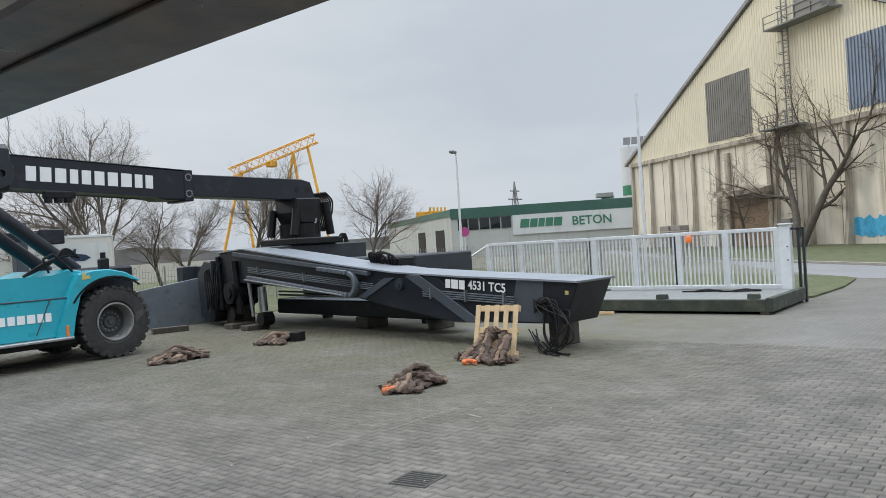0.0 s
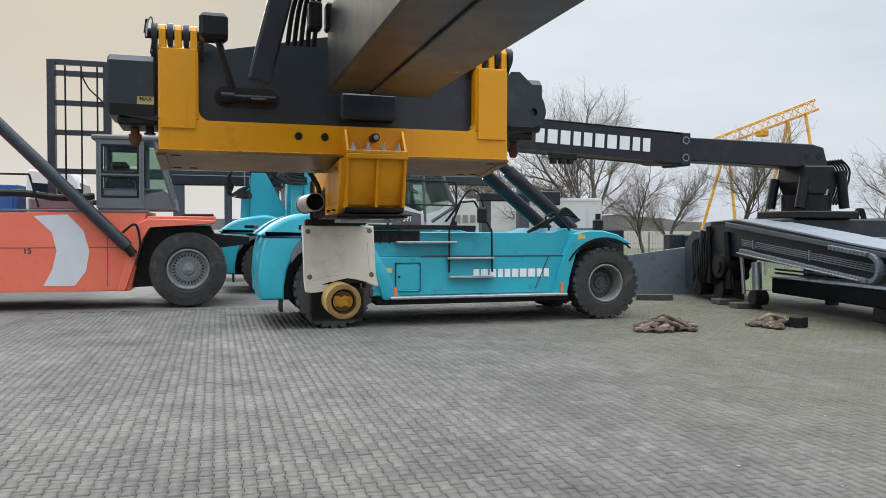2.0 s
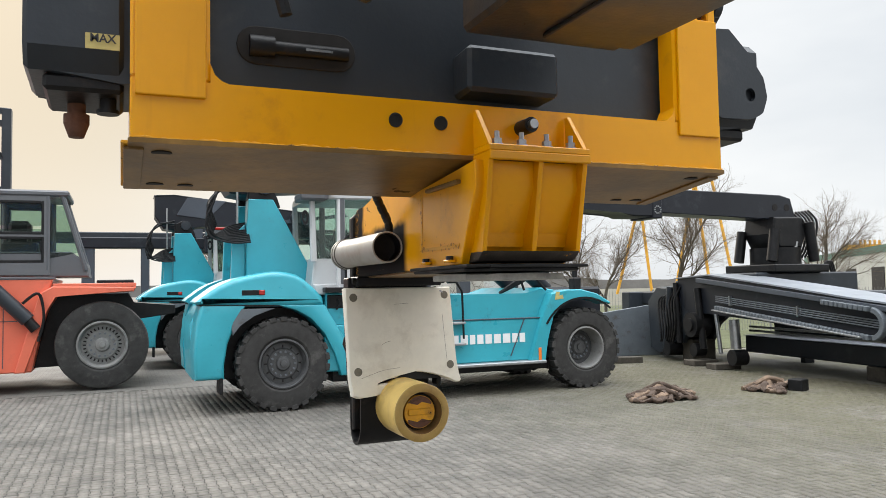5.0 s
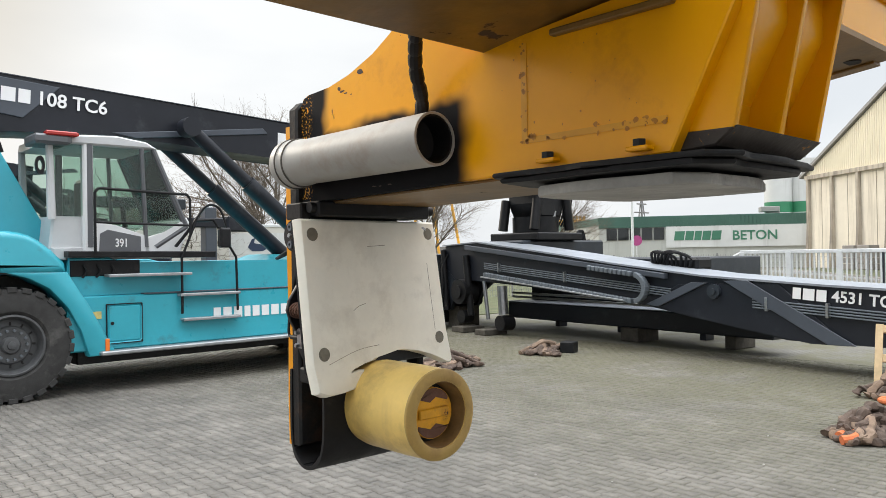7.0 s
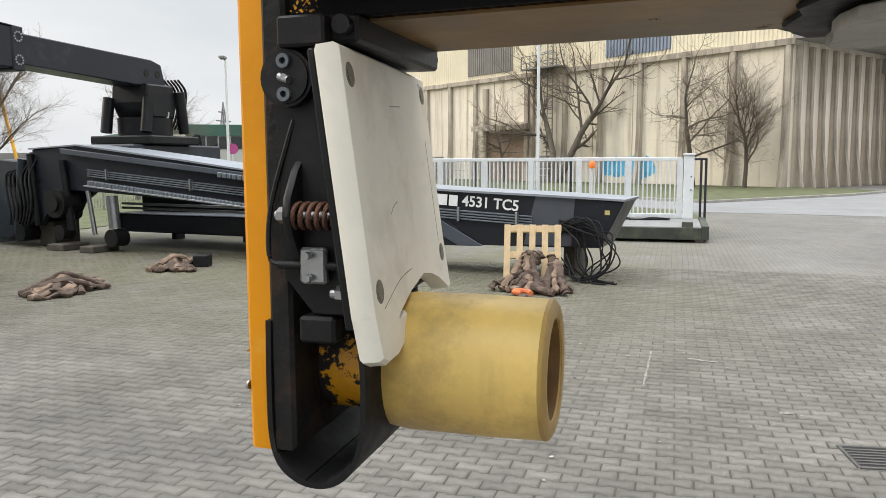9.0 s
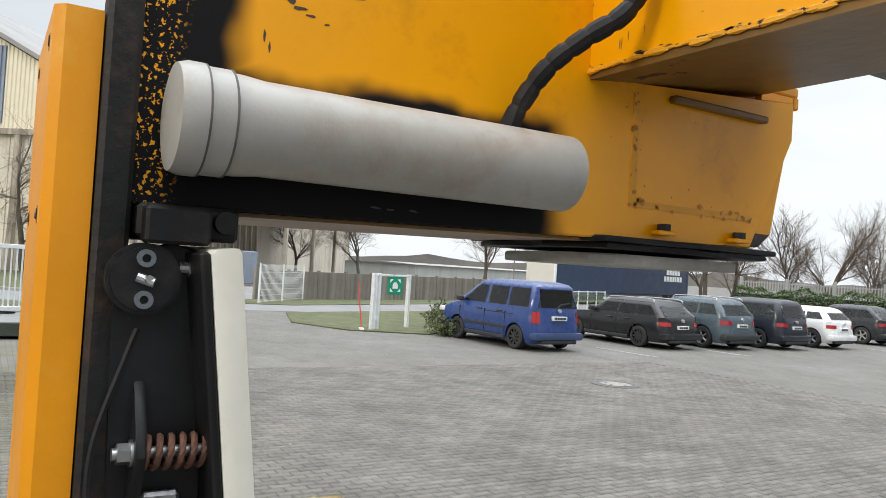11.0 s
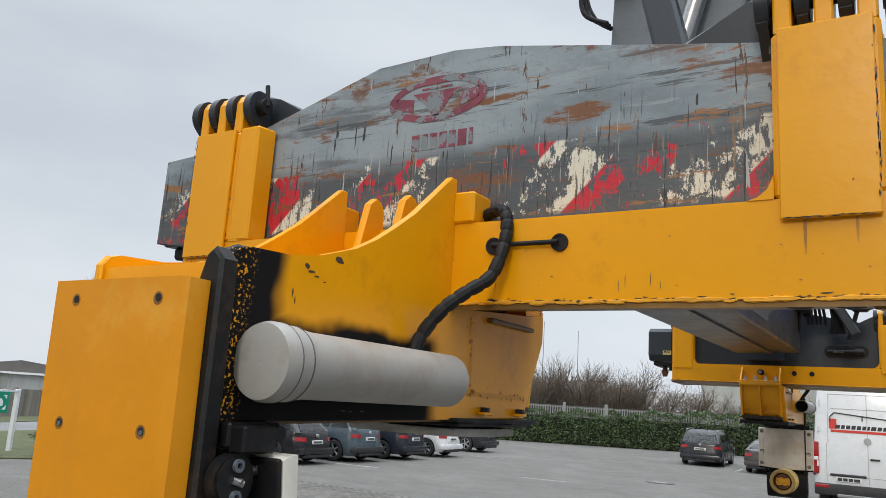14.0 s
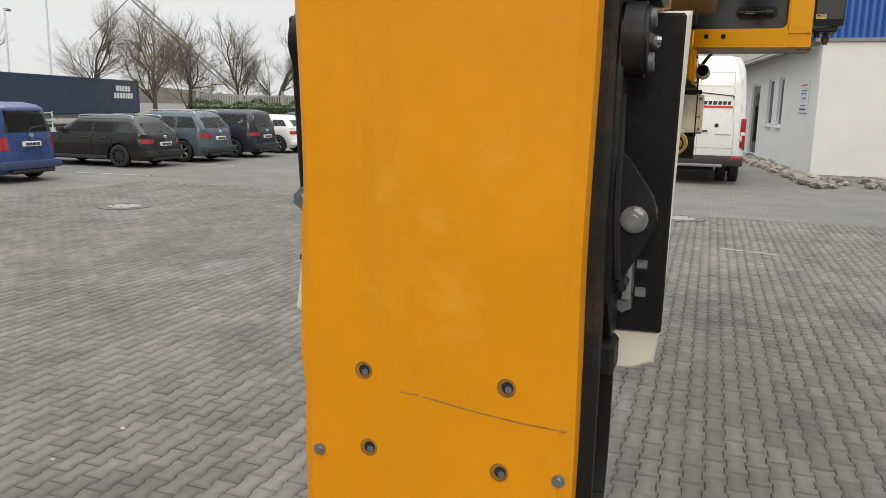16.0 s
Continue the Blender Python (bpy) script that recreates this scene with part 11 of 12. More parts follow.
def office():
    o = thing("office_building", Matrix.Translation((-3.25, -25.2, 0)), "white rendered office with blue cladding above", "building", "", "structure")
    D = Vector((0.12, -1, 0)).normalized()
    N = Vector((1, 0.12, 0)).normalized()
    ang = math.atan2(D.y, D.x)
    M = Matrix.Rotation(ang, 4, "Z")           # local x along the long wall, local y = out of it
    holes = [(5.2, 6.15, 1.42, 3.3), (7.1, 8.25, 1.42, 3.3), (10.1, 12.2, 0.02, 3.2), (13.6, 14.3, 1.3, 3.1), (15.2, 15.9, 1.3, 3.1), (19, 20.2, 1.42, 3.2), (22, 23.2, 1.42, 3.2)]
    b = bm_new()
    xs = [0] + [v for h in holes for v in h[:2]] + [30]
    for i in range(0, len(xs), 2):
        box(b, xs[i], xs[i + 1], -0.3, 0, 0, 4.15)
    for x0, x1, z0, z1 in holes:
        box(b, x0, x1, -0.3, 0, z1, 4.15)
        if z0 > 0.1:
            box(b, x0, x1, -0.3, 0, 0, z0)
    part("wall", b, render_white, o, "", M, False)
    for k, (x0, x1, z0, z1) in enumerate(holes):
        door = z0 < 0.1
        b = bm_new()
        for a0, a1, c0, c1 in ((x0, x0 + 0.08, z0, z1), (x1 - 0.08, x1, z0, z1), (x0 + 0.08, x1 - 0.08, z0, z0 + 0.08), (x0 + 0.08, x1 - 0.08, z1 - 0.08, z1)):
            box(b, a0, a1, -0.16, -0.06, c0, c1, 0.008)
        w = part("door" if door else "window", b, frame_white, o, "", M)
        b = bm_new()
        box(b, x0 + 0.08, x1 - 0.08, -0.13, -0.10, z0 + 0.08, z1 - 0.08)
        part("pane", b, pane_dark if door else office_glass, w, "", M)
        if not door:
            b = bm_new()
            box(b, x0 - 0.08, x1 + 0.08, -0.05, 0.09, z0 - 0.07, z0 - 0.02, 0.01)
            part("sill", b, frame_white, w, "", M)
    # gable end
    b = bm_new()
    box(b, -14.0, -0.02, -0.30, -0.004, 0, 4.15)
    part("gable_wall", b, render_white, o, "", Matrix.Translation((0.0, 0.0, 0)), False)
    # eave along the long wall and a low roof
    b = bm_new()
    prism(b, [(0.55, 4.05), (0.55, 4.22), (-6.0, 5.0), (-6.0, 4.85)], 0.3, 30, "x")
    part("eave", b, sill_grey, o, "", M)
    b = bm_new()
    cyl(b, (0.3, 0.6, 4.05), (30, 0.6, 4.05), 0.07, 10)
    part("gutter", b, zinc, o, "", M)
    # blue trapezoidal cladding over the gable
    for side_i in range(2):
        b = bm_new()
        if side_i == 0:
            x = -14.0
            while x < 0.2:
                prism(b, [(x, -0.04), (x + 0.06, 0.02), (x + 0.14, 0.02), (x + 0.20, -0.04), (x + 0.20, -0.08), (x, -0.08)], 4.28, 8.6, "z")
                x += 0.20
            part("blue_cladding", b, blue_clad, o, "blue corrugated cladding")
        else:
            box(b, -14.0, 0.24, -0.1, 0.06, 4.16, 4.28, 0.01)
            part("cladding_edge", b, sill_grey, o)
    b = bm_new()
    box(b, -14.0, 0.15, -24.0, -0.09, 4.9, 8.6)
    part("upper_storey", b, works_wall, o, "", None, False)
    # notice board on the wall
    b = bm_new()
    box(b, 1.15, 2.35, 0.004, 0.05, 1.95, 3.05, 0.01)
    nb = part("notice_board", b, board_mat, o, "white notice board", M)
    for z, x0, x1, mt in ((2.88, 1.25, 2.2, stripe_red), (2.70, 1.25, 2.0, ink_blue), (2.60, 1.25, 2.1, ink_blue), (2.44, 1.25, 1.9, ink_blue), (2.20, 1.25, 2.1, ink_blue), (2.08, 1.25, 2.15, dark_ink)):
        b = bm_new()
        box(b, x0, x1, 0.048, 0.056, z - 0.025, z + 0.025)
        part("print_bar", b, mt, nb, "", M)


office()
rnd = random.Random(77)
st = thing("stone_border", Matrix.Translation((-3.0, -24, 0)), "border of grey-brown fieldstones along the office wall", "stones")
for k in range(150):
    if k < 95:
        s = rnd.uniform(-5.0, 9.0)
        x, y = 0.12 * s + rnd.uniform(0.35, 1.0) - 0.15, -1.2 - s
    else:
        x, y = rnd.uniform(-4.5, 0.4), rnd.uniform(0.6, 3.6)
    r = rnd.uniform(0.09, 0.24)
    b = bm_new()
    bmesh.ops.create_icosphere(b, subdivisions=1, radius=r)
    for v in b.verts:
        v.co *= rnd.uniform(0.75, 1.15)
        v.co.z *= 0.65
        v.co.z = max(v.co.z, -r * 0.35)
    bmesh.ops.transform(b, matrix=Matrix.Translation((x, y, r * 0.30)), verts=b.verts)
    part("stone", b, stone_mat, st)

# hedge, railing and wild growth behind -------------------------------------------
leaf_mat = paint("laurel_leaf", (0.062, 0.105, 0.030), 0.45, var=0.3, scale=3, bump=0, rand=0.55)
shrub_mat = paint("shrub_leaf", (0.095, 0.115, 0.04), 0.5, var=0.3, scale=3, bump=0, rand=0.5)
slat_grey = paint("grey_railing_paint", (0.33, 0.34, 0.34), 0.5, metal=0.2, var=0.12, scale=3)
# near-black for the shade deep inside the hedge
core_mat = paint("hedge_shade_core", (0.010, 0.016, 0.006), 0.9, var=0.4, scale=6, bump=0)


def leaf_cloud(points, normals, size, rng):
    """Folded leaves scattered over points, each turned about its own way."""
    n = len(points)
    a = rng.normal(size=(n, 3)) + normals * 0.9
    a /= np.linalg.norm(a, axis=1)[:, None]
    t = np.cross(a, rng.normal(size=(n, 3)))
    t /= np.linalg.norm(t, axis=1)[:, None]
    u = np.cross(a, t)
    s = size * rng.uniform(0.6, 1.25, (n, 1))
    mid = a * s * 0.12
    P = np.stack([points - t * s, points + u * s * 0.42 + mid, points + t * s, points - u * s * 0.42 + mid], 1).reshape(-1, 3)
    i = np.arange(n) * 4
    F = np.concatenate([np.stack([i, i + 1, i + 2], 1), np.stack([i, i + 2, i + 3], 1)])
    return P, F


def leaves(name, P, F, mat, parent):
    me = bpy.data.meshes.new(name)
    me.from_pydata(P.tolist(), [], F.tolist())
    me.materials.append(mat)
    o = new(name, me)
    o.parent = parent
    return tagged(o, "", "", "", "stuff")


rg = np.random.default_rng(5)
HP = [(30.5, -38.6), (23.4, -42.3), (16.2, -46.3), (8.6, -50.4), (1.0, -54.4), (-7.0, -58.8)]
HH = [1.8, 1.9, 2.0, 2.55, 3.1, 3.3]
for k in range(5):
    p, q = np.array(HP[k]), np.array(HP[k + 1])
    d = (q - p) / np.linalg.norm(q - p)
    nn = np.array([d[1], -d[0]])
    if nn[1] < 0:
        nn = -nn
    Ln = float(np.linalg.norm(q - p))
    hd = thing("hedge", Matrix.Translation((p[0], p[1], 0)), "dense dark green evergreen hedge, unevenly clipped", "hedge", "hedge runs")
    m = int(Ln * 760)
    s = rg.uniform(0, Ln, m)
    u = rg.uniform(0, 1, m)
    H = HH[k] + (HH[k + 1] - HH[k]) * s / Ln
    H = H + 0.14 * np.sin(s * 2.1 + k) + 0.10 * np.sin(s * 5.3) + rg.normal(0, 0.05, m)
    prof = np.where(u < 0.55, u / 0.55, 1.0)
    out = np.where(u < 0.55, 0.62 + 0.10 * np.sin(s * 3.1 + prof * 4) + 0.07 * np.sin(s * 7.7), 0.62 - (u - 0.55) / 0.45 * 1.25)
    out = out - 0.22 * np.clip(prof - 0.75, 0, 1) * 4 * (u < 0.55) + rg.normal(0, 0.07, m)
    z = np.where(u < 0.55, prof ** 0.9 * H, H + 0.10 * (1 - ((u - 0.55) / 0.45 * 2 - 1) ** 2) - 0.1)
    z = np.maximum(z, 0.06)
    pts = np.stack([d[0] * s + nn[0] * out, d[1] * s + nn[1] * out, z], 1)
    nor = np.stack([nn[0] * (u < 0.55), nn[1] * (u < 0.55), (u >= 0.55) * 1.0 + 0.3], 1)
    P, F = leaf_cloud(pts, nor, 0.085, rg)
    leaves("foliage", P, F, leaf_mat, hd)
    # plain dark box added as the shade between the leaves
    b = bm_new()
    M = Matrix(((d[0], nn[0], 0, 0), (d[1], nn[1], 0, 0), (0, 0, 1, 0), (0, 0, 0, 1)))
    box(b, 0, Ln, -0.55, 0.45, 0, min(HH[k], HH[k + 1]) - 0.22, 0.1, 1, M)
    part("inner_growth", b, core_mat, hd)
    b = bm_new()
    # railing behind this run of hedge
    fr = thing("slatted_railing", Matrix.Translation((p[0] - nn[0] * 1.5, p[1] - nn[1] * 1.5, 0)), "grey metal railing of upright slats behind the hedge", "fence", "railing runs")
    for x in np.arange(0.0, Ln + 0.1, Ln / 3):
        b = bm_new()
        box(b, x - 0.09, x + 0.09, -0.09, 0.09, 0, 2.62, 0.02, 1, M)
        part("post", b, slat_grey, fr)
    for z in (0.75, 2.3):
        b = bm_new()
        box(b, 0, Ln, -0.03, 0.03, z - 0.03, z + 0.03, 0, 1, M)
        part("rail", b, slat_grey, fr)
    b = bm_new()
    x = 0.1
    while x < Ln:
        box(b, x - 0.035, x + 0.035, -0.012, 0.012, 0.55, 2.4, 0, 1, M)
        x += 0.16
    tagged(part("slat", b, slat_grey, fr), "", "", "", "stuff")

for x, y, h, kd, r in ((32.6, -46.5, 8.2, "tall", 0.2), (30.3, -48.2, 8.4, "tall", 1.7), (28.4, -50.0, 7.6, "tall", 3.5), (26.4, -50.5, 5.4, "bush", 1.0), (24.2, -51.4, 6.0, "bush", 2.0), (22.2, -52.6, 6.1, "bush", 3.0), (20.2, -53.4, 5.8, "bush", 4.1), (18.2, -54.6, 5.7, "bush", 5.0), (16.0, -56.0, 5.3, "bush", 0.4), (13.4, -57.2, 4.9, "bush", 1.4), (10.4, -58.4, 4.4, "bush", 2.4), (7.0, -59.6, 4.4, "bush", 3.4), (23.0, -55.5, 6.6, "bush", 0.9), (19.0, -57.5, 6.4, "bush", 1.9), (36.0, -45.0, 7.4, "multi", 0.3), (39.5, -46.0, 8.8, "tall", 2.6), (2.5, -60.0, 6.0, "open", 0.8), (-3.0, -62.0, 5.6, "wide", 1.8)):
    tree(x, y, h, kd, r, "bare brown shrub behind the hedge" if kd == "bush" else "slender bare tree behind the hedge")
for x, y, h, kd, r in ((57.2, -37.7, 10.8, "tall", 0.6), (61.7, -48.2, 9.2, "tall", 2.6), (58.0, -59.5, 12.0, "tall", 1.2), (53.8, -63.3, 12.8, "tall", 3.8), (70.0, -31.0, 9.5, "wide", 4.4), (75.0, -26.0, 9.0, "tall", 5.2)):
    tree(x, y, h, kd, r, "tall bare winter tree beyond the road")
street_lamp(55.6, -47.7, 8.9, radians(-60))
street_lamp(53.5, -50.0, 13.3, radians(-45), False, True)
for x, y, h in ((55.6, -39.8, 8.2), (44.5, -98.0, 14.2), (40.5, -101.0, 13.2)):
    b = bm_new()
    cyl(b, (0, 0, 0), (0, 0, h), 0.07, 8, 0.04)
    solo("thin_mast", b, pylon_mat, Matrix.Translation((x, y, 0)), "thin grey mast in the distance", "mast", "masts")
cr = thing("mobile_crane_boom", Matrix.Translation((117, -134, 0)), "thin lattice crane boom far behind the trees", "crane")
b = bm_new()
lattice(b, (-22, -8, 2), (0, 0, 23), 0.9, 14, 0.10)
part("boom", b, pylon_mat, cr)
b = bm_new()
cyl(b, (0, 0, 23), (8, 4, 14), 0.12, 6)
part("jib", b, pylon_mat, cr)
b = bm_new()
box(b, -25, -17, -10, -5, 0, 3, 0.2)
part("undercarriage", b, pylon_mat, cr)

# trailer and things between the cars and the road
tr = box_trailer(Matrix.Translation((40.7, -31.2, 0)) @ Matrix.Rotation(radians(-75.5), 4, "Z"), "navy curtain-side trailer with a light grey end", navy, 18.9, 3.36, "trailers", navy, False, 0.85)
b = bm_new()
box(b, -0.06, -0.005, -1.2, 1.2, 0.9, 3.16, 0.02)
part("end_wall", b, trailer_white, tr, "light grey end wall")
b = bm_new()
box(b, -0.07, 0.16, -1.268, -1.18, 0.9, 3.38, 0.02)
part("corner_post", b, white_ink, tr, "white corner post")
part("lettering", bars_bm([0.45, 0.3, 0.35, 0.35, 0.4], 0.42, 0.09, 0.01), white_ink, tr, "white bars", facing(16.2, -1.27, 2.72, 0, -1))
part("lettering", bars_bm([0.35, 0.35, 0.4, 0.35, 0.2, 0.4, 0.35], 0.42, 0.09, 0.01), white_ink, tr, "white bars", facing(16.2, -1.27, 2.18, 0, -1))
rail = thing("low_railing", Matrix.Translation((31.0, -22.5, 0)) @ Matrix.Rotation(radians(-62), 4, "Z"), "low green and white metal railing", "fence")
green_rail = paint("dark_green_railing", (0.02, 0.12, 0.07), 0.5, var=0.1)
for k in range(9):
    b = bm_new()
    box(b, k * 1.6 - 0.03, k * 1.6 + 0.03, -0.03, 0.03, 0, 1.12)
    part("post", b, silo_mat, rail)
for z in (0.55, 0.8, 1.05):
    b = bm_new()
    box(b, 0, 12.8, -0.02, 0.02, z - 0.03, z + 0.03)
    part("rail", b, green_rail if z < 1 else silo_mat, rail)

# concrete panel wall, verge and assembly point ------------------------------------
panel_mat = paint("weathered_concrete_panel", (0.24, 0.215, 0.18), 0.9, var=0.2, scale=0.8, bump=0.1, streak=((0.10, 0.09, 0.075), 0.45, 2.2), rand=0.12)
A, B = Vector((34.2, -9.4, 0)), Vector((49.0, -45.0, 0))
d = (B - A).normalized()
cw = thing("concrete_wall", Matrix.Translation(A) @ Matrix.Rotation(math.atan2(d.y, d.x), 4, "Z"), "low wall of stained concrete panels between posts", "wall", "", "structure")
b = bm_new()
box(b, 0.06, 1.94, -0.05, 0.05, 0, 1.40, 0.012)
pm = mesh_from("panel", b, panel_mat)
b = bm_new()
box(b, -0.07, 0.07, -0.09, 0.09, 0, 1.48, 0.015)
qm = mesh_from("post", b, panel_mat)
for k in range(19):
    for nm, me in (("panel", pm), ("post", qm)):
        o = new(nm, me)
        o.parent, o.location = cw, (k * 2.0, 0, 0)
patch("grass_corner", [(18.9, -10.1), (20.0, -7.9), (22.3, -7.0), (26.3, -8.2), (28.5, -14.0), (29.5, -18.0), (25.5, -16.0), (21.5, -13.4)], 0.03, grass_mat, "thin winter grass round the assembly point", "grass", 0.05)
patch("grass_by_wall", [(30.6, -8.0), (33.4, -8.4), (48.6, -44.5), (44.0, -44.0), (36.0, -22.0), (30.5, -10.0)], 0.03, grass_mat, "strip of grass along the concrete wall", "grass", 0.05)
mesh_fence(Matrix.Translation((31.0, -8.6, 0)) @ Matrix.Rotation(radians(-42), 4, "Z"), 5, 1.7, "grey wire mesh fence by the road", 0.9, galv)
pg = thing("assembly_point_sign", at_deg(20.5, -9.5, -62), "green assembly point sign in a galvanised frame", "sign")
for x in (-0.85, -0.60, 1.05):
    b = bm_new()
    box(b, x - 0.06, x + 0.06, -0.06, 0.06, 0, 1.74, 0.01)
    part("post", b, galv, pg)
b = bm_new()
box(b, -0.85, 1.05, -0.03, 0.03, 1.66, 1.72, 0.008)
part("top_rail", b, galv, pg)
b = bm_new()
box(b, -0.85, -0.60, -0.02, 0.02, 0.3, 0.34)
part("cross_rail", b, galv, pg)
m = facing(0.20, -0.06, 1.38, -0.35, -1)
b = bm_new()
box(b, -0.29, 0.29, -0.29, 0.29, -0.012, 0.0, 0.004)
sf = part("sign_face", b, paint("green_safety_sign", (0.0, 0.27, 0.15), 0.45, var=0.04, bump=0), pg, "green safety sign", m)
for pts in ([(-0.2, 0.2), (-0.08, 0.2), (-0.2, 0.08)], [(0.2, 0.2), (0.08, 0.2), (0.2, 0.08)], [(-0.2, -0.2), (-0.08, -0.2), (-0.2, -0.08)], [(0.2, -0.2), (0.08, -0.2), (0.2, -0.08)], [(-0.10, -0.10), (0.10, -0.10), (0.10, 0.02), (0.05, 0.10), (-0.05, 0.10), (-0.10, 0.02)]):
    b = bm_new()
    prism(b, pts, 0.001, 0.006, "z")
    part("pictogram", b, white_ink, sf, "white pictogram", m)
b = bm_new()
cyl(b, (0, 0, 0), (0.22, 0.1, 1.45), 0.018, 8)
bq = thing("broom", Matrix.Translation((19.93, -8.35, 0)), "red and white broom leaning on the sign frame", "broom")
part("stick", b, stripe_red, bq)
b = bm_new()
box(b, -0.15, 0.15, -0.03, 0.03, 0.0, 0.10, 0.02)
part("brush", b, white_post, bq)
for x, y, r, h in ((19.4, -10.9, 0.75, 0.95), (18.7, -10.6, 0.45, 0.55), (21.4, -12.2, 0.7, 0.8)):
    sh = thing("shrub", Matrix.Translation((x, y, 0)), "small untidy green shrub on the grass edge", "shrub", "shrubs")
    m = 1500
    v = rg.normal(size=(m, 3))
    v /= np.linalg.norm(v, axis=1)[:, None]
    rr = rg.uniform(0.35, 1.0, (m, 1)) ** 0.5
    lump = 1 + 0.25 * np.sin(v[:, :1] * 5 + v[:, 1:2] * 4) + 0.15 * np.sin(v[:, 2:3] * 9)
    pts = v * rr * lump * np.array([[r, r, h * 0.52]]) + np.array([[0, 0, h * 0.5]])
    pts[:, 2] = np.maximum(pts[:, 2], 0.04)
    P, F = leaf_cloud(pts, v, 0.05, rg)
    leaves("foliage", P, F, shrub_mat, sh)
    b = bm_new()
    for k in range(7):
        a = k * 0.9
        sweep(b, [(0.05 * math.cos(a), 0.05 * math.sin(a), 0), (0.25 * r * math.cos(a), 0.25 * r * math.sin(a), h * 0.4), (0.6 * r * math.cos(a), 0.6 * r * math.sin(a), h * 0.85)], 0.012, 5, 3)
    tagged(part("stem", b, bark, sh), "", "", "", "stuff")

# low pale buildings beyond the road
for at, L, H, lab, mt, rf in ((at_deg(84, -40, -56), 70, 2.1, "long low pale building beyond the road", works_wall, roof_mat), (at_deg(40, -92, 168), 26, 2.6, "dull brown low building behind the shrubs", paint("dull_brown_brick", (0.22, 0.15, 0.12), 0.85, var=0.15, scale=1), roof_mat), (at_deg(18.5, -86, 178), 40, 9.0, "plain pale hall behind the hedge", works_wall, works_wall)):
    h = thing("low_building", at, lab, "building")
    b = bm_new()
    box(b, 0, L, -5, 5, 0, H)
    part("wall", b, mt, h, "", None, False)
    b = bm_new()
    prism(b, [(-5.4, H), (5.4, H), (0, H + (0.25 if L > 30 else 2.2))], -0.3, L + 0.3, "x")
    part("roof", b, rf, h)
    x = 2.0
    while x < L - 2 and L < 30:
        for s in (-1, 1):
            b = bm_new()
            box(b, x, x + 1.4, s * 5.03 - 0.03, s * 5.03 + 0.03, 1.0, min(H - 0.5, 2.4), 0.02)
            part("window", b, pane_dark, h)
        x += 4.5

# manholes, worn marks ----------------------------------------------------------
ring_mat = paint("pale_concrete_ring", (0.26, 0.25, 0.225), 0.85, var=0.15, scale=8, bump=0.12)
iron = paint("grey_cast_iron", (0.085, 0.082, 0.076), 0.6, var=0.25, scale=9, bump=0.1)
for x, y in ((1.55, -8.68), (0.3, -12.5), (10.0, -9.2), (6.5, -24.0)):
    mh = thing("manhole_cover", Matrix.Translation((x, y, 0.004)), "round cast-iron manhole cover with a pale concrete filling", "manhole cover", "manhole covers")
    b = bm_new()
    ring(b, (0, 0, 0), (0, 0, 1), [(-0.05, 0.47), (0.006, 0.47), (0.009, 0.45), (0.009, 0.355), (-0.05, 0.355)], 40)
    part("frame", b, iron, mh)
    b = bm_new()
    cyl(b, (0, 0, -0.04), (0, 0, 0.007), 0.345, 36)
    cv = part("cover", b, ring_mat, mh)
    b = bm_new()
    ring(b, (0, 0, 0.004), (0, 0, 1), [(-0.01, 0.34), (0.009, 0.34), (0.009, 0.31), (-0.01, 0.31)], 36)
    part("cover_rim", b, iron, cv)
    # vent holes drawn as black studs for the dark inside them
    for k in range(4):
        b = bm_new()
        a = k * math.pi / 2 + 0.4
        cyl(b, (0.2 * math.cos(a), 0.2 * math.sin(a), 0.0), (0.2 * math.cos(a), 0.2 * math.sin(a), 0.011), 0.022, 10)
        part("vent_hole", b, hole_black, cv)
mark = paint("worn_white_marking", (0.36, 0.36, 0.345), 0.8, var=0.2, scale=3, chips=((0.17, 0.165, 0.16), 0.14, 6), bump=0)
for x, y, l, w, dg in ((8.3, -20.5, 1.5, 0.11, 8), (13.6, -14.2, 2.2, 0.10, 8), (13.6, -18.0, 1.6, 0.10, 8), (13.4, -27.0, 1.9, 0.10, 8), (6.0, -33.5, 2.4, 0.1, -86), (2.4, -34.0, 2.4, 0.1, -86)):
    b = bm_new()
    box(b, 0, l, -w / 2, w / 2, -0.004, 0.006)
    solo("bay_marking", b, mark, at_deg(x, y, dg), "worn white parking bay line on the paving", "road marking", "bay markings", "structure")

chalk = paint("faint_chalk", (0.27, 0.26, 0.235), 0.9, var=0.2, scale=12, chips=((0.18, 0.17, 0.15), 0.2, 16), bump=0)


def smear(pts, w, label="faint pale scuff mark on the paving"):
    """A flat, ragged streak along a line on the ground."""
    rnd = random.Random(int(pts[0][0] * 100))
    P, b, prev = [Vector((x, y, 0)) for x, y in pts], bm_new(), None
    for i in range(len(P) - 1):
        d = (P[i + 1] - P[i]).normalized()
        side = Vector((-d.y, d.x, 0))
        n = max(3, int((P[i + 1] - P[i]).length / 0.06))
        for k in range(n + 1):
            c = P[i].lerp(P[i + 1], k / n) + Vector((0, 0, 0.0045)) + side * rnd.uniform(-0.2, 0.2) * w
            h = side * w * rnd.uniform(0.25, 0.6)
            cur = [b.verts.new(c + h), b.verts.new(c - h)]
            if prev:
                b.faces.new((prev[0], prev[1], cur[1], cur[0]))
            prev = cur
    solo("scuff_mark", b, chalk, I4, label, "ground mark", "scuff marks on the paving", "structure", False)


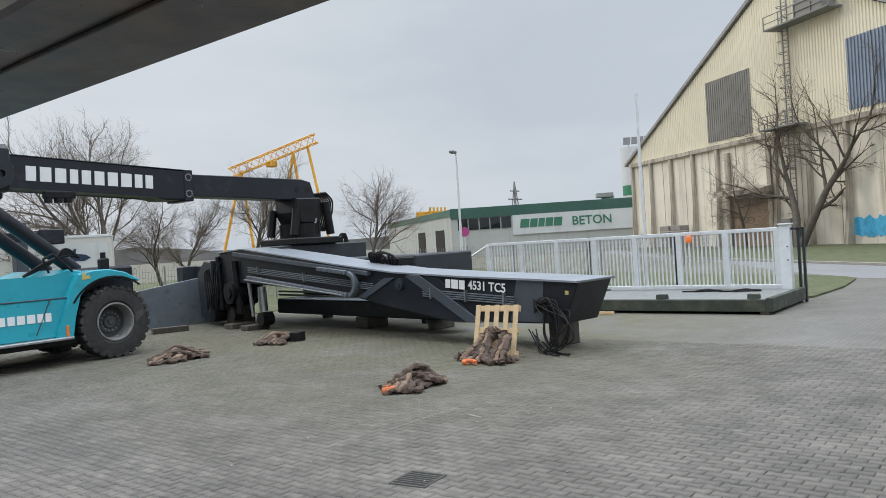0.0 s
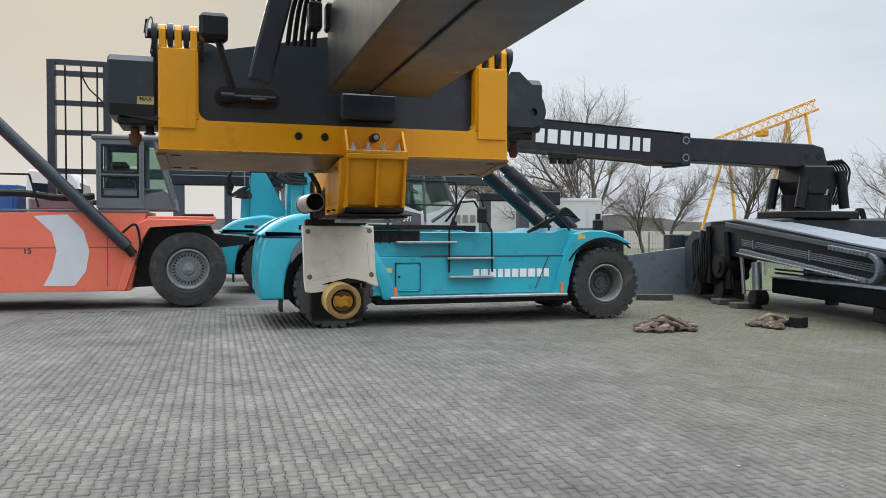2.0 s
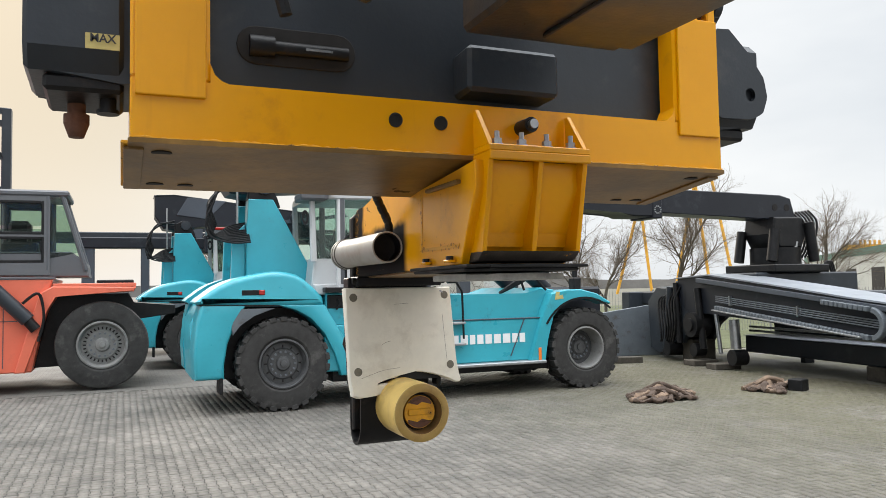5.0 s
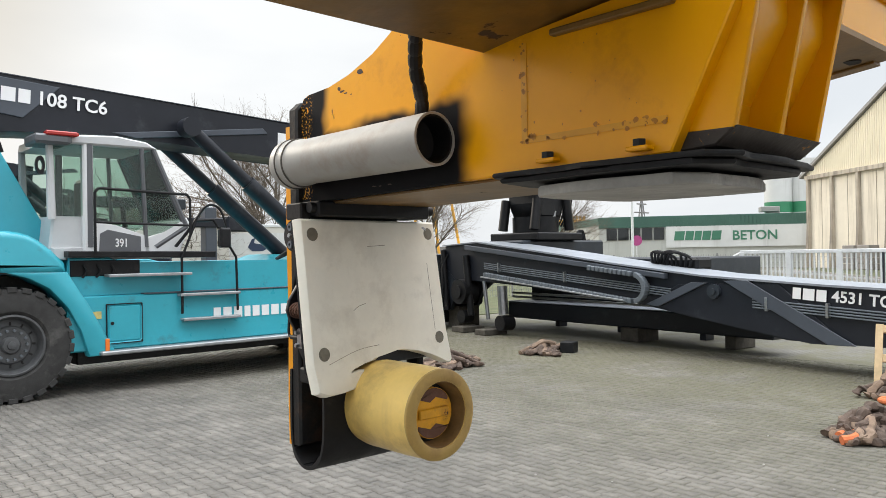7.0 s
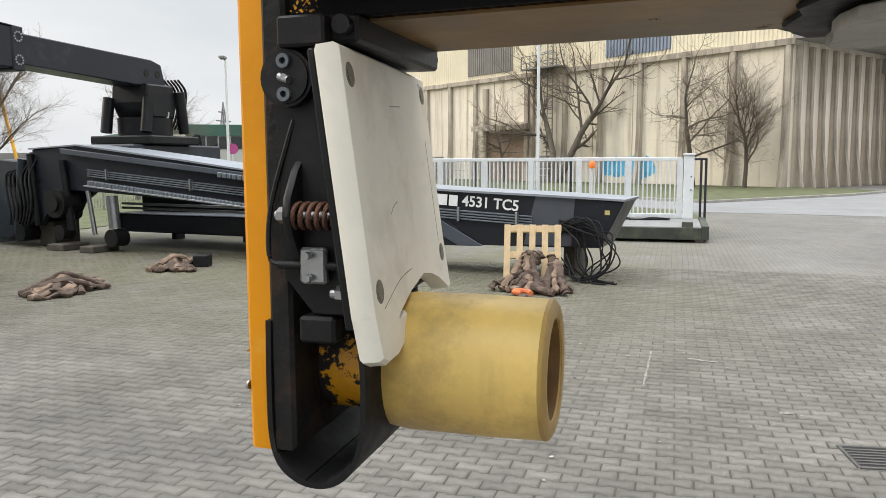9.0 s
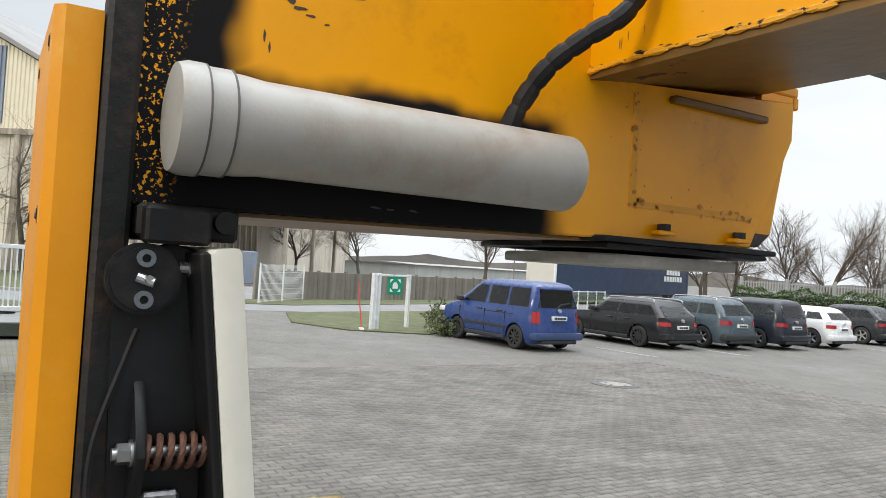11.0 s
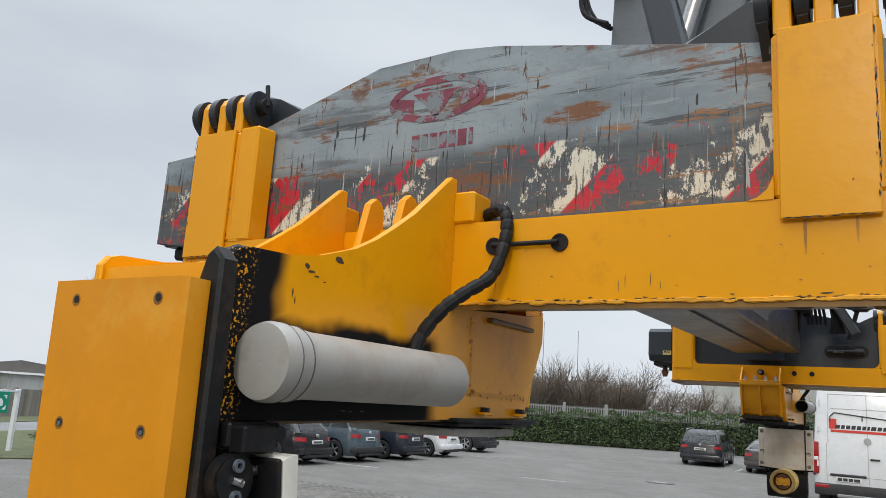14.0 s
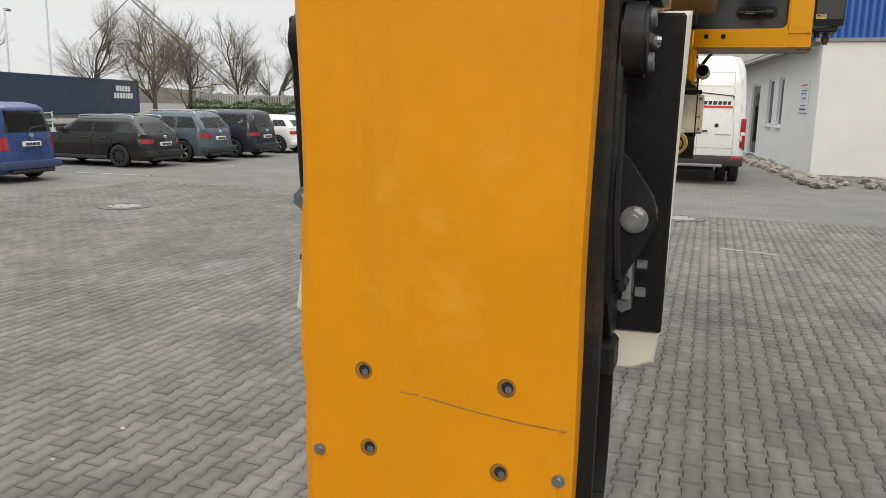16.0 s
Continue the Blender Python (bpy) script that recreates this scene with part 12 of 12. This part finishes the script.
for pts, w in (([(6.68, 0.865), (6.05, 0.88), (5.42, 0.896)], 0.020), ([(6.49, 0.53), (6.41, 0.25)], 0.04), ([(6.44, 1.11), (6.47, 0.98)], 0.04), ([(5.0, -0.12), (5.0, -0.22)], 0.05),
               ([(4.8, -17.0), (5.0, -16.2)], 0.10), ([(5.3, -15.6), (5.1, -15.0)], 0.12), ([(9.85, 6.7), (9.86, 7.0)], 0.05), ([(2.7, -11.5), (3.4, -11.3)], 0.10), ([(-1.2, -9.3), (-0.4, -9.5)], 0.12)):
    smear(pts, w)


def litter():
    rnd = random.Random(31)
    b = bm_new()
    for k in range(90):
        x, y = rnd.choice(((rnd.uniform(3.0, 8.0), rnd.uniform(-2, 4)), (rnd.uniform(-3, 5), rnd.uniform(-12, -5))))
        r = rnd.uniform(0.006, 0.016)
        bmesh.ops.create_icosphere(b, subdivisions=1, radius=r, matrix=Matrix.Translation((x, y, r * 0.35)) @ Matrix.Rotation(rnd.uniform(0, 6), 4, "Z") @ Matrix.Diagonal((rnd.uniform(0.7, 1.6), 1, 0.6, 1)))
    solo("pebbles", b, paint("pale_pebble", (0.30, 0.285, 0.26), 0.85, var=0.3, scale=4, rand=0.5), I4, "small pale pebbles strewn on the paving", "pebbles", "", "stuff", False)


litter()


# the machine that carries the spreader --------------------------------------------
def reach_stacker():
    r = thing("reach_stacker", Matrix.Translation((0, -2.64, 0)), "dark reach stacker that carries the spreader on its boom", "reach stacker")
    b = bm_new()
    prism(b, [(-0.15, 5.12), (-0.15, 5.85), (-9.6, 4.45), (-9.6, 3.45)], -0.42, 0.42, "y", 0.02)
    part("boom", b, charcoal, r)
    b = bm_new()
    prism(b, [(-5.0, 4.2), (-5.0, 5.2), (-13.6, 3.85), (-13.6, 2.55)], -0.56, 0.56, "y", 0.02)
    part("outer_boom", b, charcoal, r)
    b = bm_new()
    box(b, -14.6, -6.6, -1.1, 1.1, 0.7, 1.7, 0.08)
    part("chassis", b, charcoal, r)
    b = bm_new()
    box(b, -15.0, -12.6, -1.7, 1.7, 0.8, 2.4, 0.15, 2)
    part("counterweight", b, charcoal, r)
    for s in (-1, 1):
        b = bm_new()
        prism(b, [(-14.0, 1.6), (-12.2, 1.6), (-12.9, 3.5), (-13.7, 3.5)], s * 0.62, s * 0.82, "y", 0.01)
        part("boom_tower", b, charcoal, r)
        b = bm_new()
        cyl(b, (-8.2, s * 0.85, 1.4), (-6.2, s * 0.62, 4.0), 0.15, 16)
        part("lift_cylinder", b, black, r)
        for x, y0, w in ((-7.6, 1.45, 0.5), (-7.6, 2.0, 0.5), (-12.4, 1.4, 0.5)):
            b = bm_new()
            ring(b, (x, s * y0, 0.81), (0, 1, 0), [(-w / 2, 0.42), (-w / 2, 0.74), (-w / 2 + 0.07, 0.81), (w / 2 - 0.07, 0.81), (w / 2, 0.74), (w / 2, 0.42)], 30)
            part("tyre", b, tyre_mat, r)
            b = bm_new()
            cyl(b, (x, s * y0 - 0.15, 0.81), (x, s * y0 + 0.15, 0.81), 0.43, 20)
            part("rim", b, grey_steel, r)
        b = bm_new()
        box(b, -7.7, -7.5, s * 0.9, s * 2.2, 0.7, 0.92, 0.02)
        part("axle", b, charcoal, r)
    b = bm_new()
    box(b, -11.6, -10.0, -0.75, 0.75, 1.7, 2.5, 0.1, 2)
    part("cab", b, pane_dark, r)


reach_stacker()
